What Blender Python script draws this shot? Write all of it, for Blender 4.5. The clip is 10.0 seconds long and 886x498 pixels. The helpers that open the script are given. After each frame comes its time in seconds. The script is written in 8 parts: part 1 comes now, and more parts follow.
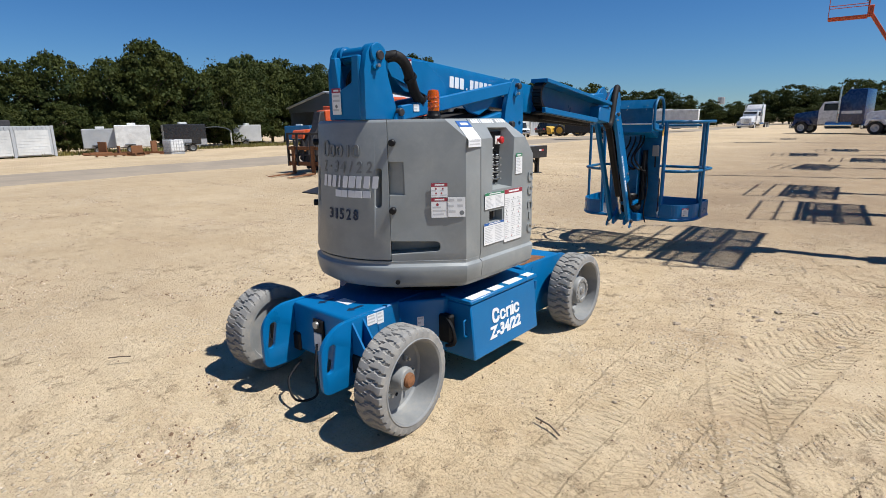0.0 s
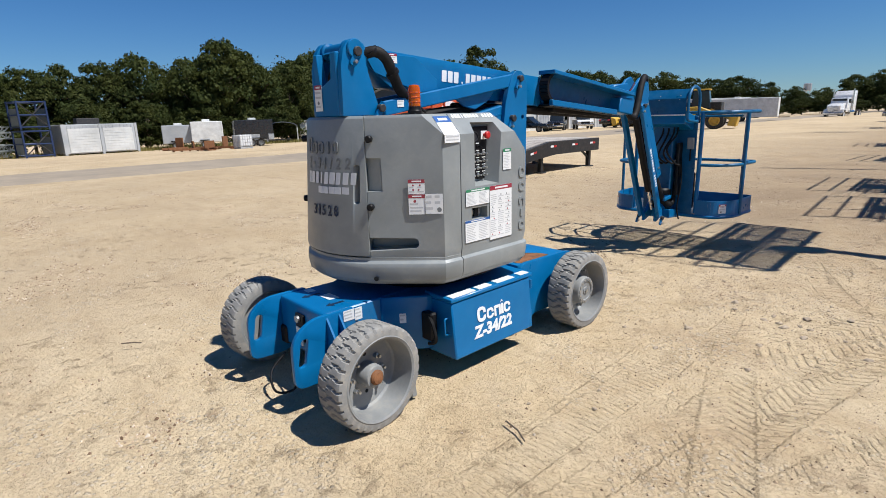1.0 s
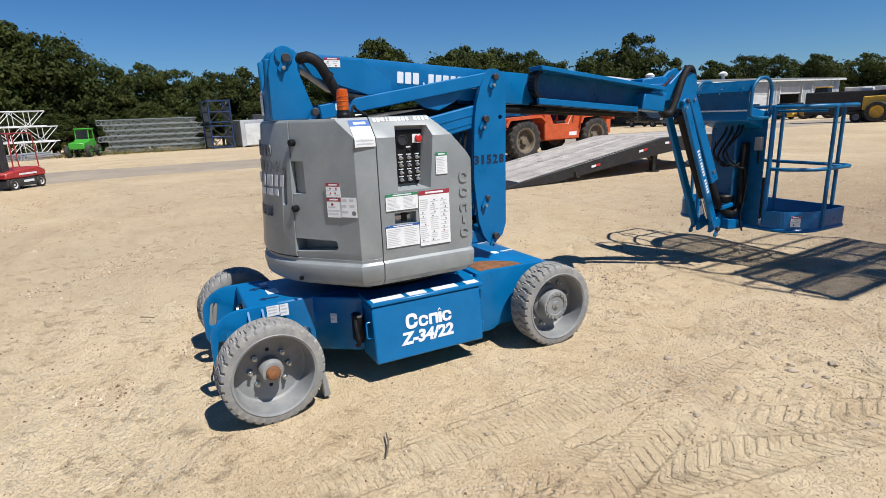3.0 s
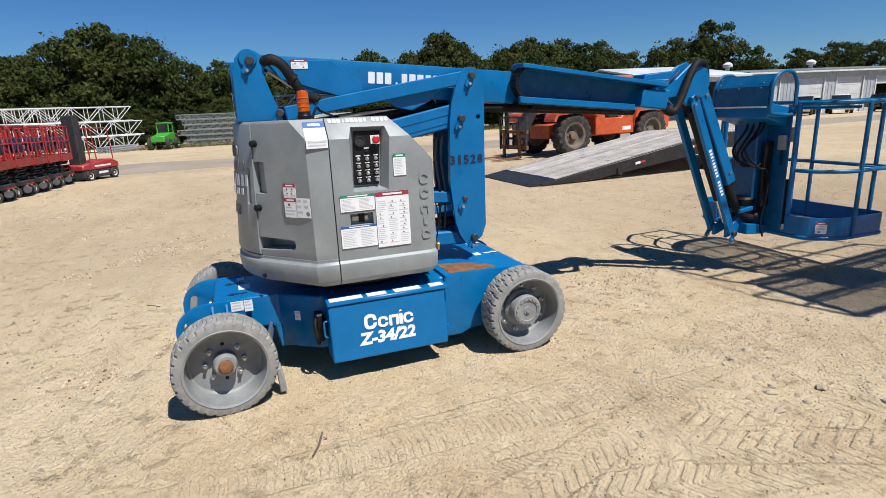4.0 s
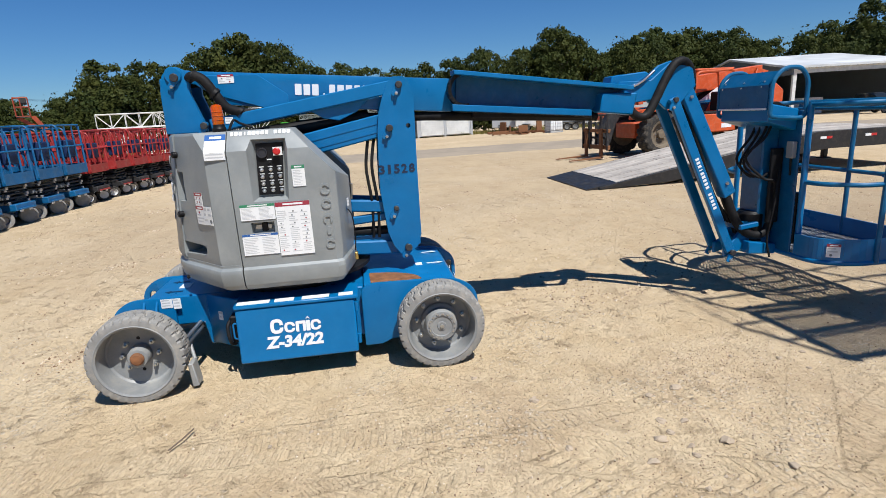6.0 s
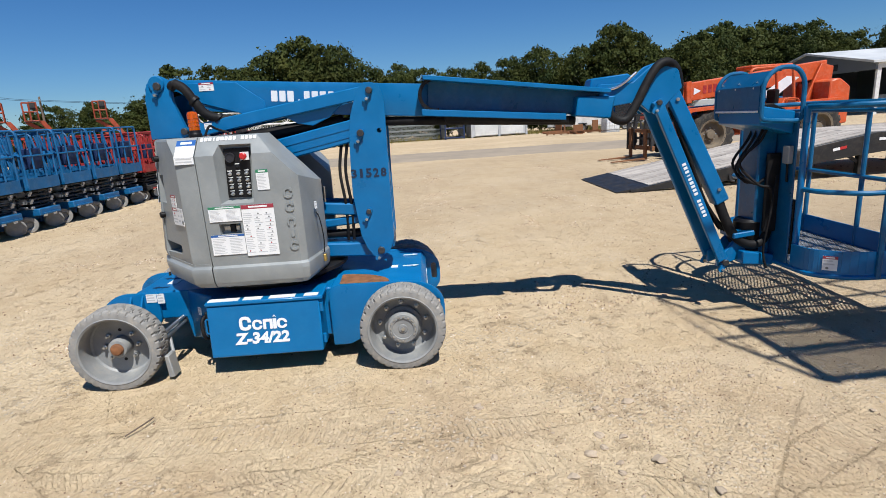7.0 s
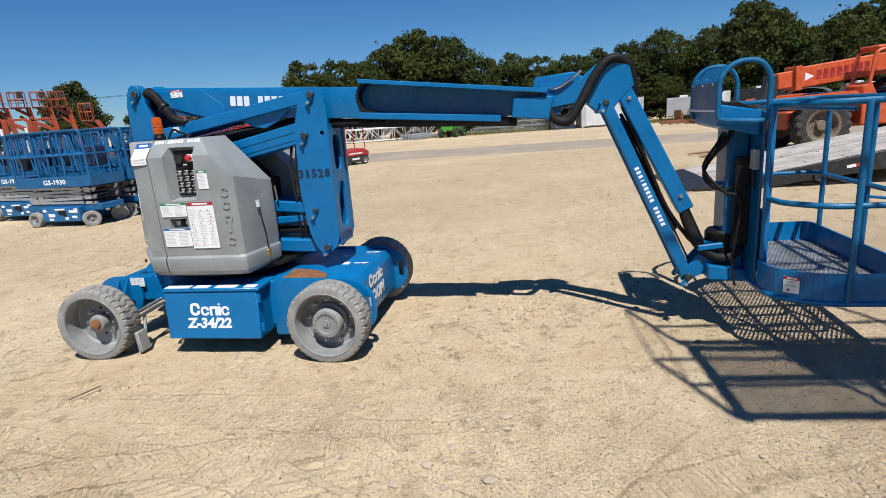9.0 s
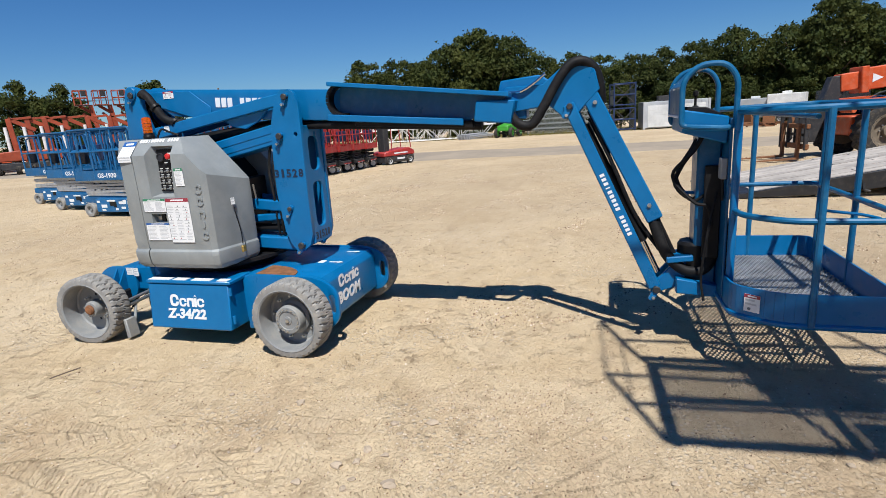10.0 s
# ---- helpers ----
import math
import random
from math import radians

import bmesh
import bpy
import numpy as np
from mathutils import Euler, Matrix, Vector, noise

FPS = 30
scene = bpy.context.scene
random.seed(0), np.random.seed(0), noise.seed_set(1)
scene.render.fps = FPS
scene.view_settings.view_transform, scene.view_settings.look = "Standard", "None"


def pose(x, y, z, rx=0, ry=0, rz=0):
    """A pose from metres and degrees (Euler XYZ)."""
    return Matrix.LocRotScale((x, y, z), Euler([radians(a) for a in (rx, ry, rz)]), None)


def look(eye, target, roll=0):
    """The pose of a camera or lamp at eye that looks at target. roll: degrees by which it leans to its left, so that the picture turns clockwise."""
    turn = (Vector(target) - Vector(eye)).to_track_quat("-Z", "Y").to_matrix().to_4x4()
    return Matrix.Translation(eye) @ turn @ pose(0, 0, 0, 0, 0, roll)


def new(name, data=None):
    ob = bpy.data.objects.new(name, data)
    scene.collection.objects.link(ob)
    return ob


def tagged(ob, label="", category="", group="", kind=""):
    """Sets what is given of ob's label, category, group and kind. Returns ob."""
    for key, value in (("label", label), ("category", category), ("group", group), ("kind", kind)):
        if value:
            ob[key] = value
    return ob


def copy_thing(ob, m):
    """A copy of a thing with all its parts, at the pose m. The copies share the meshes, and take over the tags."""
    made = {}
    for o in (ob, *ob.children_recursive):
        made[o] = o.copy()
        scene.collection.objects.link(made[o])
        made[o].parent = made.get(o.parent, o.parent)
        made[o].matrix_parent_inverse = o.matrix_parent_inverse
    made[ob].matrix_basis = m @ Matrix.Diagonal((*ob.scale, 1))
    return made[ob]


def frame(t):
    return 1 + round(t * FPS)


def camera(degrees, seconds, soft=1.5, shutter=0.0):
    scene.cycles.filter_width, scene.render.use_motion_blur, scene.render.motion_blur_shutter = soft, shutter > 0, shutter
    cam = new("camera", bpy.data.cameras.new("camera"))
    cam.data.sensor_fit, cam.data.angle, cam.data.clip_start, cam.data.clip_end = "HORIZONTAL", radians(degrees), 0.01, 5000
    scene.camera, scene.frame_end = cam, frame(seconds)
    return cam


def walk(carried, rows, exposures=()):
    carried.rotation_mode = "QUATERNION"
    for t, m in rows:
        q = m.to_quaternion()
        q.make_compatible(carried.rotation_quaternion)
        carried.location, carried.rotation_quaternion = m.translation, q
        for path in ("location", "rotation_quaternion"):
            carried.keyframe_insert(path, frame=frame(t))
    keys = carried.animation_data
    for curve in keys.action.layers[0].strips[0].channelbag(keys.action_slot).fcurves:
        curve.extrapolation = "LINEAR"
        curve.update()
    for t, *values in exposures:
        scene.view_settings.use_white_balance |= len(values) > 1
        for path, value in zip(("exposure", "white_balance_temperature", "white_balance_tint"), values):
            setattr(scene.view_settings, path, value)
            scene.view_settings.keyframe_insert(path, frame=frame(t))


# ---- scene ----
cam = camera(78.7, 10.0, 0.55)
METRES, EYE, TILT, LEAN, TURN = 6.300, 1.537, 0.0, 0.0, 40.0
ROWS = [
    (0.0, 0.0, 0.0, 0.0, -0.21, -13.22, 0.89),
    (0.5, 0.0392, 0.0008, 0.0026, 2.71, -13.66, 1.28),
    (1.0, 0.0755, 0.0113, 0.0006, 6.42, -13.81, 1.64),
    (1.5, 0.1221, 0.0263, 0.0028, 10.52, -13.78, 1.91),
    (2.0, 0.1804, 0.0346, 0.0031, 14.58, -13.74, 2.1),
    (3.5, 0.313, 0.098, 0.0027, 25.68, -14.23, 2.28),
    (4.0, 0.3578, 0.1232, 0.0057, 29.06, -14.42, 2.47),
    (4.5, 0.3935, 0.1616, 0.0048, 32.33, -14.51, 2.76),
    (5.0, 0.4363, 0.1928, 0.0037, 35.45, -14.52, 2.96),
    (5.5, 0.4786, 0.2204, 0.0084, 38.43, -14.36, 3.12),
    (7.0, 0.5915, 0.317, 0.0083, 47.62, -13.83, 3.59),
    (7.5, 0.6193, 0.3515, 0.0046, 50.86, -13.83, 3.79),
    (8.0, 0.6466, 0.3962, 0.007, 54.05, -13.88, 4.04),
    (8.5, 0.688, 0.4412, 0.0071, 57.0, -13.95, 4.21),
    (9.0, 0.7126, 0.4788, 0.0083, 59.99, -14.05, 4.23),
    (9.5, 0.7296, 0.5268, 0.0087, 63.08, -13.95, 4.07),
    (10.0, 0.7596, 0.5746, 0.0048, 66.48, -13.66, 3.72),
]
walk(cam, [(t, pose(0, 0, EYE, TILT, LEAN, TURN) @ pose(METRES * x, METRES * y, METRES * z, 90 + pitch, roll, yaw)) for t, x, y, z, yaw, pitch, roll in ROWS])

# ---- daylight: clear sky and one high sun ----
SUN_FROM = Vector((0.54, 0.23, 1.0)).normalized()
world = bpy.data.worlds.new("sky")
scene.world = world
world.use_nodes = True
wn = world.node_tree.nodes
sky = wn.new("ShaderNodeTexSky")
sky.sky_type, sky.sun_disc = "NISHITA", False
sky.sun_elevation = math.asin(SUN_FROM.z)
sky.sun_rotation = math.atan2(SUN_FROM.x, SUN_FROM.y)
sky.altitude, sky.air_density, sky.dust_density, sky.ozone_density = 200, 1.0, 0.0, 2.6
wn["Background"].inputs["Strength"].default_value = 0.046
deep = wn.new("ShaderNodeHueSaturation")
deep.inputs["Saturation"].default_value = 1.1
tint = wn.new("ShaderNodeMix")
tint.data_type, tint.blend_type = "RGBA", "MULTIPLY"
tint.inputs[0].default_value, tint.inputs[7].default_value = 1.0, (0.73, 1.03, 1.43, 1)
world.node_tree.links.new(sky.outputs[0], tint.inputs[6])
world.node_tree.links.new(tint.outputs[2], deep.inputs["Color"])
world.node_tree.links.new(deep.outputs[0], wn["Background"].inputs["Color"])
sun = new("sun", bpy.data.lights.new("sun", "SUN"))
sun.data.energy, sun.data.angle, sun.data.color = 5.0, radians(0.53), (1.0, 0.985, 0.955)
sun.matrix_world = look(tuple(SUN_FROM * 40), (0, 0, 0))
scene.view_settings.exposure = 0.335


# ---- materials ----
def nodes_of(name):
    m = bpy.data.materials.new(name)
    m.use_nodes = True
    return m, m.node_tree.nodes, m.node_tree.links, m.node_tree.nodes["Principled BSDF"]


def noise_node(n, l, vec, scale, detail=4.0, rough=0.6, dist=0.0):
    t = n.new("ShaderNodeTexNoise")
    t.inputs["Scale"].default_value, t.inputs["Detail"].default_value = scale, detail
    t.inputs["Roughness"].default_value, t.inputs["Distortion"].default_value = rough, dist
    l.new(vec, t.inputs["Vector"])
    return t.outputs["Fac"]


def ramp_node(n, l, fac, lo, hi, a=0.0, b=1.0):
    r = n.new("ShaderNodeMapRange")
    r.inputs["From Min"].default_value, r.inputs["From Max"].default_value = lo, hi
    r.inputs["To Min"].default_value, r.inputs["To Max"].default_value = a, b
    l.new(fac, r.inputs["Value"])
    return r.outputs["Result"]


def mix_node(n, l, fac, a, b, blend="MIX"):
    m = n.new("ShaderNodeMix")
    m.data_type, m.blend_type = "RGBA", blend
    for value, sock in ((fac, m.inputs[0]), (a, m.inputs[6]), (b, m.inputs[7])):
        if isinstance(value, (int, float)):
            sock.default_value = value
        elif isinstance(value, tuple):
            sock.default_value = (*value, 1)
        else:
            l.new(value, sock)
    return m.outputs[2]


def surface(name, col, rough=0.5, metal=0.0, var=0.18, scale=5.0, grain=90.0, bump=0.1, dust=None, dusty=0.0, coat=0.0, jitter=0.0, fine=0.12, spec=0.5):
    """A worn, slightly uneven surface: broad tone changes, fine grain, patches of dust and a fine relief."""
    m, n, l, p = nodes_of(name)
    co = n.new("ShaderNodeTexCoord").outputs["Object"]
    broad, tiny = noise_node(n, l, co, scale, 5), noise_node(n, l, co, grain, 3)
    c = mix_node(n, l, ramp_node(n, l, broad, 0.3, 0.7), tuple(v * (1 - var) for v in col), tuple(min(1, v * (1 + var)) for v in col))
    c = mix_node(n, l, ramp_node(n, l, tiny, 0.3, 0.7, 0, fine), c, tuple(v * 0.45 for v in col))
    if jitter:
        rnd = n.new("ShaderNodeObjectInfo").outputs["Random"]
        c = mix_node(n, l, ramp_node(n, l, rnd, 0, 1, 0, jitter), c, tuple(v * 0.4 for v in col))
    if dust:
        patch = noise_node(n, l, co, scale * 1.9, 7, 0.7, 0.4)
        c = mix_node(n, l, ramp_node(n, l, patch, 0.48, 0.72, 0, dusty), c, dust)
    l.new(c, p.inputs["Base Color"])
    l.new(ramp_node(n, l, broad, 0.3, 0.7, max(0.03, rough - 0.1), min(1, rough + 0.12)), p.inputs["Roughness"])
    p.inputs["Metallic"].default_value, p.inputs["Coat Weight"].default_value = metal, coat
    p.inputs["Specular IOR Level"].default_value = spec
    p.inputs["Coat Roughness"].default_value = 0.12
    if bump:
        b = n.new("ShaderNodeBump")
        b.inputs["Strength"].default_value, b.inputs["Distance"].default_value = bump, 0.004
        l.new(tiny, b.inputs["Height"])
        l.new(b.outputs[0], p.inputs["Normal"])
    return m


SAND = (0.52, 0.40, 0.27)
M = {
    "blue": surface("blue_paint", (0.0004, 0.124, 0.315), 0.36, dust=(0.06, 0.21, 0.36), dusty=0.08, coat=0.08, spec=0.3, bump=0.04, var=0.1, fine=0.05),
    "blue_worn": surface("worn_blue_tube_paint", (0.0008, 0.098, 0.225), 0.42, dust=(0.10, 0.24, 0.33), dusty=0.2, scale=9, bump=0.08, spec=0.35),
    "grey": surface("grey_moulded_plastic", (0.232, 0.25, 0.252), 0.40, dust=(0.33, 0.335, 0.32), dusty=0.4, grain=220, bump=0.12, var=0.14, scale=3.5),
    "rim": surface("grey_rim_paint", (0.225, 0.232, 0.232), 0.5, dust=(0.36, 0.32, 0.25), dusty=0.4, bump=0.06),
    "tyre": surface("grey_solid_rubber", (0.235, 0.23, 0.218), 0.85, dust=(0.42, 0.37, 0.29), dusty=0.45, scale=9, grain=140, bump=0.3),
    "black": surface("black_plastic", (0.008, 0.008, 0.009), 0.5, dust=(0.10, 0.085, 0.07), dusty=0.08, spec=0.22),
    "rubber": surface("black_rubber_hose", (0.008, 0.008, 0.009), 0.65, spec=0.2, dust=(0.10, 0.09, 0.075), dusty=0.15, grain=200, bump=0.3),
    "dull_rim": surface("dusty_tan_rim", (0.15, 0.12, 0.085), 0.8, dust=(0.3, 0.22, 0.14), dusty=0.4),
    "far_orange": surface("sun_dulled_orange_paint", (0.34, 0.052, 0.016), 0.55, var=0.25, dust=(0.2, 0.09, 0.05), dusty=0.4, jitter=0.4),
    "steel": surface("zinc_steel", (0.5, 0.5, 0.49), 0.38, 0.9, dust=(0.3, 0.22, 0.15), dusty=0.4),
    "galv": surface("galvanised_steel", (0.46, 0.47, 0.48), 0.45, 0.6, var=0.25, scale=12),
    "rust": surface("rusty_steel", (0.20, 0.085, 0.035), 0.85, 0.1, var=0.4, scale=22, bump=0.4),
    "brass": surface("brass_padlock", (0.55, 0.38, 0.12), 0.35, 0.9),
    "white": surface("white_sticker", (0.74, 0.75, 0.75), 0.4, var=0.05, dust=(0.5, 0.45, 0.38), dusty=0.15, bump=0.02),
    "white_paint": surface("white_lettering", (0.72, 0.74, 0.76), 0.4, var=0.05, bump=0.02, dust=(0.4, 0.42, 0.45), dusty=0.2),
    "red": surface("red_print", (0.30, 0.03, 0.05), 0.4, var=0.05),
    "sticker_blue": surface("blue_print", (0.02, 0.10, 0.32), 0.4, var=0.05),
    "green": surface("green_print", (0.03, 0.20, 0.10), 0.4, var=0.05),
    "ink": surface("black_print", (0.02, 0.02, 0.025), 0.5, var=0.1),
    "midgrey_print": surface("grey_print", (0.5, 0.51, 0.52), 0.5, var=0.1),
    "navy": surface("dark_blue_stencil", (0.006, 0.018, 0.05), 0.5, var=0.1),
    "red_knob": surface("red_plastic", (0.5, 0.02, 0.02), 0.35, var=0.05),
    "relief": surface("dark_relief_grey", (0.17, 0.18, 0.182), 0.5, var=0.05),
    # satin hood blue with the shade on column and plate put into its colour
    "shade_blue": surface("satin_blue_with_shade", (0.0008, 0.085, 0.205), 0.36, dust=(0.10, 0.20, 0.28), dusty=0.18, scale=8, bump=0.05, spec=0.35),
    "orange": surface("orange_machine_paint", (0.52, 0.078, 0.017), 0.42, dust=(0.5, 0.3, 0.2), dusty=0.3),
    "red_machine": surface("red_machine_paint", (0.36, 0.022, 0.022), 0.45, dust=(0.4, 0.25, 0.2), dusty=0.25, jitter=0.4),
    "lift_blue": surface("blue_lift_paint", (0.0015, 0.105, 0.27), 0.45, dust=(0.2, 0.27, 0.33), dusty=0.18, jitter=0.35),
    "dark_steel": surface("dark_scissor_steel", (0.035, 0.035, 0.038), 0.55, 0.3, dust=(0.2, 0.17, 0.13), dusty=0.25),
    "wheel_white": surface("white_wheel_hub", (0.55, 0.55, 0.54), 0.5),
    "tyre_black": surface("dusty_black_tyre", (0.022, 0.021, 0.02), 0.85, dust=(0.25, 0.2, 0.14), dusty=0.35, bump=0.3),
    "frame_black": surface("black_trailer_paint", (0.014, 0.014, 0.015), 0.5, dust=(0.16, 0.13, 0.1), dusty=0.2),
    "green_machine": surface("green_machine_paint", (0.05, 0.30, 0.03), 0.4),
    "white_steel": surface("white_painted_steel", (0.66, 0.66, 0.64), 0.5, dust=(0.45, 0.4, 0.33), dusty=0.35, scale=2),
    "cladding": surface("grey_metal_cladding", (0.40, 0.42, 0.44), 0.45, 0.1, dust=(0.4, 0.36, 0.3), dusty=0.3, scale=0.6, grain=6),
    "door_white": surface("white_roller_door", (0.58, 0.59, 0.58), 0.5, scale=0.7, grain=8, dust=(0.5, 0.47, 0.42), dusty=0.3),
    "gable": surface("dark_gable_metal", (0.10, 0.115, 0.13), 0.5, scale=0.6),
    "roof": surface("pale_metal_roof", (0.62, 0.63, 0.62), 0.45, 0.1, scale=0.3, grain=4),
    "roof_grey": surface("grey_metal_roof", (0.18, 0.185, 0.175), 0.5, 0.1, scale=0.3, grain=4),
    "cage_blue": surface("dark_blue_cage_paint", (0.008, 0.025, 0.085), 0.5),
    "truss_grey": surface("weathered_truss_steel", (0.20, 0.22, 0.21), 0.6, 0.2, scale=2, grain=20),
    # flat near-black put where an opening would only be in shade
    "opening_shade": surface("dark_opening_shade", (0.012, 0.012, 0.013), 0.9),
    "bark": surface("bark", (0.14, 0.105, 0.075), 0.9, scale=2, grain=30, bump=0.6, var=0.3),
    "pole_wood": surface("weathered_pole", (0.16, 0.12, 0.09), 0.9, scale=3, grain=30),
    "truck_blue": surface("blue_truck_paint", (0.006, 0.025, 0.10), 0.25, coat=0.5),
    "truck_white": surface("white_truck_paint", (0.7, 0.7, 0.7), 0.3, coat=0.4),
    "car_black": surface("black_car_paint", (0.012, 0.013, 0.016), 0.25, coat=0.5),
    "yellow": surface("yellow_machine_paint", (0.55, 0.33, 0.03), 0.5, dust=(0.4, 0.3, 0.2), dusty=0.4),
    "red_reflector": surface("red_reflector", (0.45, 0.03, 0.03), 0.3),
    "chrome": surface("chrome", (0.7, 0.7, 0.7), 0.15, 1.0, var=0.03),
}


def glass(name, col, rough=0.05):
    m, n, l, p = nodes_of(name)
    p.inputs["Base Color"].default_value, p.inputs["Roughness"].default_value = (*col, 1), rough
    p.inputs["Transmission Weight"].default_value = 0.6
    return m


M["amber"] = glass("amber_lens", (0.9, 0.16, 0.005), 0.15)
M["dark_glass"] = surface("dark_glazing", (0.015, 0.02, 0.025), 0.08, var=0.02, bump=0)


def leaf_material(name, a, b):
    m, n, l, p = nodes_of(name)
    geo = n.new("ShaderNodeNewGeometry").outputs["Random Per Island"]
    co = n.new("ShaderNodeTexCoord").outputs["Object"]
    info = n.new("ShaderNodeObjectInfo").outputs["Random"]
    c = mix_node(n, l, geo, a, b)
    c = mix_node(n, l, ramp_node(n, l, noise_node(n, l, co, 0.45, 4), 0.35, 0.65, 0, 0.7), c, tuple(v * w for v, w in zip(b, (1.5, 1.15, 0.9))))
    c = mix_node(n, l, ramp_node(n, l, info, 0, 1, 0, 0.3), c, tuple(v * 0.55 for v in a))
    l.new(c, p.inputs["Base Color"])
    p.inputs["Roughness"].default_value = 0.65
    p.inputs["Specular IOR Level"].default_value = 0.12
    tr = n.new("ShaderNodeBsdfTranslucent")
    l.new(c, tr.inputs["Color"])
    ad = n.new("ShaderNodeMixShader")
    ad.inputs[0].default_value = 0.22
    l.new(p.outputs[0], ad.inputs[1]), l.new(tr.outputs[0], ad.inputs[2])
    l.new(ad.outputs[0], n["Material Output"].inputs["Surface"])
    return m


M["leaf"] = leaf_material("oak_leaves", (0.018, 0.032, 0.009), (0.058, 0.078, 0.022))
M["grass"] = leaf_material("dry_grass_blades", (0.09, 0.11, 0.03), (0.19, 0.18, 0.07))


def ground_material():
    """Pale sandy caliche: damp and dry patches, gravelly spots and a fine pebbled relief."""
    m, n, l, p = nodes_of("sandy_caliche")
    co = n.new("ShaderNodeTexCoord").outputs["Object"]
    broad, mid = noise_node(n, l, co, 0.35, 6, 0.62, 0.6), noise_node(n, l, co, 2.6, 8, 0.7, 0.3)
    fine, grit = noise_node(n, l, co, 26, 8, 0.75), noise_node(n, l, co, 120, 4, 0.75)
    c = mix_node(n, l, ramp_node(n, l, broad, 0.36, 0.64), (0.645, 0.482, 0.290), (0.735, 0.572, 0.368))
    c = mix_node(n, l, ramp_node(n, l, mid, 0.45, 0.70, 0, 0.5), c, (0.77, 0.615, 0.42))
    c = mix_node(n, l, ramp_node(n, l, mid, 0.48, 0.30, 0, 0.3), c, (0.46, 0.315, 0.175))
    c = mix_node(n, l, ramp_node(n, l, fine, 0.46, 0.34, 0, 0.25), c, (0.34, 0.225, 0.13))
    c = mix_node(n, l, ramp_node(n, l, grit, 0.56, 0.68, 0, 0.3), c, (0.72, 0.63, 0.51))
    c = mix_node(n, l, ramp_node(n, l, grit, 0.44, 0.32, 0, 0.22), c, (0.33, 0.23, 0.14))
    where = n.new("ShaderNodeSeparateXYZ")
    l.new(co, where.inputs[0])
    full = n.new("ShaderNodeValue")
    full.outputs[0].default_value = 1.0
    one = full.outputs[0]

    def times(a, b):
        t = n.new("ShaderNodeMath")
        t.operation = "MULTIPLY"
        l.new(a, t.inputs[0])
        l.new(b, t.inputs[1])
        return t.outputs[0]

    def between(axis, lo, hi, a=0.0, b=1.0):
        r = n.new("ShaderNodeMapRange")
        r.interpolation_type = "SMOOTHSTEP"
        for key, value in zip(("From Min", "From Max", "To Min", "To Max"), (lo, hi, a, b)):
            r.inputs[key].default_value = value
        l.new(where.outputs[axis], r.inputs["Value"])
        return r.outputs["Result"]

    # churned brown earth where machines turn, and a darker gravelled stretch further up the yard
    churn = times(between("X", -2.2, 0.3, 0.12, 1.0), ramp_node(n, l, noise_node(n, l, co, 0.75, 7, 0.68, 1.1), 0.44, 0.62))
    c = mix_node(n, l, ramp_node(n, l, churn, 0, 1, 0, 0.42), c, (0.46, 0.31, 0.18))
    gravelly = times(times(between("Y", 4.5, 10.0), between("X", -9.0, -2.5)), ramp_node(n, l, noise_node(n, l, co, 0.35, 8, 0.7, 0.9), 0.30, 0.62, 0.5, 1.0))
    c = mix_node(n, l, ramp_node(n, l, gravelly, 0, 1, 0, 0.92), c, (0.33, 0.236, 0.15))
    flecks = times(ramp_node(n, l, noise_node(n, l, co, 7.5, 6, 0.75, 0.3), 0.56, 0.66), ramp_node(n, l, noise_node(n, l, co, 0.55, 4, 0.6), 0.40, 0.60, 0.25, 1.0))
    c = mix_node(n, l, ramp_node(n, l, flecks, 0, 1, 0, 0.55), c, (0.36, 0.245, 0.145))
    streak = n.new("ShaderNodeMapping")
    streak.inputs["Rotation"].default_value, streak.inputs["Scale"].default_value = (0, 0, radians(24)), (0.35, 1.6, 1)
    l.new(co, streak.inputs["Vector"])
    c = mix_node(n, l, ramp_node(n, l, noise_node(n, l, streak.outputs[0], 1.5, 7, 0.7, 0.4), 0.52, 0.70, 0, 0.45), c, (0.45, 0.32, 0.20))
    yard = noise_node(n, l, co, 0.11, 5, 0.65, 0.8)
    c = mix_node(n, l, times(ramp_node(n, l, yard, 0.42, 0.60, 0.1, 0.5), between("X", -2.6, -6.0)), c, (0.45, 0.335, 0.215))
    peb = n.new("ShaderNodeTexVoronoi")
    peb.inputs["Scale"].default_value = 30.0
    l.new(co, peb.inputs["Vector"])
    spots = ramp_node(n, l, noise_node(n, l, co, 0.8, 4, 0.6, 0.8), 0.50, 0.62)
    dots = n.new("ShaderNodeMath")
    dots.operation = "MULTIPLY"
    l.new(ramp_node(n, l, peb.outputs["Distance"], 0.38, 0.22), dots.inputs[0])
    l.new(spots, dots.inputs[1])
    c = mix_node(n, l, ramp_node(n, l, dots.outputs[0], 0, 1, 0, 0.5), c, (0.66, 0.57, 0.46))
    c = mix_node(n, l, one, c, (0.80, 0.815, 0.825), "MULTIPLY")
    l.new(c, p.inputs["Base Color"])
    p.inputs["Roughness"].default_value, p.inputs["Specular IOR Level"].default_value = 0.92, 0.15
    # pressed tyre bars: sharp edged, crumbling
    phase, press = n.new("ShaderNodeAttribute"), n.new("ShaderNodeAttribute")
    phase.attribute_name, press.attribute_name = "tread_phase", "tread_press"
    wob = n.new("ShaderNodeMath")
    wob.operation = "ADD"
    l.new(phase.outputs["Fac"], wob.inputs[0])
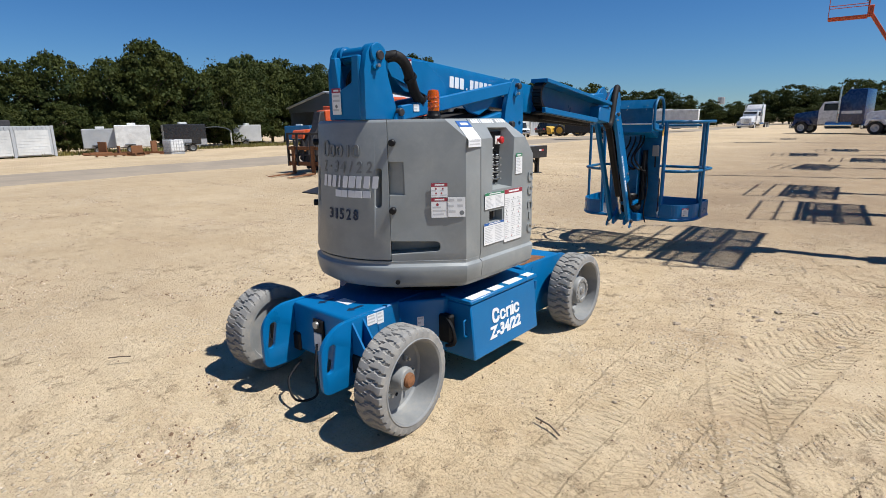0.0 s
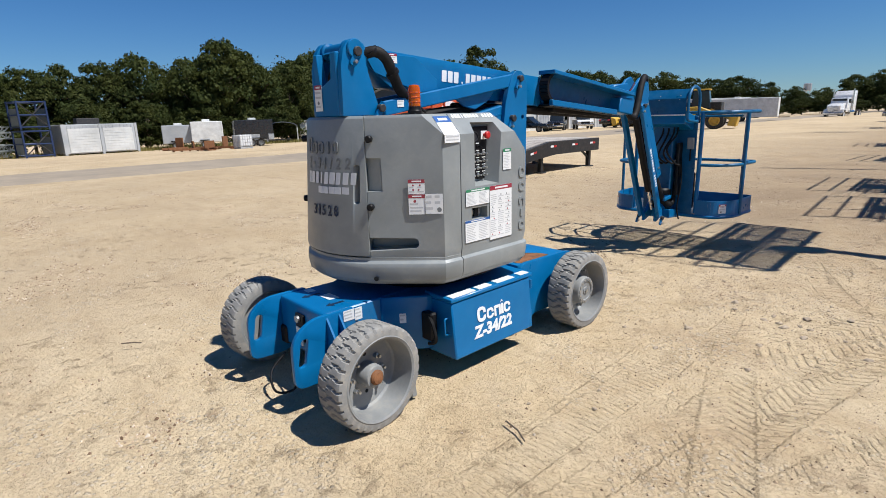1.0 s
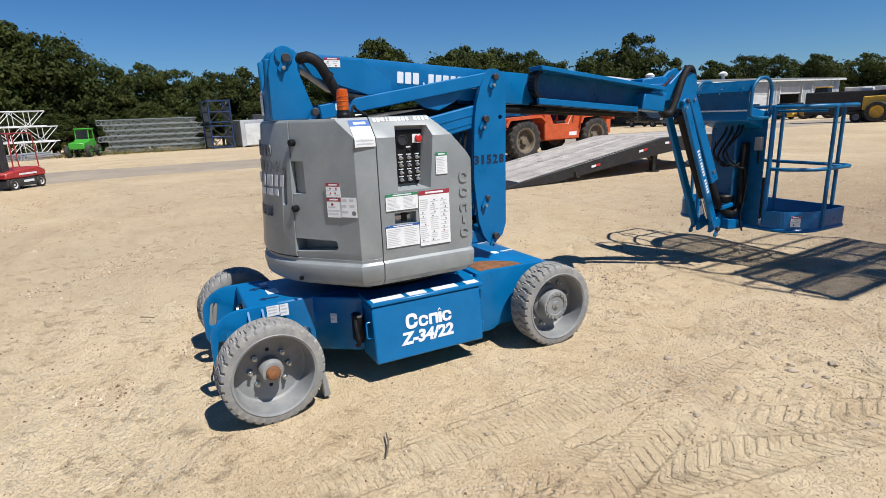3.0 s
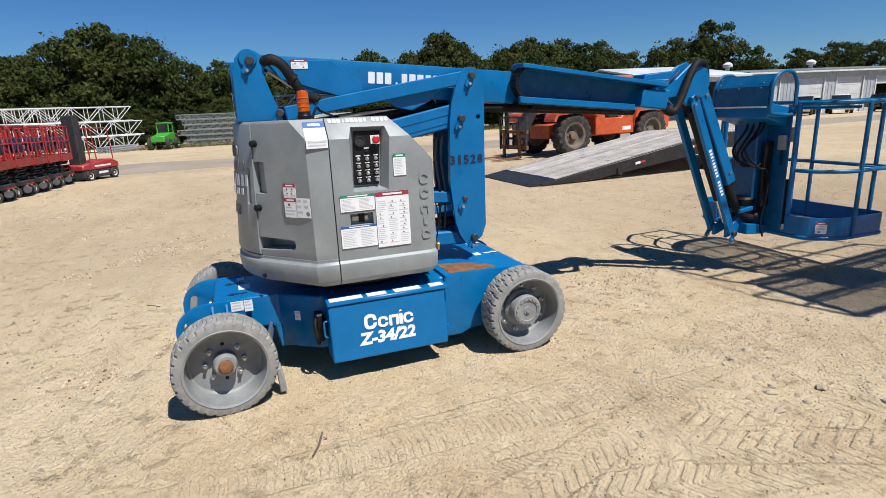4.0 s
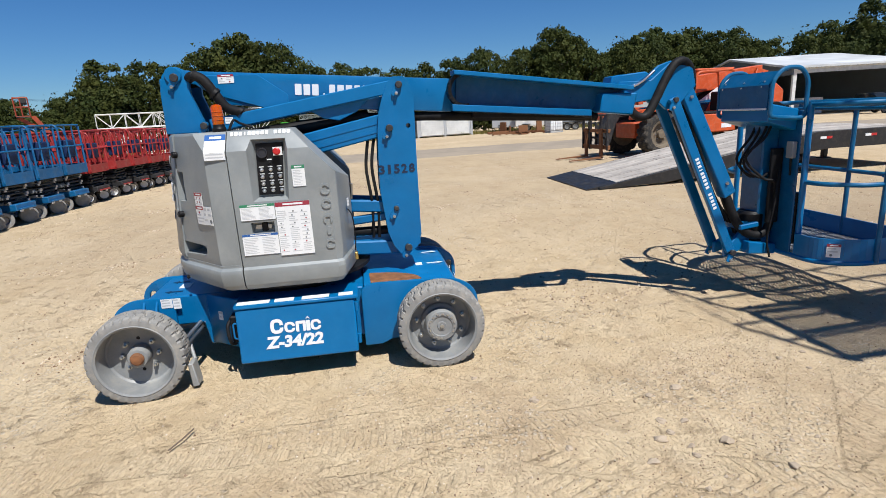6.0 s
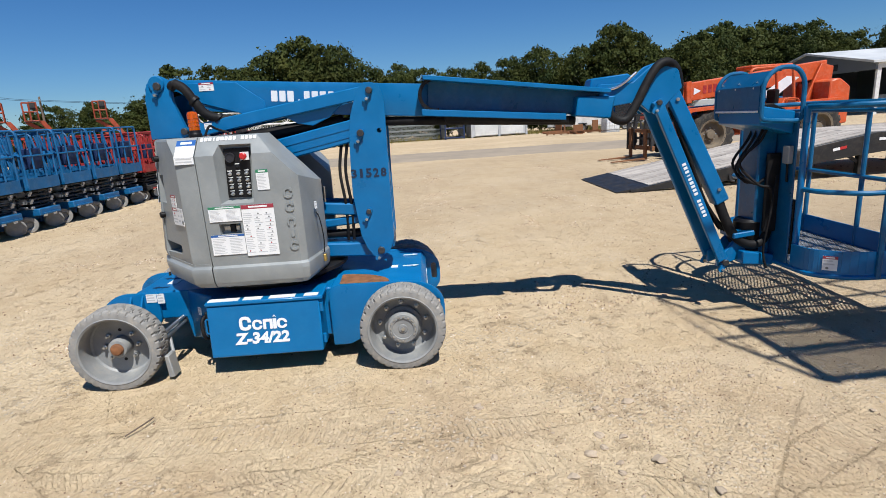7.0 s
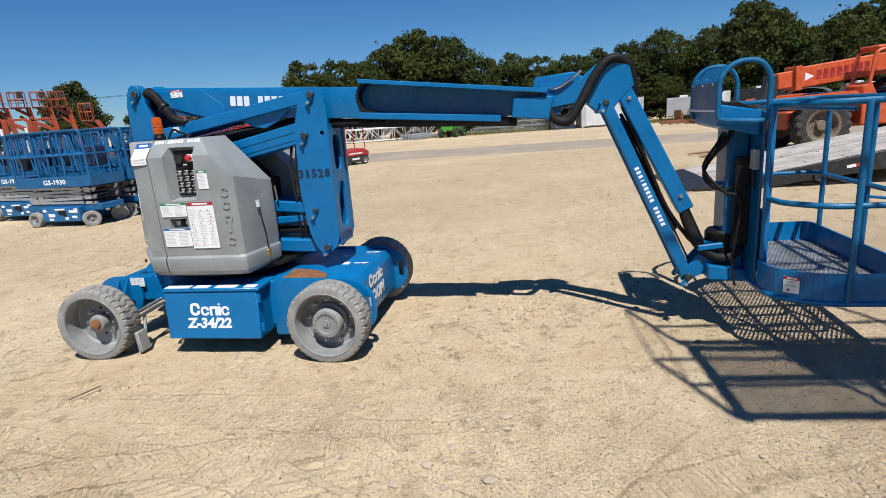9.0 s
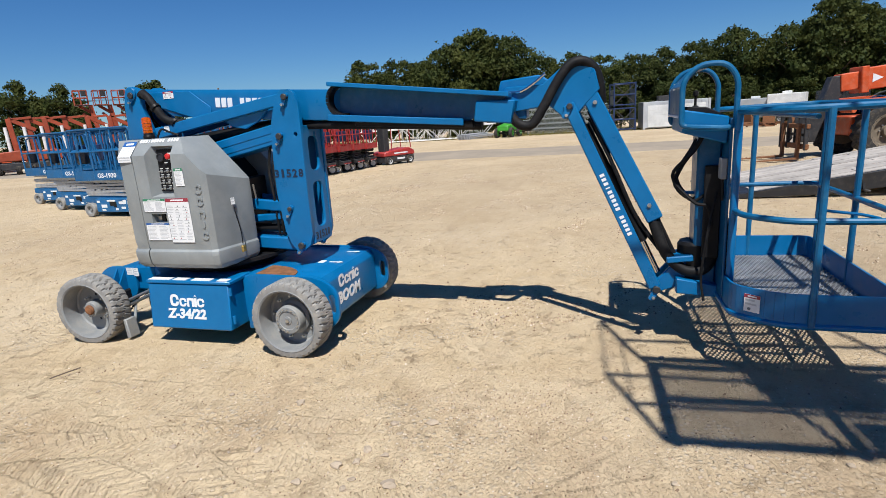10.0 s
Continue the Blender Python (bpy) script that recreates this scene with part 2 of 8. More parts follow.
    l.new(ramp_node(n, l, noise_node(n, l, co, 14, 4, 0.65), 0.2, 0.8, -0.09, 0.09), wob.inputs[1])
    saw = n.new("ShaderNodeMath")
    saw.operation = "PINGPONG"
    saw.inputs[1].default_value = 0.5
    l.new(wob.outputs[0], saw.inputs[0])
    bars = ramp_node(n, l, saw.outputs[0], 0.17, 0.27)
    treads = times(times(bars, press.outputs["Fac"]), ramp_node(n, l, noise_node(n, l, co, 7, 5, 0.7), 0.34, 0.46))
    chips = noise_node(n, l, co, 62, 3, 0.6)
    last = None
    for height, strength, dist in ((treads, 0.9, 0.014), (mid, 0.5, 0.025), (flecks, 0.8, 0.014), (fine, 0.6, 0.016), (ramp_node(n, l, chips, 0.50, 0.60), 0.8, 0.006), (grit, 0.7, 0.005), (dots.outputs[0], 0.7, 0.009)):
        b = n.new("ShaderNodeBump")
        b.inputs["Strength"].default_value, b.inputs["Distance"].default_value = strength, dist
        l.new(height, b.inputs["Height"])
        if last:
            l.new(last, b.inputs["Normal"])
        last = b.outputs[0]
    l.new(last, p.inputs["Normal"])
    return m


M["ground"] = ground_material()
M["road"] = surface("worn_grey_asphalt", (0.285, 0.235, 0.175), 0.9, scale=0.5, grain=30, var=0.15, dust=(0.42, 0.33, 0.23), dusty=0.5)
M["stone"] = surface("pale_limestone", (0.43, 0.345, 0.25), 0.9, scale=30, jitter=0.35)


def grit_material():
    """Loose grit: every grain of its own tone, from dark flint to chalk."""
    m, n, l, p = nodes_of("mixed_grit")
    grain = n.new("ShaderNodeNewGeometry").outputs["Random Per Island"]
    c = mix_node(n, l, ramp_node(n, l, grain, 0.05, 0.6), (0.15, 0.095, 0.06), (0.50, 0.38, 0.26))
    c = mix_node(n, l, ramp_node(n, l, grain, 0.6, 1.0), c, (0.62, 0.53, 0.42))
    l.new(c, p.inputs["Base Color"])
    p.inputs["Roughness"].default_value, p.inputs["Specular IOR Level"].default_value = 0.9, 0.2
    return m


M["grit"] = grit_material()


# ---- mesh tools ----
def bm_new():
    return bmesh.new()


def box(bm, x0, x1, y0, y1, z0, z1, m=None):
    v = [bm.verts.new(Vector((x, y, z)) if m is None else m @ Vector((x, y, z))) for x in (x0, x1) for y in (y0, y1) for z in (z0, z1)]
    for a in ((0, 1, 3, 2), (4, 6, 7, 5), (0, 4, 5, 1), (2, 3, 7, 6), (0, 2, 6, 4), (1, 5, 7, 3)):
        bm.faces.new([v[i] for i in a])
    return bm


def prism(bm, pts, axis, a, b, m=None):
    """A polygon drawn across the axis and pushed along it from a to b."""
    def at(u, w, t):
        p = Vector({"x": (t, u, w), "y": (u, t, w), "z": (u, w, t)}[axis])
        return m @ p if m is not None else p
    lo, hi = [bm.verts.new(at(u, w, a)) for u, w in pts], [bm.verts.new(at(u, w, b)) for u, w in pts]
    bm.faces.new(lo), bm.faces.new(hi[::-1])
    for i in range(len(pts)):
        j = (i + 1) % len(pts)
        bm.faces.new((lo[i], hi[i], hi[j], lo[j]))
    return bm


def rounded(pts, r, k=4):
    """The polygon with its corners rounded by r (a number, or one per corner)."""
    out, n = [], len(pts)
    for i in range(n):
        ri = r[i] if isinstance(r, (list, tuple)) else r
        p, a, b = Vector(pts[i]), Vector(pts[i - 1]), Vector(pts[(i + 1) % n])
        if ri <= 0:
            out.append(tuple(p))
            continue
        da, db = (a - p), (b - p)
        s = min(ri, da.length * 0.49, db.length * 0.49)
        p0, p1 = p + da.normalized() * s, p + db.normalized() * s
        for q in range(k + 1):
            t = q / k
            out.append(tuple((1 - t) ** 2 * p0 + 2 * t * (1 - t) * p + t * t * p1))
    return out


def smooth_path(pts, k=6, closed=False):
    """A Catmull-Rom line through the points."""
    p = [Vector(q) for q in pts]
    n, out = len(p), []
    for i in range(n if closed else n - 1):
        a, b, c, d = (p[(i - 1) % n], p[i], p[(i + 1) % n], p[(i + 2) % n]) if closed else (p[max(i - 1, 0)], p[i], p[i + 1], p[min(i + 2, n - 1)])
        for q in range(k):
            t = q / k
            out.append(0.5 * ((2 * b) + (c - a) * t + (2 * a - 5 * b + 4 * c - d) * t * t + (3 * b - a - 3 * c + d) * t ** 3))
    if not closed:
        out.append(p[-1])
    return out


def tube(bm, pts, r, n=10, closed=False, flat=1.0):
    """A round bar along the points."""
    p = [Vector(q) for q in pts]
    rings, ref, N = [], None, len(p)
    for i in range(N):
        a, b = (p[i - 1], p[(i + 1) % N]) if closed else (p[max(i - 1, 0)], p[min(i + 1, N - 1)])
        d = (b - a).normalized()
        if ref is None:
            ref = d.orthogonal().normalized()
        ref = (ref - d * ref.dot(d))
        ref = ref.normalized() if ref.length > 1e-6 else d.orthogonal().normalized()
        s = d.cross(ref)
        rings.append([bm.verts.new(p[i] + (ref * math.cos(2 * math.pi * k / n) + s * flat * math.sin(2 * math.pi * k / n)) * r) for k in range(n)])
    for i in range(N if closed else N - 1):
        A, Bq = rings[i], rings[(i + 1) % N]
        for k in range(n):
            bm.faces.new((A[k], A[(k + 1) % n], Bq[(k + 1) % n], Bq[k]))
    if not closed:
        bm.faces.new(rings[0][::-1]), bm.faces.new(rings[-1])
    return bm


def bent(pts, r, k=5):
    """The open line with its inner corners rounded."""
    p = [Vector(q) for q in pts]
    out = [p[0]]
    for i in range(1, len(p) - 1):
        da, db = p[i - 1] - p[i], p[i + 1] - p[i]
        s = min(r, da.length * 0.49, db.length * 0.49)
        a, b = p[i] + da.normalized() * s, p[i] + db.normalized() * s
        out += [(1 - q / k) ** 2 * a + 2 * (q / k) * (1 - q / k) * p[i] + (q / k) ** 2 * b for q in range(k + 1)]
    return out + [p[-1]]


def lathe(bm, profile, origin=(0, 0, 0), axis="x", n=48, closed=False):
    """A profile of (radius, height) turned round the axis."""
    o, rings = Vector(origin), []
    for r, h in profile:
        ring = []
        for k in range(n):
            c, s = r * math.cos(2 * math.pi * k / n), r * math.sin(2 * math.pi * k / n)
            ring.append(bm.verts.new(o + Vector({"x": (h, c, s), "y": (c, h, s), "z": (c, s, h)}[axis])))
        rings.append(ring)
    m = len(rings)
    for i in range(m if closed else m - 1):
        A, Bq = rings[i], rings[(i + 1) % m]
        for k in range(n):
            bm.faces.new((A[k], A[(k + 1) % n], Bq[(k + 1) % n], Bq[k]))
    if not closed:
        for ring in (rings[0], rings[-1]):
            if len({tuple(round(c, 6) for c in v.co) for v in ring}) > 2:
                bm.faces.new(ring)
    return bm


def soften(bm, w, seg=1, angle=0.5):
    """Bevel the sharp edges."""
    bmesh.ops.recalc_face_normals(bm, faces=bm.faces)
    es = [e for e in bm.edges if len(e.link_faces) == 2 and e.calc_face_angle(0) > angle]
    bmesh.ops.bevel(bm, geom=es, offset=w, segments=seg, profile=0.6, affect="EDGES", clamp_overlap=True)
    return bm


def to_mesh(name, bm, material, fix=True, crease=0.6):
    if fix:
        bmesh.ops.recalc_face_normals(bm, faces=bm.faces)
    for f in bm.faces:
        f.smooth = True
    for e in bm.edges:
        if len(e.link_faces) != 2 or e.calc_face_angle(0) > crease:
            e.smooth = False
    me = bpy.data.meshes.new(name)
    bm.to_mesh(me)
    bm.free()
    for q in (material if isinstance(material, (list, tuple)) else [material]):
        me.materials.append(q)
    return me


def part(name, bm, material, parent, label="", at=None):
    ob = new(name, bm if isinstance(bm, bpy.types.Mesh) else to_mesh(name, bm, material))
    ob.parent = parent
    if at is not None:
        ob.matrix_basis = at
    return tagged(ob, label)


def thing(name, label, category, m, group="", kind=""):
    ob = new(name)
    ob.empty_display_size = 0.2
    ob.matrix_basis = m
    return tagged(ob, label, category, group, kind)


def solid(name, bm, material, label, category, m=None, group="", kind=""):
    ob = new(name, bm if isinstance(bm, bpy.types.Mesh) else to_mesh(name, bm, material))
    if m is not None:
        ob.matrix_basis = m
    return tagged(ob, label, category, group, kind)


def cut(bm, cutters):
    """The solid with other solids taken out of it."""
    bmesh.ops.recalc_face_normals(bm, faces=bm.faces)
    ob = new("blank", bpy.data.meshes.new("blank"))
    bm.to_mesh(ob.data)
    gone = []
    for c in cutters:
        bmesh.ops.recalc_face_normals(c, faces=c.faces)
        k = new("cutter", bpy.data.meshes.new("cutter"))
        c.to_mesh(k.data)
        c.free()
        mod = ob.modifiers.new("cut", "BOOLEAN")
        mod.operation, mod.object, mod.solver = "DIFFERENCE", k, "EXACT"
        gone.append(k)
    bpy.context.view_layer.update()
    me = bpy.data.meshes.new_from_object(ob.evaluated_get(bpy.context.evaluated_depsgraph_get()))
    bm.clear()
    bm.from_mesh(me)
    for k in gone + [ob]:
        d = k.data
        bpy.data.objects.remove(k)
        bpy.data.meshes.remove(d)
    bpy.data.meshes.remove(me)
    return bm


def text_mesh(body, w, h, shear=0.0, thick=0.002, bold=0.0):
    """Lettering w wide and h high in the xy plane, centred."""
    cu = bpy.data.curves.new("lettering", "FONT")
    cu.body, cu.size, cu.extrude, cu.offset, cu.resolution_u, cu.shear = body, 1.0, 0.01, bold, 2, shear
    ob = new("lettering", cu)
    bpy.context.view_layer.update()
    me = bpy.data.meshes.new_from_object(ob.evaluated_get(bpy.context.evaluated_depsgraph_get()))
    bpy.data.objects.remove(ob)
    bpy.data.curves.remove(cu)
    co = np.array([v.co for v in me.vertices])
    lo, hi = co.min(0), co.max(0)
    co = (co - (lo + hi) / 2) * (w / (hi[0] - lo[0]), h / (hi[1] - lo[1]), thick / 0.02)
    me.vertices.foreach_set("co", co.astype(np.float32).ravel())
    me.update()
    return me


def lettering(body, w, h, m, material, parent, shear=0.0, bold=0.0, label="", name="lettering"):
    me = text_mesh(body, w, h, shear, bold=bold)
    me.materials.append(material)
    return part(name, me, None, parent, label, m)


def facing(p, normal, up=(0, 0, 1)):
    """A pose whose z looks along the normal and whose y goes up, at p: for stickers and letters."""
    z = Vector(normal).normalized()
    x = Vector(up).cross(z).normalized()
    y = z.cross(x)
    return Matrix((x, y, z)).transposed().to_4x4().copy() if p is None else Matrix.Translation(p) @ Matrix((x, y, z)).transposed().to_4x4()
# ---- ground: one sandy sheet, falling gently away beyond the yard ----
def fall(x):
    return -0.02 * max(0.0, min(-x - 14.0, 95.0))


def grid_lines(lo, hi, step, far):
    out = list(np.arange(lo, hi + step / 2, step))
    for sign, start in ((1, out[-1]), (-1, out[0])):
        p, s, side = start, step, []
        while abs(p) < far:
            s = min(s * 1.09, 60.0) if abs(p - start) < 60 else s * 1.25
            p += sign * s
            side.append(p)
        out = out + side if sign > 0 else side[::-1] + out
    return np.array(out)


def lattice_noise(X, Y, size, seed):
    g = np.random.RandomState(seed).rand(256, 256)
    u, v = X / size, Y / size
    i, j = np.floor(u).astype(int), np.floor(v).astype(int)
    fu, fv = u - i, v - j
    fu, fv = fu * fu * (3 - 2 * fu), fv * fv * (3 - 2 * fv)
    a, b, c, d = g[i % 256, j % 256], g[(i + 1) % 256, j % 256], g[i % 256, (j + 1) % 256], g[(i + 1) % 256, (j + 1) % 256]
    return (a * (1 - fu) + b * fu) * (1 - fv) + (c * (1 - fu) + d * fu) * fv - 0.5


def tread(X, Y, phase, press, x0, y0, heading, bend, width, pitch, lo, hi, seed, slant=0.8, fresh=0.0):
    """Lay a worn tyre track over the sheet: the phase of its bars, and how deep it is pressed."""
    a = radians(heading)
    s = (X - x0) * math.sin(a) + (Y - y0) * math.cos(a)
    u = (X - x0) * math.cos(a) - (Y - y0) * math.sin(a) - bend * s * s
    edge = np.clip((width / 2 - np.abs(u)) / 0.02, 0, 1) * np.clip((s - lo) / 0.3, 0, 1) * np.clip((hi - s) / 0.3, 0, 1)
    worn = np.clip(lattice_noise(X, Y, 0.5, seed) * 3.5 + 0.55, 0, 1) * np.clip(lattice_noise(X, Y, 0.19, seed + 40) * 3.0 + 1.1, 0, 1)
    worn = np.maximum(worn, fresh * np.clip(lattice_noise(X, Y, 0.22, seed + 90) * 3 + 0.9, 0, 1))
    mine, over = edge * worn, edge > 0.25
    phase[over] = ((s + np.abs(u) * slant) / pitch)[over]
    press[over] = mine[over]


def build_ground():
    gx, gy = grid_lines(-3.6, 1.2, 0.012, 2500), grid_lines(0.2, 8.2, 0.012, 2500)
    X, Y = np.meshgrid(gx, gy, indexing="ij")
    H = -0.02 * np.clip(-X - 14.0, 0, 95)
    near = np.exp(-(np.clip(np.maximum(np.maximum(-3.6 - X, X - 1.2), np.maximum(0.2 - Y, Y - 8.2)), 0, None) / 1.5) ** 2)
    H += 0.03 * lattice_noise(X, Y, 3.1, 1) + 0.02 * lattice_noise(X, Y, 0.9, 2) * near
    H += near * (0.016 * lattice_noise(X, Y, 0.28, 3) + 0.009 * lattice_noise(X, Y, 0.10, 4) + 0.006 * lattice_noise(X, Y, 0.05, 5))
    phase, press = np.zeros_like(H), np.zeros_like(H)
    rt = random.Random(31)
    for k in range(20):
        tread(X, Y, phase, press, rt.uniform(-1.35, 1.0), rt.uniform(0.8, 7.8), rt.choice((-38, -24, -8, 4, 14, 30, 58)) + rt.uniform(-5, 5), rt.uniform(-0.03, 0.03), rt.uniform(0.18, 0.27), rt.uniform(0.046, 0.078), -rt.uniform(0.6, 1.6), rt.uniform(0.6, 1.6), 60 + k, rt.choice((0.25, -0.3, 0.7, 0.0)))
    for k, (x0, y0, head, bend, lo, hi) in enumerate(((-1.12, 3.0, -2, 0.012, -3.0, 2.2), (-0.60, 3.0, 5, -0.012, -2.4, 3.0), (-0.12, 4.4, 12, 0.02, -2.8, 2.8), (-0.80, 6.2, -24, 0.02, -1.6, 2.2), (-0.25, 6.3, -31, 0.03, -1.8, 2.0),
                                                     (0.42, 5.2, -8, 0.0, -2.4, 2.6), (-1.5, 7.1, 62, 0.0, -1.5, 1.6), (-0.95, 1.5, 38, 0.03, -1.6, 1.8), (0.1, 3.2, 20, 0.02, -2.4, 2.2), (-0.5, 5.3, -50, 0.02, -1.5, 1.8), (-2.4, 1.0, 66, 0.02, -1.0, 1.6))):
        tread(X, Y, phase, press, x0, y0, head, bend, 0.24 + 0.02 * (k % 3), 0.052 + 0.008 * (k % 4), lo, hi, 11 + k, (0.0, 0.8, -0.9)[k % 3])
    for x0, y0, head, lo, hi, slant, pitch in ((-0.28, 4.95, 26, -1.3, 1.5, 0.9, 0.085), (0.06, 5.05, 24, -1.4, 1.4, -0.9, 0.085), (-1.02, 3.3, 2, -2.2, 0.7, 0.1, 0.040), (-0.35, 2.6, -18, -1.3, 1.6, 0.8, 0.07), (0.1, 6.6, 30, -1.0, 1.2, 0.9, 0.085)):
        tread(X, Y, phase, press, x0, y0, head, 0.01, 0.27, pitch, lo, hi, int(200 + 10 * y0), slant, 0.9)
    press *= near * np.interp(X, [-1.2, -0.3], [0.16, 0.60])
    coarse = np.clip(np.abs(np.mod(phase, 1.0) - 0.5) * 9 - 1.6, 0, 1)
    H -= press * (0.004 + 0.010 * coarse)
    sag = np.clip((-0.9 - X) / 0.8, 0, 1) * np.clip((X + 8) / 3.5, 0, 1) * np.clip((Y + 3.5) / 4.5, 0, 1) * np.clip((9 - Y) / 4.5, 0, 1)
    H -= sag * np.interp(Y, [1.85, 3.71], [0.034, 0.014])
    for wx, wy, wz in ((-1.83, 1.84, -0.030), (-1.79, 3.72, -0.012), (-3.05, 1.84, -0.030), (-3.09, 3.72, -0.012)):
        d = np.sqrt((X - wx) ** 2 + (Y - wy) ** 2)
        k = np.exp(-(d / 0.28) ** 4)
        H = H * (1 - k) + wz * k
    n, m = X.shape
    idx = np.arange(n * m).reshape(n, m)
    quads = np.stack([idx[:-1, :-1], idx[1:, :-1], idx[1:, 1:], idx[:-1, 1:]], -1).reshape(-1, 4)
    me = bpy.data.meshes.new("ground")
    me.vertices.add(n * m)
    me.vertices.foreach_set("co", np.stack([X, Y, H], -1).astype(np.float32).ravel())
    me.loops.add(quads.size)
    me.loops.foreach_set("vertex_index", quads.astype(np.int32).ravel())
    me.polygons.add(len(quads))
    me.polygons.foreach_set("loop_start", (np.arange(len(quads)) * 4).astype(np.int32))
    me.polygons.foreach_set("use_smooth", np.ones(len(quads), dtype=bool))
    me.update(calc_edges=True)
    for key, values in (("tread_phase", phase), ("tread_press", press)):
        me.attributes.new(key, "FLOAT", "POINT").data.foreach_set("value", values.astype(np.float32).ravel())
    me.validate()
    me.materials.append(M["ground"])
    tagged(new("ground", me), "pale sandy caliche yard with tyre tracks", "ground", kind="structure")

    near_x, near_y = (gx > -10) & (gx < 3), (gy > -3) & (gy < 14)
    ix, iy, Hn = gx[near_x], gy[near_y], H[np.ix_(near_x, near_y)]

    def height(x, y):
        """The ground's height near the lift."""
        return float(Hn[min(np.searchsorted(ix, x), len(ix) - 1), min(np.searchsorted(iy, y), len(iy) - 1)])
    return height


GROUND_AT = build_ground()

bm = bm_new()
ys = [-140 + 1.0 * i for i in range(361)]
edges_ = []
for y in ys:
    w = 0.35 * math.sin(y * 0.21) + 0.2 * math.sin(y * 0.57) + 0.5 * noise.noise(Vector((y * 0.4, 0, 0))) + 0.3 * noise.noise(Vector((y * 1.3, 5, 0)))
    xa, xb = -27.6 + w, -20.6 - 0.6 * w
    edges_.append([bm.verts.new((x, y, fall(x) + lift_)) for x, lift_ in ((xa - 0.9, -0.04), (xa, 0.022), (xb, 0.022), (xb + 0.9, -0.04))])
for near_edge, far_edge in zip(edges_, edges_[1:]):
    for k in range(3):
        bm.faces.new((near_edge[k], near_edge[k + 1], far_edge[k + 1], far_edge[k]))
solid("road", bm, M["road"], "worn grey asphalt lane crossing the sandy yard", "road", kind="structure")


# ---- loose stones and grit ----
def rock_mesh(seed, squash=0.55):
    bm, rnd = bm_new(), random.Random(seed)
    bmesh.ops.create_icosphere(bm, subdivisions=2, radius=1.0)
    for v in bm.verts:
        v.co *= 0.75 + 0.6 * noise.noise(v.co * 1.1 + Vector((seed * 3.1, 0, 0))) + 0.16 * rnd.random()
        v.co.z *= squash
    return to_mesh("stone", bm, M["stone"], crease=0.2)


ROCKS = [rock_mesh(k) for k in range(5)]
rs = random.Random(5)
SPOTS = [(-0.66, 4.62, 0.03), (-0.52, 4.72, 0.02), (-0.78, 4.82, 0.018), (-1.14, 4.14, 0.028), (-1.10, 4.96, 0.03), (-0.58, 4.92, 0.032), (-0.71, 4.70, 0.022), (-1.04, 4.77, 0.02)]
for k in range(96):
    a, b = (rs.gauss(-0.9, 0.5), rs.gauss(4.9, 0.9)) if k < 58 else (rs.uniform(-3.2, 0.6), rs.uniform(0.4, 7.8))
    SPOTS.append((a, b, 0.007 + 0.020 * rs.random() ** 2.5))
for k, (x, y, r) in enumerate(SPOTS):
    if -3.35 < x < -1.5 and 1.4 < y < 4.2:
        continue
    st = solid("stone", ROCKS[k % 5], None, "pale loose stone lying on the sand", "stone", Matrix.Translation((x, y, GROUND_AT(x, y) + r * 0.22)) @ Matrix.Rotation(rs.uniform(0, 6.28), 4, "Z") @ Matrix.Diagonal((r * 1.25, r, r, 1)), "loose stones")
gv, gf = [], []
for k in range(54000):
    if k < 3000:
        x, y = rs.gauss(-1.35, 0.2), rs.gauss(5.35, 0.33)
    elif k < 9000:
        x, y = rs.gauss(-0.75, 0.5), rs.gauss(4.7, 1.0)
    elif k < 20000:
        x, y = rs.gauss(-0.2, 0.7), rs.uniform(0.5, 8.4)
    else:
        far = k >= 34000
        for attempt in range(12):
            x, y = (rs.uniform(-15, -2.5), rs.uniform(-4, 15)) if far else (rs.uniform(-8, 1.6), rs.uniform(-0.6, 11))
            heap = noise.noise(Vector((x * 0.55, y * 1.1, 3.0))) + 0.7 * noise.noise(Vector((x * 2.1, y * 3.6, 8.0)))
            if heap > 0.42 or rs.random() < 0.03:
                break
    r = 0.0016 + 0.0052 * rs.random() ** 2.2
    if k >= 20000:
        r = 0.0028 + 0.0085 * rs.random() ** 2.4 + (0.006 * rs.random() ** 1.5 if k >= 34000 else 0)
    b = len(gv)
    for dx, dy, dz in ((1, 0.1, 0), (-0.2, 0.9, 0), (-0.9, -0.3, 0), (0.2, -0.9, 0), (0.05, 0, 1.0)):
        gv.append((x + dx * r * rs.uniform(0.6, 1.4), y + dy * r * rs.uniform(0.6, 1.4), dz * r * 1.1 - 0.001 + GROUND_AT(x, y)))
    gf += [(b, b + 1, b + 4), (b + 1, b + 2, b + 4), (b + 2, b + 3, b + 4), (b + 3, b, b + 4)]
me = bpy.data.meshes.new("gravel")
me.from_pydata(gv, [], gf)
me.update()
me.materials.append(M["grit"])
tagged(new("gravel", me), "scattered pale grit on the sand", "gravel", kind="stuff")
for x, y, L, a in ((0.05, 6.15, 0.11, 10), (-1.20, 2.24, 0.19, -22), (-3.9, 1.2, 0.14, 50)):
    d = Vector((math.cos(radians(a)), math.sin(radians(a)), 0)) * L / 2
    solid("twig", tube(bm_new(), [Vector((x, y, 0.012)) - d, Vector((x + 0.01, y + 0.008, 0.016)), Vector((x, y, 0.01)) + d], 0.0045, 6), M["bark"], "dry dark twig on the sand", "twig", group="twigs")
# ---- the blue articulated boom lift ----
lift = thing("boom_lift", "blue and grey electric articulated boom lift, parked and folded", "boom lift", pose(-2.44, 2.78, 0))
WHEEL_R, TYRE_W = 0.28, 0.178


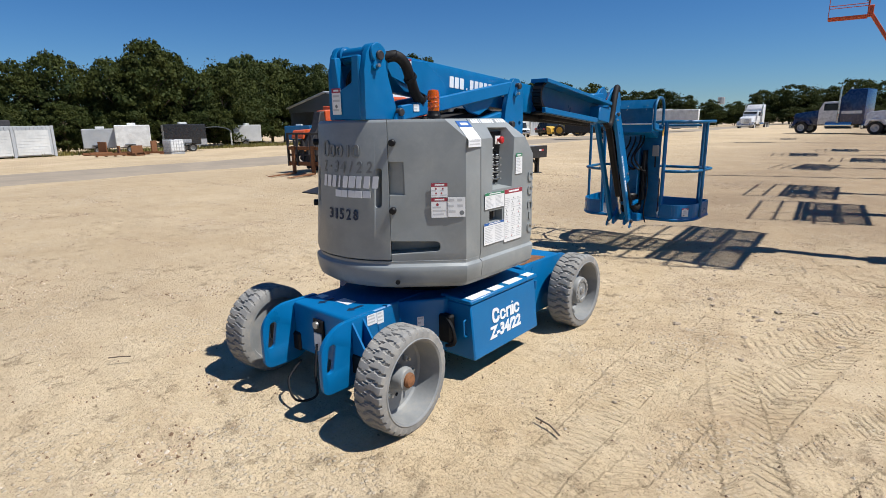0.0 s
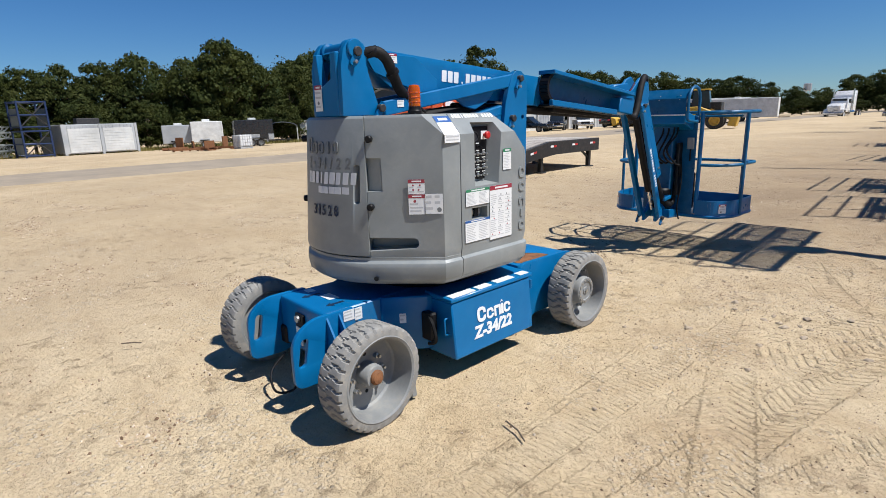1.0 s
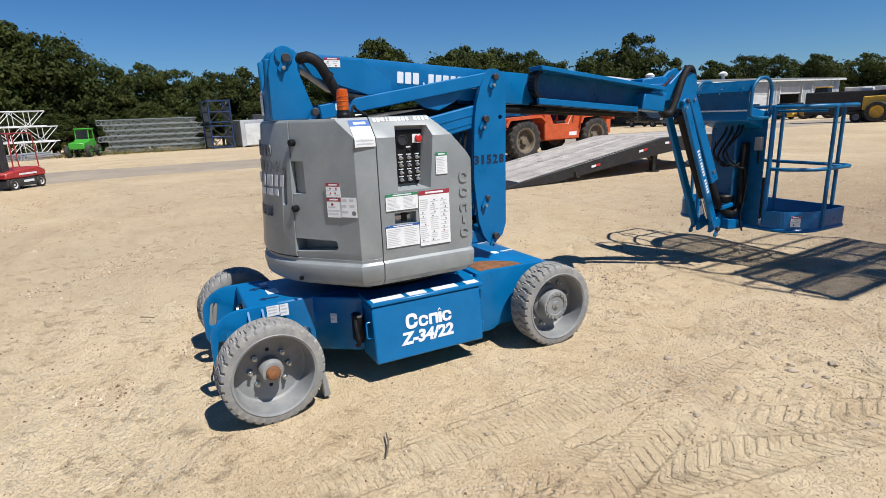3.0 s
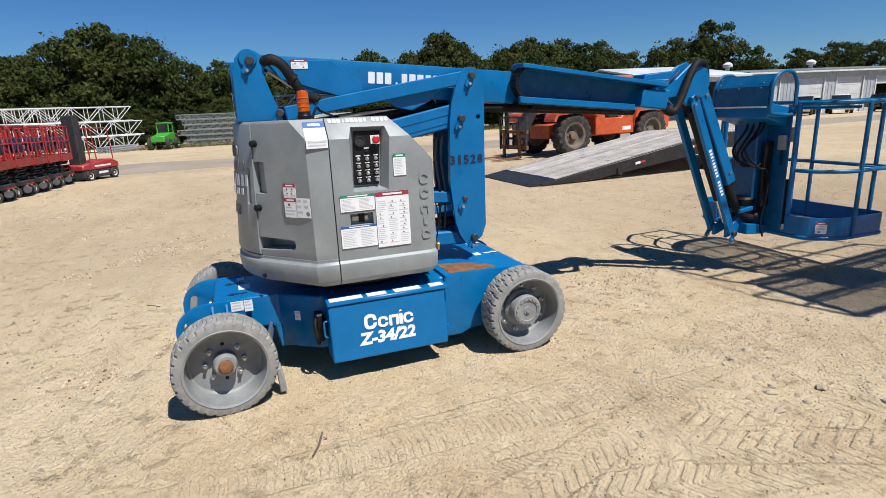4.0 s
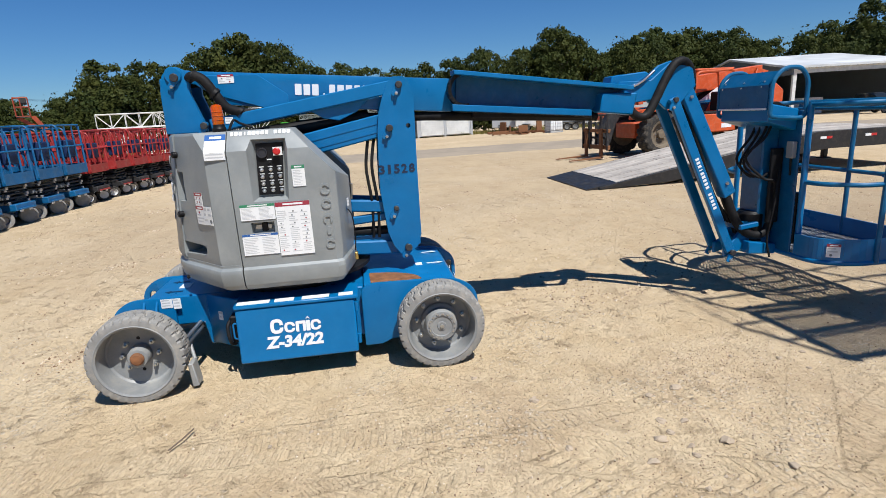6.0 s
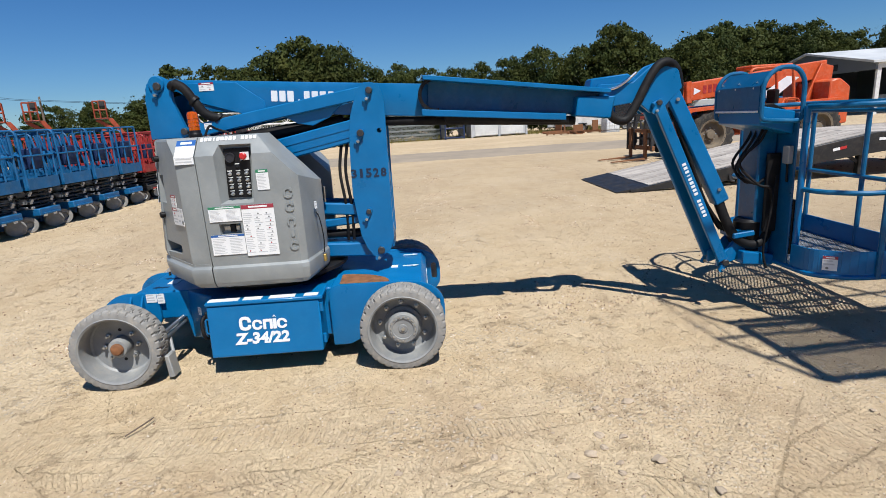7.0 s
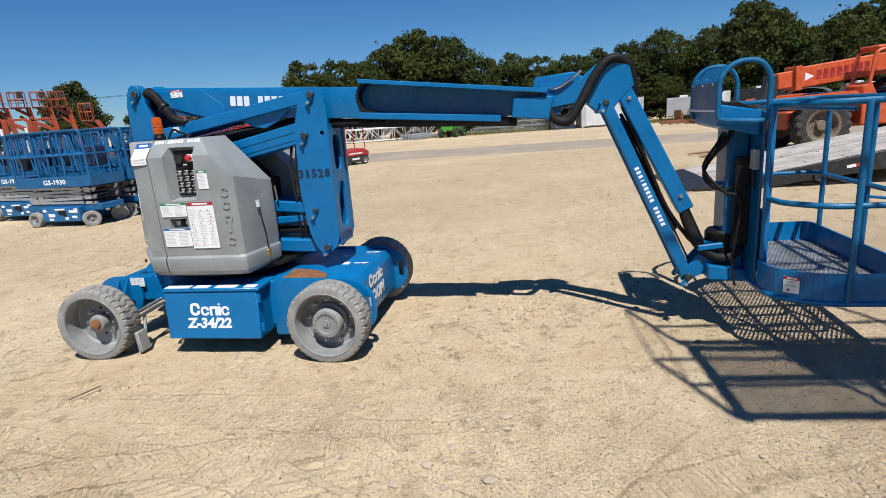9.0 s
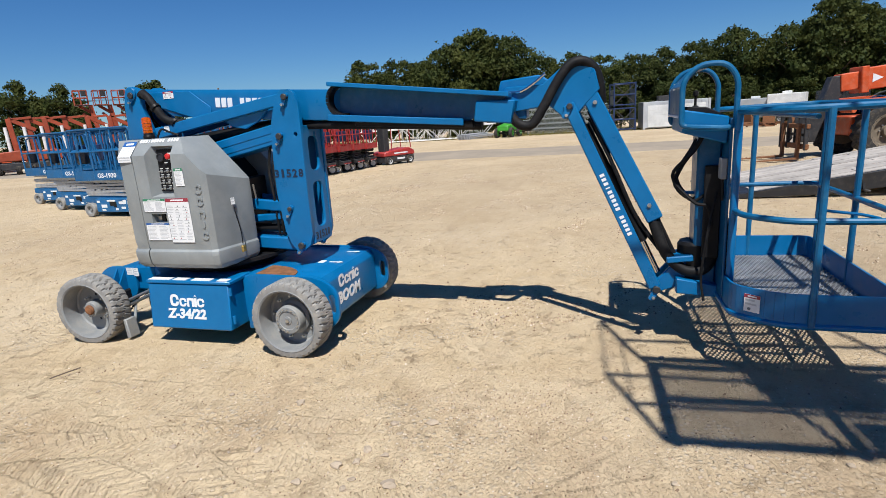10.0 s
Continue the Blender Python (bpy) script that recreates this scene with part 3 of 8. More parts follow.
def tyre_mesh():
    """A solid tyre with zigzag lugs, axis along x, outer face towards +x."""
    bm, n, lugs = bm_new(), 264, 33
    prof = [(0.222, -0.089), (0.262, -0.089), (0.275, -0.082), (0.28, -0.07), (0.28, -0.05), (0.28, -0.03), (0.28, -0.01), (0.28, 0.01), (0.28, 0.03), (0.28, 0.05), (0.28, 0.07), (0.275, 0.082), (0.262, 0.089), (0.222, 0.089)]
    rings = []
    for k in range(n):
        a, ring = 2 * math.pi * k / n, []
        for r, h in prof:
            if r > 0.27:
                zig = 0.6 * abs(((h + 0.089) / 0.055) % 2 - 1) + 2.5 * h
                ph = (a * lugs / (2 * math.pi) + zig) % 1.0
                r = r - (0.014 if ph < 0.17 else 0.0)
            ring.append(bm.verts.new((h, r * math.cos(a), r * math.sin(a))))
        rings.append(ring)
    for k in range(n):
        A, Bq = rings[k], rings[(k + 1) % n]
        for i in range(len(prof) - 1):
            bm.faces.new((A[i], A[i + 1], Bq[i + 1], Bq[i]))
    return to_mesh("tyre", bm, M["tyre"])


def rim_mesh():
    bm = bm_new()
    lathe(bm, [(0.223, -0.088), (0.223, 0.078), (0.231, 0.090), (0.226, 0.093), (0.214, 0.086), (0.208, 0.04), (0.200, -0.035), (0.188, -0.045), (0.05, -0.047), (0.05, -0.055), (0.192, -0.055), (0.207, -0.088)], n=64, closed=True)
    return to_mesh("rim", bm, M["rim"])


TYRE, RIM = tyre_mesh(), rim_mesh()
STEER_HUB = to_mesh("hub", lathe(bm_new(), [(0.066, -0.05), (0.064, 0.024), (0.056, 0.036), (0.038, 0.04)], n=24), M["rim"])
RUST_CAP = to_mesh("hub_cap", lathe(bm_new(), [(0.040, 0.038), (0.040, 0.050), (0.031, 0.061), (0.012, 0.066), (0.0, 0.066)], n=20), M["rust"])
DRIVE_HUB = to_mesh("hub", lathe(bm_new(), [(0.125, -0.05), (0.125, -0.02), (0.106, -0.005), (0.102, 0.054), (0.096, 0.062), (0.070, 0.065), (0.067, 0.058), (0.030, 0.058), (0.027, 0.064), (0.0, 0.064)], n=40), M["rim"])
NUT = to_mesh("lug_nut", lathe(bm_new(), [(0.015, -0.02), (0.015, 0.006), (0.009, 0.008), (0.009, 0.026), (0.0, 0.028)], n=6), M["steel"])
MARK = to_mesh("raised_mark", box(bm_new(), 0.066, 0.0705, -0.004, 0.004, -0.008, 0.008), M["steel"])


def wheel(m, drive):
    w = part("wheel", RIM, None, lift, "", m)
    part("tyre", TYRE, None, w, "grey non-marking solid tyre with zigzag lugs, dusty")
    if drive:
        part("hub", DRIVE_HUB, None, w)
        for k in range(14):
            a = 2 * math.pi * k / 16 - 0.5
            part("raised_mark", MARK, None, w, "", pose(-0.002, 0.082 * math.cos(a), 0.082 * math.sin(a), math.degrees(a)))
        part("plug", lathe(bm_new(), [(0.014, 0.058), (0.014, 0.072), (0.0, 0.073)], n=6), M["steel"], w)
    else:
        part("hub", STEER_HUB, None, w)
        part("hub_cap", RUST_CAP, None, w, "rusty domed cap")
    rr, cnt = (0.155, 9) if drive else (0.105, 8)
    for k in range(cnt):
        a = 2 * math.pi * (k + (0.3 if drive else 0.0)) / cnt
        if not drive and k in (2, 6):
            # open holes drawn as flat dark discs for the shade inside them
            part("bolt_hole_disc", lathe(bm_new(), [(0.0, -0.044), (0.011, -0.044), (0.011, -0.0435), (0.0, -0.0435)], (0, rr * math.cos(a), rr * math.sin(a)), "x", 10), M["opening_shade"], w)
            continue
        part("lug_nut", NUT, None, w, "", pose(-0.03, rr * math.cos(a), rr * math.sin(a)))


wheel(pose(0.645, 0.938, 0.262), True)
wheel(pose(0.606, -0.94, 0.242, 0, 0, 5), False)
wheel(pose(-0.645, 0.938, 0.262, 0, 0, 180), True)
wheel(pose(-0.606, -0.94, 0.242, 0, 0, 185), False)

# chassis
bm = bm_new()
prism(bm, [(-0.985, 0.20), (-0.985, 0.485), (-0.97, 0.497), (-0.34, 0.497), (-0.34, 0.135), (-0.615, 0.135), (-0.64, 0.295), (-0.90, 0.295), (-0.93, 0.20)], "x", -0.255, 0.255)
chassis = part("chassis_frame", soften(bm, 0.008), M["blue"], lift)
bm = prism(bm_new(), [(-0.262, -0.60), (0.262, -0.60), (0.43, -0.38), (0.43, 0.455), (-0.43, 0.455), (-0.43, -0.38)], "z", 0.15, 0.494)
part("centre_body", soften(bm, 0.008), M["blue"], lift)
bm = bm_new()
prism(bm, [(0.46, 0.13), (1.08, 0.13), (1.11, 0.16), (1.11, 0.44), (1.075, 0.492), (0.95, 0.503), (0.46, 0.507)], "x", -0.449, 0.449)
part("rear_body", soften(bm, 0.01, 2), M["blue"], lift)
for s in (1, -1):
    pts = rounded([(-1.205, 0.13), (-1.205, 0.41), (-1.09, 0.502), (-0.80, 0.502), (-0.80, 0.28), (-0.95, 0.125)], [0.06, 0.10, 0.10, 0.02, 0.05, 0.06])
    bm = prism(bm_new(), pts, "x", *sorted((0.257 * s, 0.285 * s)))
    slot = prism(bm_new(), rounded([(-1.178, 0.25), (-1.150, 0.405), (-1.105, 0.405), (-1.133, 0.25)], 0.022), "x", *sorted((0.2 * s, 0.4 * s)))
    part("nose_plate", soften(cut(bm, [slot]), 0.006, 2), M["blue"], lift, "blue tow plate with a long slot")
    pts = rounded([(0.44, 0.09), (0.44, 0.49), (0.50, 0.522), (1.07, 0.512), (1.225, 0.42), (1.225, 0.20), (1.14, 0.12), (0.62, 0.12), (0.56, 0.09)], [0.01, 0.04, 0.04, 0.10, 0.09, 0.07, 0.04, 0.02, 0.02])
    bm = prism(bm_new(), pts, "x", *sorted((0.451 * s, 0.482 * s)))
    slot = prism(bm_new(), rounded([(1.15, 0.24), (1.15, 0.38), (1.195, 0.38), (1.195, 0.24)], 0.022), "x", *sorted((0.4 * s, 0.6 * s)))
    part("side_plate", soften(cut(bm, [slot]), 0.006, 2), M["blue"], lift)
    # gusset ribs beside the steered wheel
    for y in (-0.985, -0.905):
        part("gusset", prism(bm_new(), [(0.285, 0.485), (0.385, 0.34), (0.385, 0.30), (0.285, 0.30)], "y", y - 0.006, y + 0.006, Matrix.Diagonal((s, 1, 1, 1))), M["blue"], lift)
    # steering gear and axle
    part("axle_beam", soften(box(bm_new(), *sorted((0.20 * s, 0.52 * s)), -1.0, -0.88, 0.19, 0.31), 0.012), M["black"], lift)
    part("steering_knuckle", lathe(bm_new(), [(0.04, 0.14), (0.05, 0.16), (0.05, 0.36), (0.04, 0.38)], (0.49 * s, -0.94, 0), "z", 16), M["rim"], lift)
    part("axle_stub", lathe(bm_new(), [(0.06, 0.40 * s), (0.06, 0.62 * s)], (0, 0.938, 0.262), "x", 20), M["black"], lift)
    part("scraper", soften(prism(bm_new(), [(-0.675, 0.15), (-0.645, 0.15), (-0.625, -0.005), (-0.665, -0.01)], "x", *sorted((0.50 * s, 0.60 * s))), 0.006), M["rim"], lift)
    part("scraper_arm", tube(bm_new(), [(0.50 * s, -0.655, 0.12), (0.42 * s, -0.70, 0.24), (0.24 * s, -0.72, 0.25)], 0.012, 8), M["rim"], lift)
    for z in (0.235, 0.275):
        part("tie_rod", tube(bm_new(), [(0.24 * s, -0.66, z + 0.03), (0.52 * s, -0.70, z)], 0.013), M["steel"], lift)
# nose face details
part("socket_plate", soften(box(bm_new(), -0.05, 0.04, -1.003, -0.985, 0.27, 0.44, pose(0, 0, 0)), 0.004), M["black"], lift)
part("socket", lathe(bm_new(), [(0.022, -1.018), (0.022, -0.99)], (-0.01, 0, 0.41), "y", 14), M["steel"], lift)
part("label_plate", box(bm_new(), -0.035, 0.03, -1.010, -1.004, 0.25, 0.36), M["white"], lift, "worn white instruction label")
part("charge_cable", tube(bm_new(), smooth_path([(0.0, -1.02, 0.30), (0.05, -1.08, 0.16), (0.10, -1.12, 0.05), (0.02, -1.2, 0.03), (-0.1, -1.16, 0.10), (-0.12, -1.05, 0.18)]), 0.007, 8), M["rubber"], lift)
# rust patch and arrow on the rear deck
bm = prism(bm_new(), rounded([(0.17, 0.50), (0.425, 0.51), (0.435, 0.60), (0.432, 0.86), (0.325, 0.83), (0.215, 0.70)], [0.03, 0.02, 0.02, 0.03, 0.06, 0.08]), "z", 0.490, 0.5085)
part("worn_deck_patch", bm, M["rust"], lift, "bare rusty steel where boots wore the paint")
arrow = [(-0.06, -0.01), (0.02, -0.01), (0.02, -0.028), (0.06, 0.0), (0.02, 0.028), (0.02, 0.01), (-0.06, 0.01)]
part("arrow_mark", prism(bm_new(), arrow, "z", 0, 0.003, pose(0.032, 0.995, 0.5015, -3.5, 0, 90)), M["white_paint"], lift)
part("arrow_plate", box(bm_new(), 0.01, 0.07, 0.85, 0.90, 0.500, 0.5075), M["white"], lift)
part("arrow_mark", prism(bm_new(), arrow, "z", 0, 0.003, pose(-0.30, 0.99, 0.5018, -3.5, 0, 90)), M["white_paint"], lift)
part("nose_arrow", prism(bm_new(), arrow, "z", 0, 0.002, pose(-0.10, -0.86, 0.4972, 0, 0, -90)), M["navy"], lift)
part("nose_arrow", prism(bm_new(), arrow, "z", 0, 0.002, pose(0.14, -0.84, 0.4972, 0, 0, -90)), M["navy"], lift)
part("nose_label", box(bm_new(), -0.05, 0.06, -0.83, -0.76, 0.4972, 0.500), M["white"], lift)
part("nose_label", box(bm_new(), -0.22, -0.16, -0.84, -0.79, 0.4972, 0.500), M["white"], lift)

# battery boxes on both flanks
for s in (1, -1):
    q = Matrix.Diagonal((s, 1, 1, 1))
    bm = prism(bm_new(), [(0.36, 0.122), (0.637, 0.122), (0.602, 0.472), (0.36, 0.472)], "y", -0.342, 0.396, q)
    bx = part("battery_box", soften(bm, 0.008), M["blue"], lift, "blue steel battery box with white lettering")
    part("lid", soften(prism(bm_new(), [(0.37, 0.474), (0.612, 0.474), (0.609, 0.499), (0.37, 0.508)], "y", -0.348, 0.42, q), 0.006), M["blue"], bx)
    for y0, y1 in ((-0.33, -0.13), (-0.10, 0.02), (0.07, 0.24), (0.30, 0.39)):
        part("lid_label", box(bm_new(), 0.545, 0.600, y0, y1, 0.500, 0.5045, q), M["white"], bx, "worn white warning label")
    part("handle", tube(bm_new(), bent([q @ Vector(p) for p in ((0.575, -0.340, 0.275), (0.575, -0.372, 0.275), (0.57, -0.372, 0.375), (0.57, -0.340, 0.375))], 0.015), 0.006, 8), M["blue"], bx)
    for z in (0.20, 0.42):
        part("hinge", lathe(bm_new(), [(0.013, z - 0.03), (0.013, z + 0.03)], (0.60 * s, 0.408, 0), "z", 10), M["blue"], bx)
    part("battery_plug", soften(box(bm_new(), 0.40, 0.50, -0.41, -0.36, 0.22, 0.40, q), 0.01), M["black"], lift)
    part("battery_cable", tube(bm_new(), smooth_path([q @ Vector(p) for p in ((0.46, -0.40, 0.38), (0.52, -0.42, 0.34), (0.53, -0.41, 0.24), (0.46, -0.40, 0.2))]), 0.012, 8), M["rubber"], lift)

# turntable
part("turntable", lathe(bm_new(), [(0.0, 0.502), (0.40, 0.502), (0.42, 0.53), (0.42, 0.56), (0.55, 0.575), (0.55, 0.60), (0.0, 0.60)], (0, -0.03, 0), "z", 40), M["black"], lift)

# turret covers: one body of stacked outlines, cut into its panels
NEAR = [(0.0, -0.778), (0.12, -0.752), (0.20, -0.715), (0.275, -0.67), (0.60, -0.377), (0.610, -0.25), (0.612, 0.32), (0.590, 0.36), (0.25, 0.425), (0.0, 0.43)]
AWAY = [(-0.25, 0.425), (-0.590, 0.36), (-0.612, 0.32), (-0.610, -0.25), (-0.60, -0.377), (-0.385, -0.67), (-0.26, -0.745), (-0.13, -0.775)]
LEVELS = [(0.585, 0.90), (0.60, 0.955), (0.63, 1.0), (0.70, 1.015), (0.728, 1.012), (0.742, 0.985), (0.80, 1.0), (1.25, 0.955), (1.54, 0.925), (1.555, 0.905)]


def turret_body(off=0.0):
    bm, outline, rings = bm_new(), NEAR + AWAY, []
    for z, s in LEVELS:
        ring = []
        for x, y in outline:
            k = 1 + (s - 1) * min(1, max(0, (-y - 0.42) / 0.3)) if z > 0.75 else s
            ring.append(bm.verts.new((x * k * (1 + off), y * k * (1 + off), z)))
        rings.append(ring)
    for A, Bq in zip(rings, rings[1:]):
        for i in range(len(A)):
            j = (i + 1) % len(A)
            bm.faces.new((A[i], A[j], Bq[j], Bq[i]))
    bm.faces.new(rings[0][::-1]), bm.faces.new(rings[-1])
    bmesh.ops.recalc_face_normals(bm, faces=bm.faces)
    return bm


def keep(bm, *planes):
    """Cut a closed body by planes (point, normal), keeping the side against the normal, and close it."""
    for p, nrm in planes:
        r = bmesh.ops.bisect_plane(bm, geom=bm.verts[:] + bm.edges[:] + bm.faces[:], plane_co=p, plane_no=nrm, clear_outer=True)
        es = [e for e in r["geom_cut"] if isinstance(e, bmesh.types.BMEdge)]
        bmesh.ops.holes_fill(bm, edges=es, sides=0)
    bmesh.ops.recalc_face_normals(bm, faces=bm.faces)
    return bm


def pill(y0, y1, z0, z1, r, x0, x1, m=None):
    return prism(bm_new(), rounded([(y0, z0), (y1, z0), (y1, z1), (y0, z1)], r), "x", x0, x1, m)


SLOPE = ((0, 0.115, 1.556), (0, 0.31, 0.285))
BROW_N = (1, 0, 0.93)


def brow(s):
    """The sloping top edge of a side."""
    return (0.612 * s, 0, 1.44), (s, 0, 0.93)


for s in (1, -1):
    q = Matrix.Diagonal((s, 1, 1, 1))
    # side cover with its sunk control panel
    bm = keep(turret_body(), ((0.205 * s, 0, 0), (-s, 0, 0)), ((0, -0.247, 0), (0, -1, 0)), SLOPE, brow(s))
    if s == 1:
        frame_cut = bm_new()
        deep, wide_ = [(-0.112, 1.155), (-0.098, 1.49), (0.072, 1.487), (0.044, 1.155)], [(-0.140, 1.135), (-0.142, 1.53), (0.115, 1.525), (0.082, 1.135)]
        lo, hi = [frame_cut.verts.new((0.515, y, z)) for y, z in deep], [frame_cut.verts.new((0.64, y, z)) for y, z in wide_]
        frame_cut.faces.new(lo), frame_cut.faces.new(hi[::-1])
        for a in range(4):
            frame_cut.faces.new((lo[a], hi[a], hi[(a + 1) % 4], lo[(a + 1) % 4]))
        dial_cut = prism(bm_new(), [(-0.165, 0.945), (-0.165, 1.015), (-0.03, 1.015), (-0.03, 0.945)], "x", 0.56, 0.7)
        bm = cut(bm, [frame_cut, dial_cut])
    part("side_cover", to_mesh("side_cover", soften(bm, 0.009, 2, 0.22), M["grey"], crease=0.3), None, lift, "grey moulded cover with control panel and warning labels" if s == 1 else "")
    # rear quarter with its hand scoops
    bm = keep(turret_body(), ((0, -0.253, 0), (0, 1, 0)), ((0.275 * s, -0.66, 0) if s > 0 else (-0.345, -0.70, 0), (-0.72 * s, -0.69, 0)), ((0.12 * s, 0, 0), (-s, 0, 0)), brow(s))
    turned = Matrix.Translation((0.4375 * s, -0.5235, 0)) @ Matrix.Rotation(s * 0.733, 4, "Z") @ q
    scoops = [prism(bm_new(), [(-0.26, -0.3), (-0.115, -0.3), (-0.115, 0.004), (-0.135, 0.035), (-0.26, 0.085)], "z", 1.14, 1.325, turned),
              prism(bm_new(), rounded([(-0.24, 0.80), (0.07, 0.815), (0.07, 0.872), (-0.24, 0.88)], [0.0, 0.028, 0.028, 0.0]), "y", -0.5, 0.11, turned)]
    part("quarter_cover", to_mesh("quarter_cover", soften(cut(bm, scoops), 0.006, 1, 0.35), M["grey"], crease=0.3), None, lift)
# curved tail door
bm = keep(turret_body(0.012), ((0.272, -0.66, 0), (0.72, 0.69, 0)), ((-0.342, -0.70, 0), (-0.72, 0.69, 0)), ((0, 0, 0.77), (0, 0, -1)), ((0, -0.35, 0), (0, 1, 0)))
slots = [prism(bm_new(), rounded([(x - 0.018, 1.07), (x + 0.018, 1.07), (x + 0.018, 1.29), (x - 0.018, 1.29)], 0.018), "y", -0.9, -0.5) for x in (0.215, -0.27)]
part("tail_door", soften(cut(bm, slots), 0.008, 1, 0.35), M["grey"], lift, "curved grey tail door, scuffed, with lettering")
for z in (1.055, 1.43):
    for s in (1, -1):
        part("latch", lathe(bm_new(), [(0.02, -0.01), (0.02, 0.02), (0.014, 0.026), (0, 0.026)], (0, 0, 0), "z", 12), M["black"], lift, "", facing(((0.292 if s > 0 else -0.36) * (1 - 0.07 * (z - 0.8)), -0.66 - (0.03 if s < 0 else 0) + 0.05 * (z - 0.8), z), (0.6 * s, -0.8, 0)))
bm = keep(turret_body(0.004), ((0, 0, 0.76), (0, 0, 1)), ((0, -0.253, 0), (0, 1, 0)))
part("tail_skirt", soften(bm, 0.008, 1, 0.35), M["grey"], lift)
# inner blocks coloured black to stand in for the shade inside the covers
part("turret_dark_core", soften(box(bm_new(), -0.19, 0.19, -0.60, 0.30, 0.60, 1.20), 0.01), M["black"], lift)
part("tail_dark_core", soften(prism(bm_new(), [(-0.50, 0.61), (-0.50, 1.45), (0.02, 1.45), (0.22, 1.22), (0.22, 0.61)], "x", -0.26, 0.26), 0.02), M["black"], lift)
part("skirt_bolt", lathe(bm_new(), [(0.014, 0), (0.014, 0.012), (0, 0.016)], (0, 0, 0), "z", 8), M["black"], lift, "", facing((0.32, -0.66, 0.645), (0.6, -0.8, 0)))


def side_at(y, z, off=0.004):
    """A place on the face of the side cover, or on its sloping brow."""
    return Vector((min(0.611, 0.612 - 0.93 * (z - 1.44)) + off, y, z))


TILT_N = (1, 0, 0)


def label(w, h, p, nrm, head=None, head_h=0.02, parent=None, text="", rows=6, cols=1, pictograms=False, seed=1, base="white"):
    """A printed label: a white sheet with a coloured heading and grey print bars."""
    rnd = random.Random(seed)
    sheet = part("label", box(bm_new(), -w / 2, w / 2, -h / 2, h / 2, 0, 0.0015), M[base], parent or lift, text, facing(p, nrm))
    if head:
        part("heading", box(bm_new(), -w / 2, w / 2, h / 2 - head_h, h / 2, 0.0015, 0.0022), M[head], sheet)
        part("heading_bar", box(bm_new(), -w * 0.28, w * 0.3, h / 2 - head_h * 0.7, h / 2 - head_h * 0.3, 0.0022, 0.0026), M["white"], sheet)
    top = h / 2 - (head_h if head else 0) - 0.08 * h
    cw = w / cols
    for c in range(cols):
        for r in range(rows):
            y = top - (top + h / 2 * 0.92) * r / rows
            bh = (top + h / 2) / rows * 0.42
            if pictograms and rnd.random() < 0.5 and r % 2 == 0:
                xx = -w / 2 + cw * c + cw * rnd.uniform(0.25, 0.6)
                part("pictogram", prism(bm_new(), [(xx + math.cos(a * 0.785) * bh * 0.95, y - bh + math.sin(a * 0.785) * bh * 0.95) for a in range(8)], "z", 0.0015, 0.002), M["red" if rnd.random() < 0.3 else "relief"], sheet)
                continue
            x0 = -w / 2 + cw * c + 0.08 * cw
            part("print_bar", box(bm_new(), x0, x0 + cw * rnd.uniform(0.5, 0.84), y - bh, y, 0.0015, 0.002), M["midgrey_print"], sheet)
    return sheet


# labels on the side cover
label(0.118, 0.04, side_at(-0.313, 1.419, 0.003), TILT_N, None, 0, rows=2, seed=2)
label(0.118, 0.137, side_at(-0.313, 1.490, 0.002), BROW_N, "sticker_blue", 0.045, rows=5, seed=3, text="white registration label with a blue heading")
label(0.20, 0.096, side_at(-0.117, 1.079), TILT_N, "green", 0.016, rows=9, cols=2, seed=4, text="white instruction label with a green heading")
label(0.202, 0.327, side_at(0.089, 0.9635), TILT_N, "red", 0.026, rows=22, cols=3, pictograms=True, seed=5, text="large white danger label with red pictograms")
label(0.21, 0.13, side_at(-0.121, 0.882), TILT_N, "sticker_blue", 0.014, rows=10, cols=2, seed=6, text="white inspection label")
label(0.075, 0.126, side_at(0.147, 1.278), TILT_N, "green", 0.02, rows=10, seed=7, text="small white notice label")
# pale lettering blocks along the sloping brow
for k, w in enumerate([0.017, 0.021, 0.019, 0.007, 0.018, 0.023, 0.017, 0.020, 0.016, 0, 0.019, 0.016, 0.018, 0.020]):
    y = -0.220 + k * 0.0252
    if w:
        part("lettering_block", prism(bm_new(), rounded([(-w / 2, -0.014), (w / 2, -0.014), (w / 2, 0.014), (-w / 2, 0.014)], 0.004), "z", 0, 0.002), M["white_paint"], lift, "", facing(side_at(y, 1.538, 0.001), BROW_N))
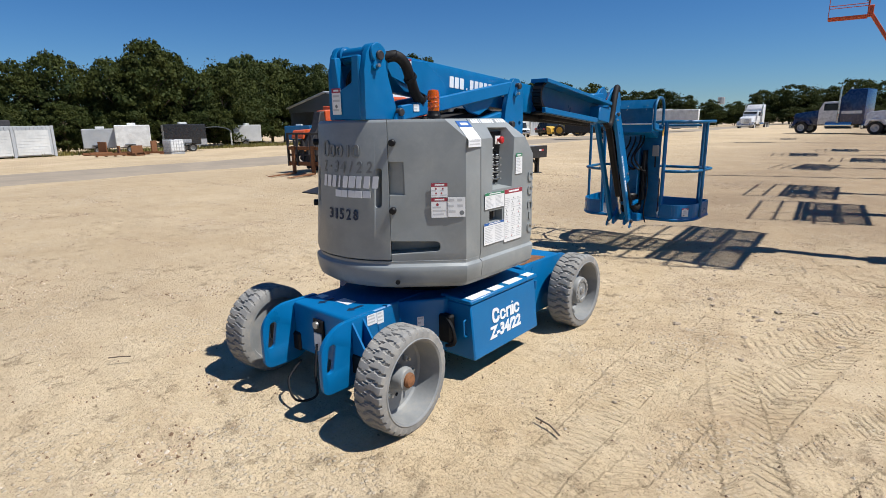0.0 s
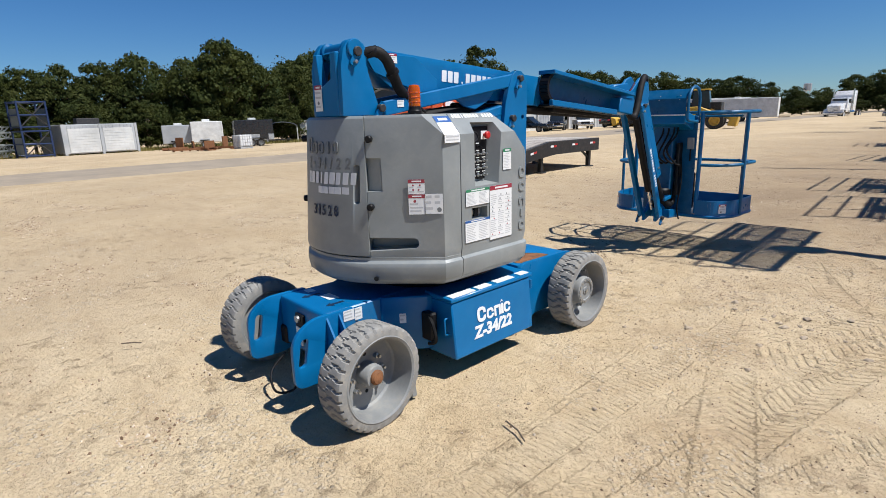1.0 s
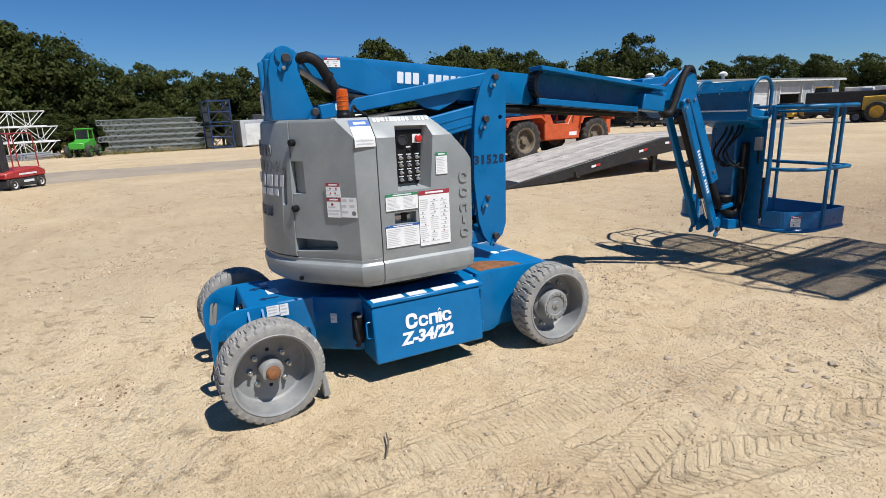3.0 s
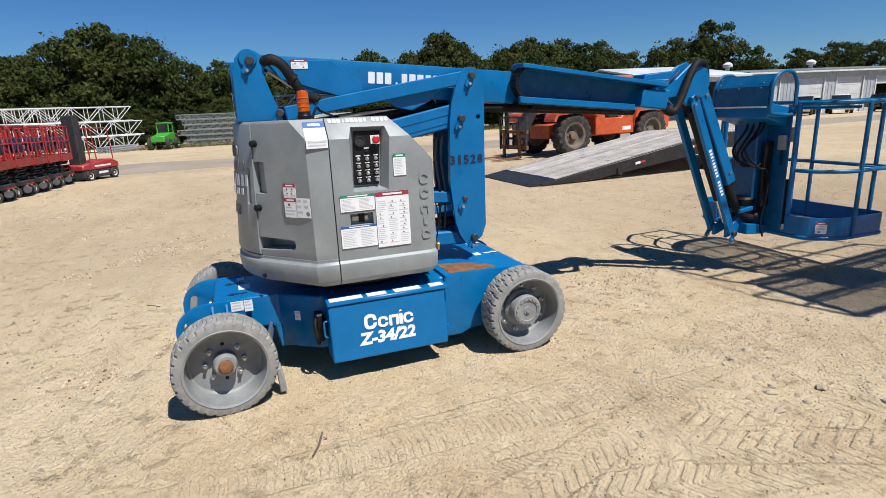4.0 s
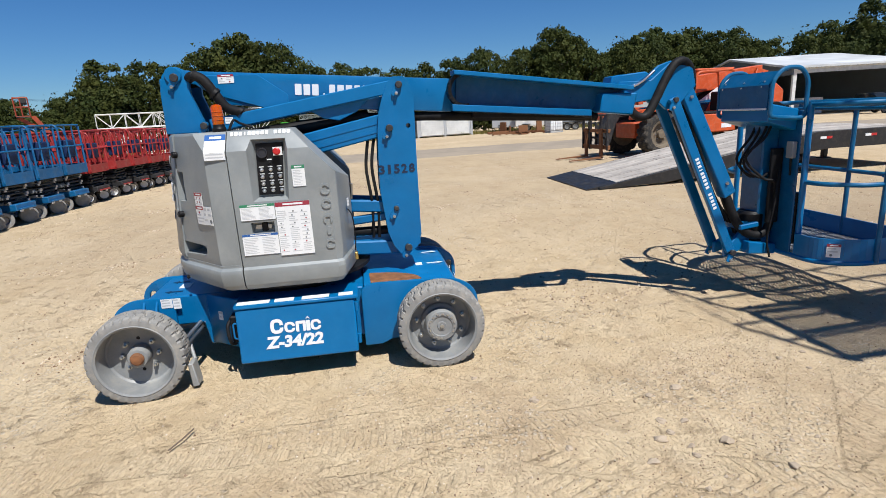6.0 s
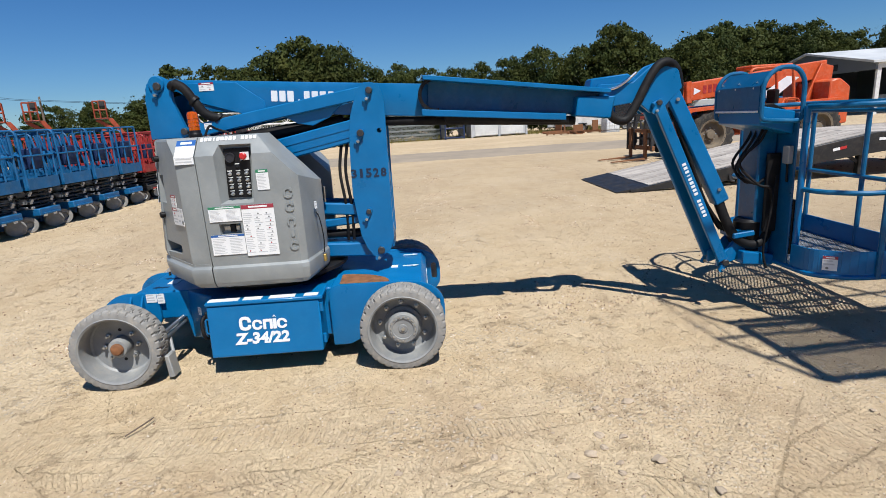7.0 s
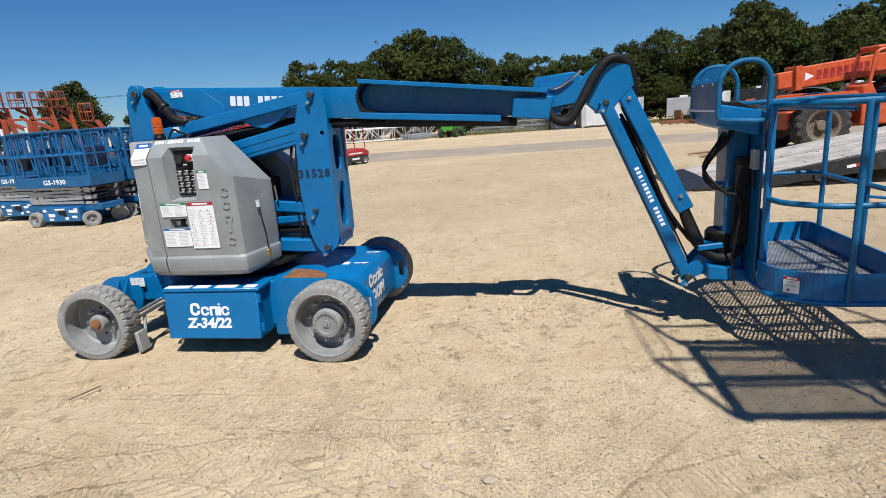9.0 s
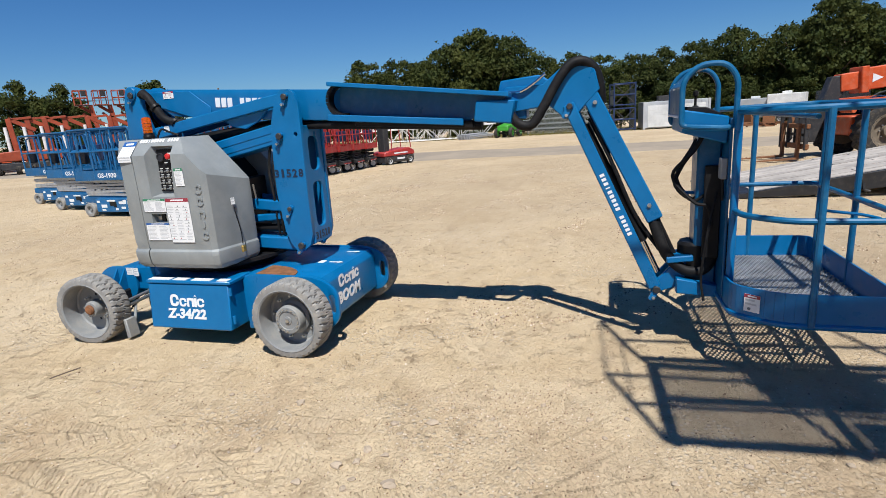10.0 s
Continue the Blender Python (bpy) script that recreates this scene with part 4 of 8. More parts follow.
# embossed shapes down the front edge
for k, (hh, kind) in enumerate([(0.068, "ring"), (0.06, "ring"), (0.058, "arch"), (0.05, "bar"), (0.06, "ring")]):
    z, y = (1.188, 1.098, 1.004, 0.931, 0.849)[k], 0.290
    out = rounded([(-0.028, -hh / 2), (0.028, -hh / 2), (0.028, hh / 2), (-0.028, hh / 2)], 0.026)
    bm = prism(bm_new(), out if kind != "bar" else rounded([(-0.012, -hh / 2), (0.012, -hh / 2), (0.012, hh / 2), (-0.012, hh / 2)], 0.011), "z", 0, 0.007)
    if kind == "ring":
        bm = cut(bm, [prism(bm_new(), rounded([(-0.014, -hh / 2 + 0.014), (0.014, -hh / 2 + 0.014), (0.014, hh / 2 - 0.014), (-0.014, hh / 2 - 0.014)], 0.013), "z", -0.1, 0.1), box(bm_new(), 0.0, 0.05, -0.012, 0.008, -0.1, 0.1)])
    elif kind == "arch":
        bm = cut(bm, [box(bm_new(), -0.014, 0.014, -0.1, hh / 2 - 0.016, -0.1, 0.1)])
    part("embossed_shape", bm, M["grey"], lift, "", facing(side_at(y, z, 0.001), TILT_N))

# control panel
panel = part("control_panel", prism(bm_new(), [(-0.107, 1.17), (-0.092, 1.477), (0.066, 1.477), (0.037, 1.165)], "x", 0.516, 0.530), M["black"], lift, "black switch panel with a red stop button")
part("stop_base", box(bm_new(), 0.530, 0.534, 0.005, 0.058, 1.40, 1.45), M["white"], panel)
part("stop_button", lathe(bm_new(), [(0.010, 0.53), (0.010, 0.555), (0.022, 0.557), (0.022, 0.568), (0.015, 0.573), (0, 0.573)], (0, 0.03, 1.425), "x", 18), M["red_knob"], panel, "red emergency stop button")
part("gauge", lathe(bm_new(), [(0.030, 0.53), (0.030, 0.545), (0.025, 0.545), (0.025, 0.54), (0, 0.54)], (0, -0.06, 1.42), "x", 20), M["ink"], panel)
for r in range(5):
    for c in range(3):
        y, z = -0.075 + c * 0.052, 1.36 - r * 0.042
        if r == 0 and c != 1:
            continue
        part("toggle_switch", lathe(bm_new(), [(0.012, 0.53), (0.011, 0.536), (0.005, 0.538), (0.004, 0.556), (0.006, 0.56), (0, 0.562)], (0, y, z), "x", 10), M["steel"] if r else M["black"], panel)
        part("switch_mark", box(bm_new(), 0.530, 0.5315, y - 0.014, y + 0.014, z + 0.016, z + 0.022), M["white"], panel)
part("bracket", soften(box(bm_new(), 0.562, 0.572, -0.15, -0.05, 0.965, 0.995), 0.003), M["steel"], lift)
part("keypad", soften(box(bm_new(), 0.562, 0.58, -0.11, -0.075, 0.955, 1.005), 0.003), M["black"], lift)

# labels and lettering on the tail
QN = (0.67, -0.743, 0)


def quarter_at(f, z, off=0.004):
    """A place on the flat rear quarter, f from the door (0) to the corner (1)."""
    k = 1 - 0.83 * (1 - np.interp(z, [0.80, 1.25, 1.54], [1.0, 0.955, 0.925]))
    a, b = Vector((0.275, -0.67)) * k, Vector((0.60, -0.377))
    p = a + (b - a) * f
    return Vector((p.x, p.y, z)) + Vector(QN) * off


label(0.092, 0.080, quarter_at(0.65, 1.166), QN, "red", 0.02, rows=4, cols=2, pictograms=True, seed=8, text="white danger label with a red heading")
label(0.092, 0.112, quarter_at(0.65, 1.067), QN, "red", 0.02, rows=4, cols=1, pictograms=True, seed=9, text="white danger label with a red heading")
label(0.098, 0.112, quarter_at(0.875, 1.070), QN, None, 0, rows=3, cols=2, pictograms=True, seed=10, text="white pictogram label")


def door_at(x, z, off=0.006):
    k = np.interp(z, [0.80, 1.25, 1.54], [1.0, 0.955, 0.925]) * 1.012
    y = np.interp(x / k, [-0.385, -0.26, -0.13, 0.0, 0.12, 0.20, 0.275], [-0.67, -0.745, -0.775, -0.778, -0.752, -0.715, -0.67]) * k
    return Vector((x, y - off, z))


def door_normal(x):
    return (x * 1.15, -0.72, 0.05)


for k, w in enumerate((0.034, 0.042, 0.038, 0.014, 0.036, 0.048, 0.034, 0.040, 0.036)):
    x = -0.165 + k * 0.046
    part("lettering_block", prism(bm_new(), rounded([(-w / 2 - 0.004, -0.034), (w / 2 - 0.004, -0.034), (w / 2 + 0.004, 0.034), (-w / 2 + 0.004, 0.034)], 0.006), "z", 0, 0.002), M["white_paint"], lift, "", facing(door_at(x, 1.213), door_normal(x)))
for k in range(5):
    x = -0.035 + k * 0.048
    part("lettering_bar", prism(bm_new(), [(-0.026, -0.020), (0.026, -0.020), (0.026, 0.020), (-0.026, 0.020)], "z", 0, 0.002), M["white_paint"], lift, "", facing(door_at(x, 1.145, 0.007), door_normal(x)))
for k, (w, hh) in enumerate(((0.07, 0.095), (0.056, 0.07), (0.056, 0.07), (0.02, 0.07), (0.056, 0.07))):
    x = -0.16 + k * 0.064 - (0.012 if k > 3 else 0)
    bm = prism(bm_new(), rounded([(-w / 2, -hh / 2), (w / 2, -hh / 2), (w / 2, hh / 2), (-w / 2, hh / 2)], w * 0.45), "z", 0, 0.006)
    if w > 0.03:
        bm = cut(bm, [prism(bm_new(), rounded([(-w / 2 + 0.014, -hh / 2 + 0.014), (w / 2 - 0.014, -hh / 2 + 0.014), (w / 2 - 0.014, hh / 2 - 0.014), (-w / 2 + 0.014, hh / 2 - 0.014)], w * 0.2), "z", -0.1, 0.1)])
    part("embossed_shape", bm, M["relief"], lift, "", facing(door_at(x, 1.385 + (hh - 0.07) / 2, 0.002), door_normal(x)))
for k, c in enumerate("Z-34/22"):
    x = -0.17 + k * 0.056
    lettering(c, 0.042 if c not in "-/" else 0.026, 0.066 if c != "-" else 0.014, facing(door_at(x, 1.297, 0.004), door_normal(x)), M["relief"], lift, shear=0.15, bold=0.02)
for k, c in enumerate("31528"):
    x = -0.105 + k * 0.049
    lettering(c, 0.036 if c != "1" else 0.018, 0.064, facing(door_at(x, 1.026, 0.005), door_normal(x)), M["navy"], lift, bold=0.02)


def logo(m, w, h, material, parent):
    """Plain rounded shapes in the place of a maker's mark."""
    for k, (x, ww, hh, kind) in enumerate([(-0.38, 0.25, 1.0, "ring"), (-0.13, 0.21, 0.72, "ring"), (0.09, 0.2, 0.72, "arch"), (0.235, 0.075, 0.72, "bar"), (0.385, 0.21, 0.72, "ring")]):
        a, b = ww * w / 2, hh * h / 2
        base = -h / 2 + b
        bm = prism(bm_new(), rounded([(-a, -b), (a, -b), (a, b), (-a, b)], min(a, b) * 0.95 if kind == "ring" else a * 0.3), "z", 0, 0.002)
        if kind == "ring":
            bm = cut(bm, [prism(bm_new(), rounded([(-a * 0.45, -b * 0.55), (a * 0.45, -b * 0.55), (a * 0.45, b * 0.55), (-a * 0.45, b * 0.55)], a * 0.42), "z", -0.1, 0.1), box(bm_new(), 0, a * 1.5, -b * 0.22, b * 0.12, -0.1, 0.1)])
        elif kind == "arch":
            bm = cut(bm, [box(bm_new(), -a * 0.4, a * 0.4, -b * 2, b * 0.45, -0.1, 0.1)])
        part("logo_shape", bm, material, parent, "", m @ Matrix.Translation((x * w, base, 0)))
    part("logo_shape", prism(bm_new(), [(0.19 * w, h * 0.3), (0.235 * w, h * 0.5), (0.28 * w, h * 0.3), (0.235 * w, h * 0.38)], "z", 0, 0.002), material, parent, "", m)


for s in (1, -1):
    logo(facing((0.6165 * s, 0.02 * s, 0.345), (s, 0, 0.1)), 0.315, 0.095, M["white_paint"], lift)
    lettering("Z-34/22", 0.362, 0.080, facing((0.6265 * s, 0.0, 0.243), (s, 0, 0.1)), M["white_paint"], lift, shear=0.12, bold=0.045, label="white model number")
logo(facing((0.065, 1.112, 0.405), (0, 1, 0)), 0.35, 0.10, M["white_paint"], lift)
lettering("BOOM", 0.395, 0.10, facing((0.078, 1.1125, 0.275), (0, 1, 0)), M["white_paint"], lift, shear=0.12, bold=0.045)
label(0.072, 0.062, (0.2865, -0.845, 0.464), (1, 0, 0), None, 0, rows=3, seed=12)
label(0.050, 0.072, (0.2865, -0.780, 0.458), (1, 0, 0), None, 0, rows=3, seed=13)
label(0.04, 0.06, (0.340, -0.50, 0.36), (0.79, -0.61, 0), None, 0, rows=2, seed=15)
label(0.05, 0.05, (0.434, -0.12, 0.30), (1, 0, 0), None, 0, rows=2, seed=14)
# ---- tail mast, arms, boom and jib of the lift ----
def beam(bm, a, b, h, x0, x1, ha=None):
    """A straight box bar between two (y, z) points, h deep, from x0 to x1."""
    A, Bq = Vector(a), Vector(b)
    d = (Bq - A).normalized()
    nrm = Vector((-d.y, d.x))
    ha = h if ha is None else ha
    return prism(bm, [tuple(A + nrm * ha / 2), tuple(A - nrm * ha / 2), tuple(Bq - nrm * h / 2), tuple(Bq + nrm * h / 2)], "x", x0, x1)


def pin(y, z, x0, x1, r=0.028, parent=None, material="dark_steel"):
    r = r * 0.8
    s = 1 if x1 > x0 else -1
    bm = lathe(bm_new(), [(r, x0), (r, x1 - 0.004 * s), (r - 0.004, x1), (0, x1)], (0, y, z), "x", 20)
    p = part("pivot_pin", bm, M[material], parent or lift)
    part("pin_keeper", prism(bm_new(), rounded([(-0.055, -0.018), (0.055, -0.018), (0.055, 0.018), (-0.055, 0.018)], 0.016), "x", min(x0, x1) + (x1 - x0) * 0.0, min(x0, x1) + abs(x1 - x0) * 0.55, pose(0, y - 0.012, z - 0.025, 60)), M["blue"], p)
    part("keeper_bolt", lathe(bm_new(), [(0.011, x0), (0.011, x1 + 0.004 * s), (0, x1 + 0.006 * s)], (0, y - 0.02, z - 0.055), "x", 6), M["steel"], p)
    return p


# tail mast
cheek = [(-0.70, 1.556), (-0.695, 1.82), (-0.672, 1.915), (-0.635, 1.958), (-0.58, 1.968), (-0.535, 1.945), (-0.512, 1.90), (-0.515, 1.80), (-0.455, 1.62), (-0.445, 1.556)]
for s in (1, -1):
    part("mast_cheek", soften(prism(bm_new(), cheek, "x", 0.115 * s, 0.155 * s), 0.008, 2), M["blue"], lift)
bm = prism(bm_new(), [(-0.116, 1.556), (0.116, 1.556), (0.116, 1.90), (0.06, 1.90), (0.05, 1.76), (-0.05, 1.72), (-0.075, 1.90), (-0.116, 1.90)], "y", -0.703, -0.66)
part("mast_face", soften(bm, 0.006), M["blue"], lift, "blue mast face with a cut-out for hoses")
part("mast_barrel", lathe(bm_new(), [(0.048, -0.17), (0.052, -0.165), (0.052, -0.09), (0.04, -0.085), (0.04, 0.085), (0.052, 0.09), (0.052, 0.165), (0.048, 0.17)], (0, -0.60, 1.915), "x", 24), M["blue"], lift)
pin(-0.592, 1.90, 0.155, 0.185, 0.032)
pin(-0.592, 1.90, -0.155, -0.185, 0.032)
label(0.075, 0.145, (-0.075, -0.708, 1.66), (0, -1, 0), "red", 0.025, rows=4, pictograms=True, seed=20, text="white danger label with a red heading")
for k in range(4):
    part("hose", tube(bm_new(), smooth_path([(-0.05 + 0.03 * k, -0.55, 1.62), (-0.05 + 0.03 * k, -0.64, 1.74), (-0.04 + 0.03 * k, -0.60, 1.84), (-0.03 + 0.02 * k, -0.48, 1.86)]), 0.011, 8), M["rubber"], lift)
big = smooth_path([(0.12, -0.53, 1.89), (0.17, -0.47, 1.905), (0.185, -0.41, 1.87), (0.18, -0.36, 1.79), (0.165, -0.30, 1.70), (0.13, -0.20, 1.665), (0.10, -0.05, 1.655)], 8)
part("sleeved_hose", tube(bm_new(), big, 0.031, 14), M["rubber"], lift, "thick black hose in a woven sleeve")
for p in (big[6], big[24], big[38]):
    part("hose_clamp", lathe(bm_new(), [(0.037, -0.01), (0.041, -0.01), (0.041, 0.01), (0.037, 0.01)], (0, 0, 0), "z", 16, closed=True), M["black"], lift, "", Matrix.Translation(p) @ (Vector((0.0, 0.6, -0.6))).to_track_quat("Z", "Y").to_matrix().to_4x4())

# main boom: a tapering box tube falling slightly towards the jib
def top_line(y):
    return 1.947 - 0.075 * (y + 0.55)


bm = prism(bm_new(), [(-0.66, 1.90), (-0.58, top_line(-0.58)), (1.30, top_line(1.30)), (1.30, top_line(1.30) - 0.222), (-0.10, top_line(-0.10) - 0.215), (-0.30, 1.72), (-0.50, 1.86)], "x", -0.085, 0.078)
part("main_boom", soften(bm, 0.008, 2), M["blue"], lift, "blue box-section main boom with white lettering")
bm = prism(bm_new(), [(-0.50, 1.915), (-0.10, top_line(-0.10) - 0.01), (0.08, 1.77), (0.08, 1.70), (-0.08, 1.69), (-0.42, 1.80)], "x", 0.078, 0.088)
part("boom_doubler", soften(bm, 0.003), M["blue"], lift)
bm = prism(bm_new(), [(1.28, top_line(1.28) - 0.02), (2.55, top_line(2.55) - 0.02), (2.55, top_line(2.55) - 0.19), (1.28, top_line(1.28) - 0.20)], "x", -0.07, 0.06)
part("boom_extension", soften(bm, 0.008), M["blue"], lift)
part("wear_pad", soften(box(bm_new(), -0.088, 0.082, 1.26, 1.33, 1.58, 1.60), 0.004), M["black"], lift)
label(0.10, 0.055, (0.0895, -0.30, 1.885), (1, 0, 0), "red", 0.014, rows=3, cols=2, pictograms=True, seed=21, text="white danger label with a red heading")
# the number on the boom is shown as plain white bars
for k, w in enumerate([0.05, 0.05, 0.05, 0.014, 0.045, 0.05, 0.05, 0.045, 0.048, 0.048, 0.05, 0.045]):
    y = 0.15 + k * 0.0555
    hh = 0.072 if k != 3 else 0.016
    part("number_bar", prism(bm_new(), rounded([(-w / 2 * 0.86, -hh / 2), (w / 2 * 0.86, -hh / 2), (w / 2 * 0.86, hh / 2), (-w / 2 * 0.86, hh / 2)], 0.006), "z", 0, 0.002), M["white_paint"], lift, "", facing((0.0785, y, top_line(y) - 0.098 - (0.028 if k == 3 else 0)), (1, 0, 0), (0, 0.075, 1)))

# parallel arms behind the cover
part("upper_arm", soften(beam(bm_new(), (-0.42, 1.592), (0.81, 1.787), 0.085, 0.125, 0.165), 0.006), M["blue"], lift)
part("upper_arm", soften(beam(bm_new(), (-0.42, 1.592), (0.81, 1.787), 0.085, -0.165, -0.125), 0.006), M["blue"], lift)
part("arm_web", soften(prism(bm_new(), [(0.20, 1.66), (0.62, 1.72), (0.52, 1.63), (0.40, 1.58), (0.30, 1.60)], "x", 0.10, 0.124), 0.004), M["blue"], lift)
part("lower_arm", soften(beam(bm_new(), (-0.30, 1.34), (0.72, 1.54), 0.15, -0.115, 0.14), 0.008), M["blue"], lift, "blue box arm with pressed ribs")
for o in (0.02, -0.035):
    part("arm_rib", beam(bm_new(), (-0.30, 1.34 + o), (0.68, 1.532 + o), 0.01, 0.14, 0.144), M["blue"], lift)
part("lift_cylinder", tube(bm_new(), [(0, -0.35, 1.50), (0, 0.60, 1.60)], 0.045, 16), M["black"], lift)
pin(-0.455, 1.597, 0.165, 0.20)
label(0.05, 0.04, (0.167, -0.30, 1.622), (1, 0, 0), None, 0, rows=2, seed=22)

# riser
riser = [(0.648, 1.50), (0.665, 1.62), (0.698, 1.72), (0.738, 1.81), (0.78, 1.845), (0.84, 1.842), (0.877, 1.815), (0.908, 1.73), (0.90, 1.24), (0.898, 0.76), (0.868, 0.675), (0.80, 0.622), (0.745, 0.628), (0.70, 0.69), (0.665, 0.79), (0.632, 1.09), (0.638, 1.31)]
for s in (1, -1):
    holes = [lathe(bm_new(), [(0.016, 0.0), (0.016, 0.4 * s)], (0, 0.858, 1.52), "x", 12)]
    bm = cut(prism(bm_new(), riser, "x", 0.135 * s, 0.172 * s), holes)
    part("riser_plate", soften(bm, 0.006), M["blue"], lift, "blue riser plate with stencilled number" if s == 1 else "")
    pin(0.812, 1.79, 0.172 * s, 0.205 * s)
    pin(0.728, 1.512, 0.172 * s, 0.205 * s, 0.03)
    pin(0.735, 0.963, 0.172 * s, 0.20 * s, 0.022)
    pin(0.80, 0.675, 0.172 * s, 0.205 * s, 0.032)
bm = prism(bm_new(), [(-0.134, 0.68), (0.134, 0.68), (0.134, 1.58), (-0.134, 1.58)], "y", 0.868, 0.893)
holes = [prism(bm_new(), rounded([(-0.07, a), (0.07, a), (0.07, b), (-0.07, b)], 0.06), "y", 0.8, 1.1) for a, b in ((0.80, 1.15), (1.24, 1.50))]
part("riser_back", soften(cut(bm, holes), 0.005), M["blue"], lift, "blue rear plate with two rounded openings")
for k, c in enumerate("31528"):
    lettering(c, 0.040 if c != "1" else 0.02, 0.062, facing((0.174, 0.655 + k * 0.052, 1.235), (1, 0, 0)), M["navy"], lift, bold=0.03)
for k, c in enumerate("31528"):
    lettering(c, 0.036 if c != "1" else 0.018, 0.06, facing((0.095 - k * 0.046, 0.8945, 0.735), (0, 1, 0)), M["navy"], lift, bold=0.03)
part("link_arm", soften(beam(bm_new(), (0.20, 1.015), (0.775, 0.962), 0.085, 0.10, 0.134), 0.01), M["blue"], lift)
part("link_arm", soften(beam(bm_new(), (0.20, 1.015), (0.775, 0.962), 0.085, -0.134, -0.10), 0.01), M["blue"], lift)
part("base_arm", soften(beam(bm_new(), (0.10, 0.70), (0.76, 0.67), 0.10, -0.13, 0.13), 0.01), M["blue"], lift)
part("base_arm", soften(beam(bm_new(), (0.10, 0.86), (0.66, 0.90), 0.06, 0.08, 0.12), 0.01), M["blue"], lift)
part("riser_cylinder", tube(bm_new(), [(0.06, 0.10, 0.80), (0.06, 0.72, 0.79)], 0.032, 14), M["black"], lift)
for y in (0.56, 0.60):
    part("hose", tube(bm_new(), smooth_path([(0.10, y, 0.75), (0.12, y + 0.01, 1.0), (0.11, y - 0.01, 1.25), (0.10, y + 0.02, 1.45)]), 0.011, 8), M["rubber"], lift)
part("stop_lever", tube(bm_new(), [(0.16, 0.43, 1.05), (0.19, 0.44, 1.16)], 0.008, 8), M["steel"], lift)
part("tether_cable", tube(bm_new(), smooth_path([(0.40, 0.405, 1.02), (0.43, 0.43, 0.98), (0.415, 0.44, 0.85), (0.40, 0.43, 0.74)]), 0.004, 6), M["rubber"], lift)
part("padlock", soften(box(bm_new(), 0.385, 0.425, 0.425, 0.445, 0.68, 0.73), 0.005), M["brass"], lift, "small brass padlock")
label(0.03, 0.05, (0.42, 0.412, 1.07), (0.35, 1, 0.05), None, 0, rows=2, seed=23)

# beacon
bc = part("beacon", lathe(bm_new(), [(0.04, 1.552), (0.042, 1.575), (0.036, 1.585), (0.036, 1.60), (0, 1.60)], (0.33, -0.33, 0), "z", 20), M["black"], lift, "amber warning beacon on a black base")
part("lens", lathe(bm_new(), [(0.034, 1.60), (0.034, 1.70), (0.028, 1.715), (0.012, 1.72), (0, 1.72)], (0.33, -0.33, 0), "z", 20), M["amber"], bc, "amber plastic lens")
for z in (1.625, 1.65, 1.675):
    part("lens_ring", lathe(bm_new(), [(0.034, z - 0.004), (0.037, z), (0.034, z + 0.004)], (0.33, -0.33, 0), "z", 20), M["amber"], bc)
part("control_cable", tube(bm_new(), smooth_path([(0.30, -0.28, 1.56), (0.28, -0.25, 1.62), (0.24, -0.22, 1.60), (0.22, -0.15, 1.57)]), 0.008, 8), M["rubber"], lift)

# cable tray on the boom's flank
def tray_top(y):
    return 1.862 - 0.128 * (y - 1.2)


def tray_low(y):
    return 1.620 - 0.09 * (y - 1.16)


bm = prism(bm_new(), [(1.18, tray_top(1.18)), (2.46, tray_top(2.46)), (2.46, tray_top(2.46) - 0.03), (1.18, tray_top(1.18) - 0.03)], "x", 0.07, 0.225)
tray = part("cable_tray", soften(bm, 0.004), M["blue"], lift, "blue channel tray carrying a black cable chain")
part("tray_web", prism(bm_new(), [(1.22, tray_top(1.22) - 0.03), (2.42, tray_top(2.42) - 0.03), (2.16, tray_low(2.16)), (1.20, tray_low(1.20))], "x", 0.085, 0.10), M["shade_blue"], tray)
bm = prism(bm_new(), [(1.16, tray_low(1.16) + 0.022), (2.15, tray_low(2.15) + 0.022), (2.15, tray_low(2.15) - 0.022), (1.16, tray_low(1.16) - 0.022)], "x", 0.19, 0.222)
part("tray_rail", soften(bm, 0.004), M["blue"], tray)
part("tray_floor", prism(bm_new(), [(1.18, tray_low(1.18) - 0.01), (2.14, tray_low(2.14) - 0.01), (2.14, tray_low(2.14) - 0.026), (1.18, tray_low(1.18) - 0.026)], "x", 0.07, 0.19), M["black"], tray)
for k in range(15):
    a = radians(80 + k * 14)
    c, r = Vector((1.26, 1.735)), 0.105
    part("chain_link", box(bm_new(), 0.105, 0.185, -0.012, 0.012, -0.012, 0.012, pose(0, c.x + r * math.cos(a), c.y + r * math.sin(a), math.degrees(a))), M["black"], tray)
for k in range(26):
    y = 1.27 + k * 0.033
    part("chain_link", box(bm_new(), 0.105, 0.185, y, y + 0.026, tray_low(y) - 0.005, tray_low(y) + 0.02), M["black"], tray)
part("belly_hose", tube(bm_new(), [(0.0, 0.30, 1.60), (0.03, 1.0, 1.575), (0.05, 1.6, 1.54), (0.07, 2.25, 1.50)], 0.032, 12), M["rubber"], lift)
part("belly_cover", soften(prism(bm_new(), [(1.32, 1.60), (2.2, 1.535), (2.2, 1.485), (1.32, 1.545)], "x", -0.06, 0.12), 0.008), M["black"], lift)
part("tray_bracket", soften(prism(bm_new(), [(2.24, 1.66), (2.50, 1.65), (2.47, 1.50), (2.22, 1.53)], "x", 0.06, 0.20), 0.008), M["blue"], lift)

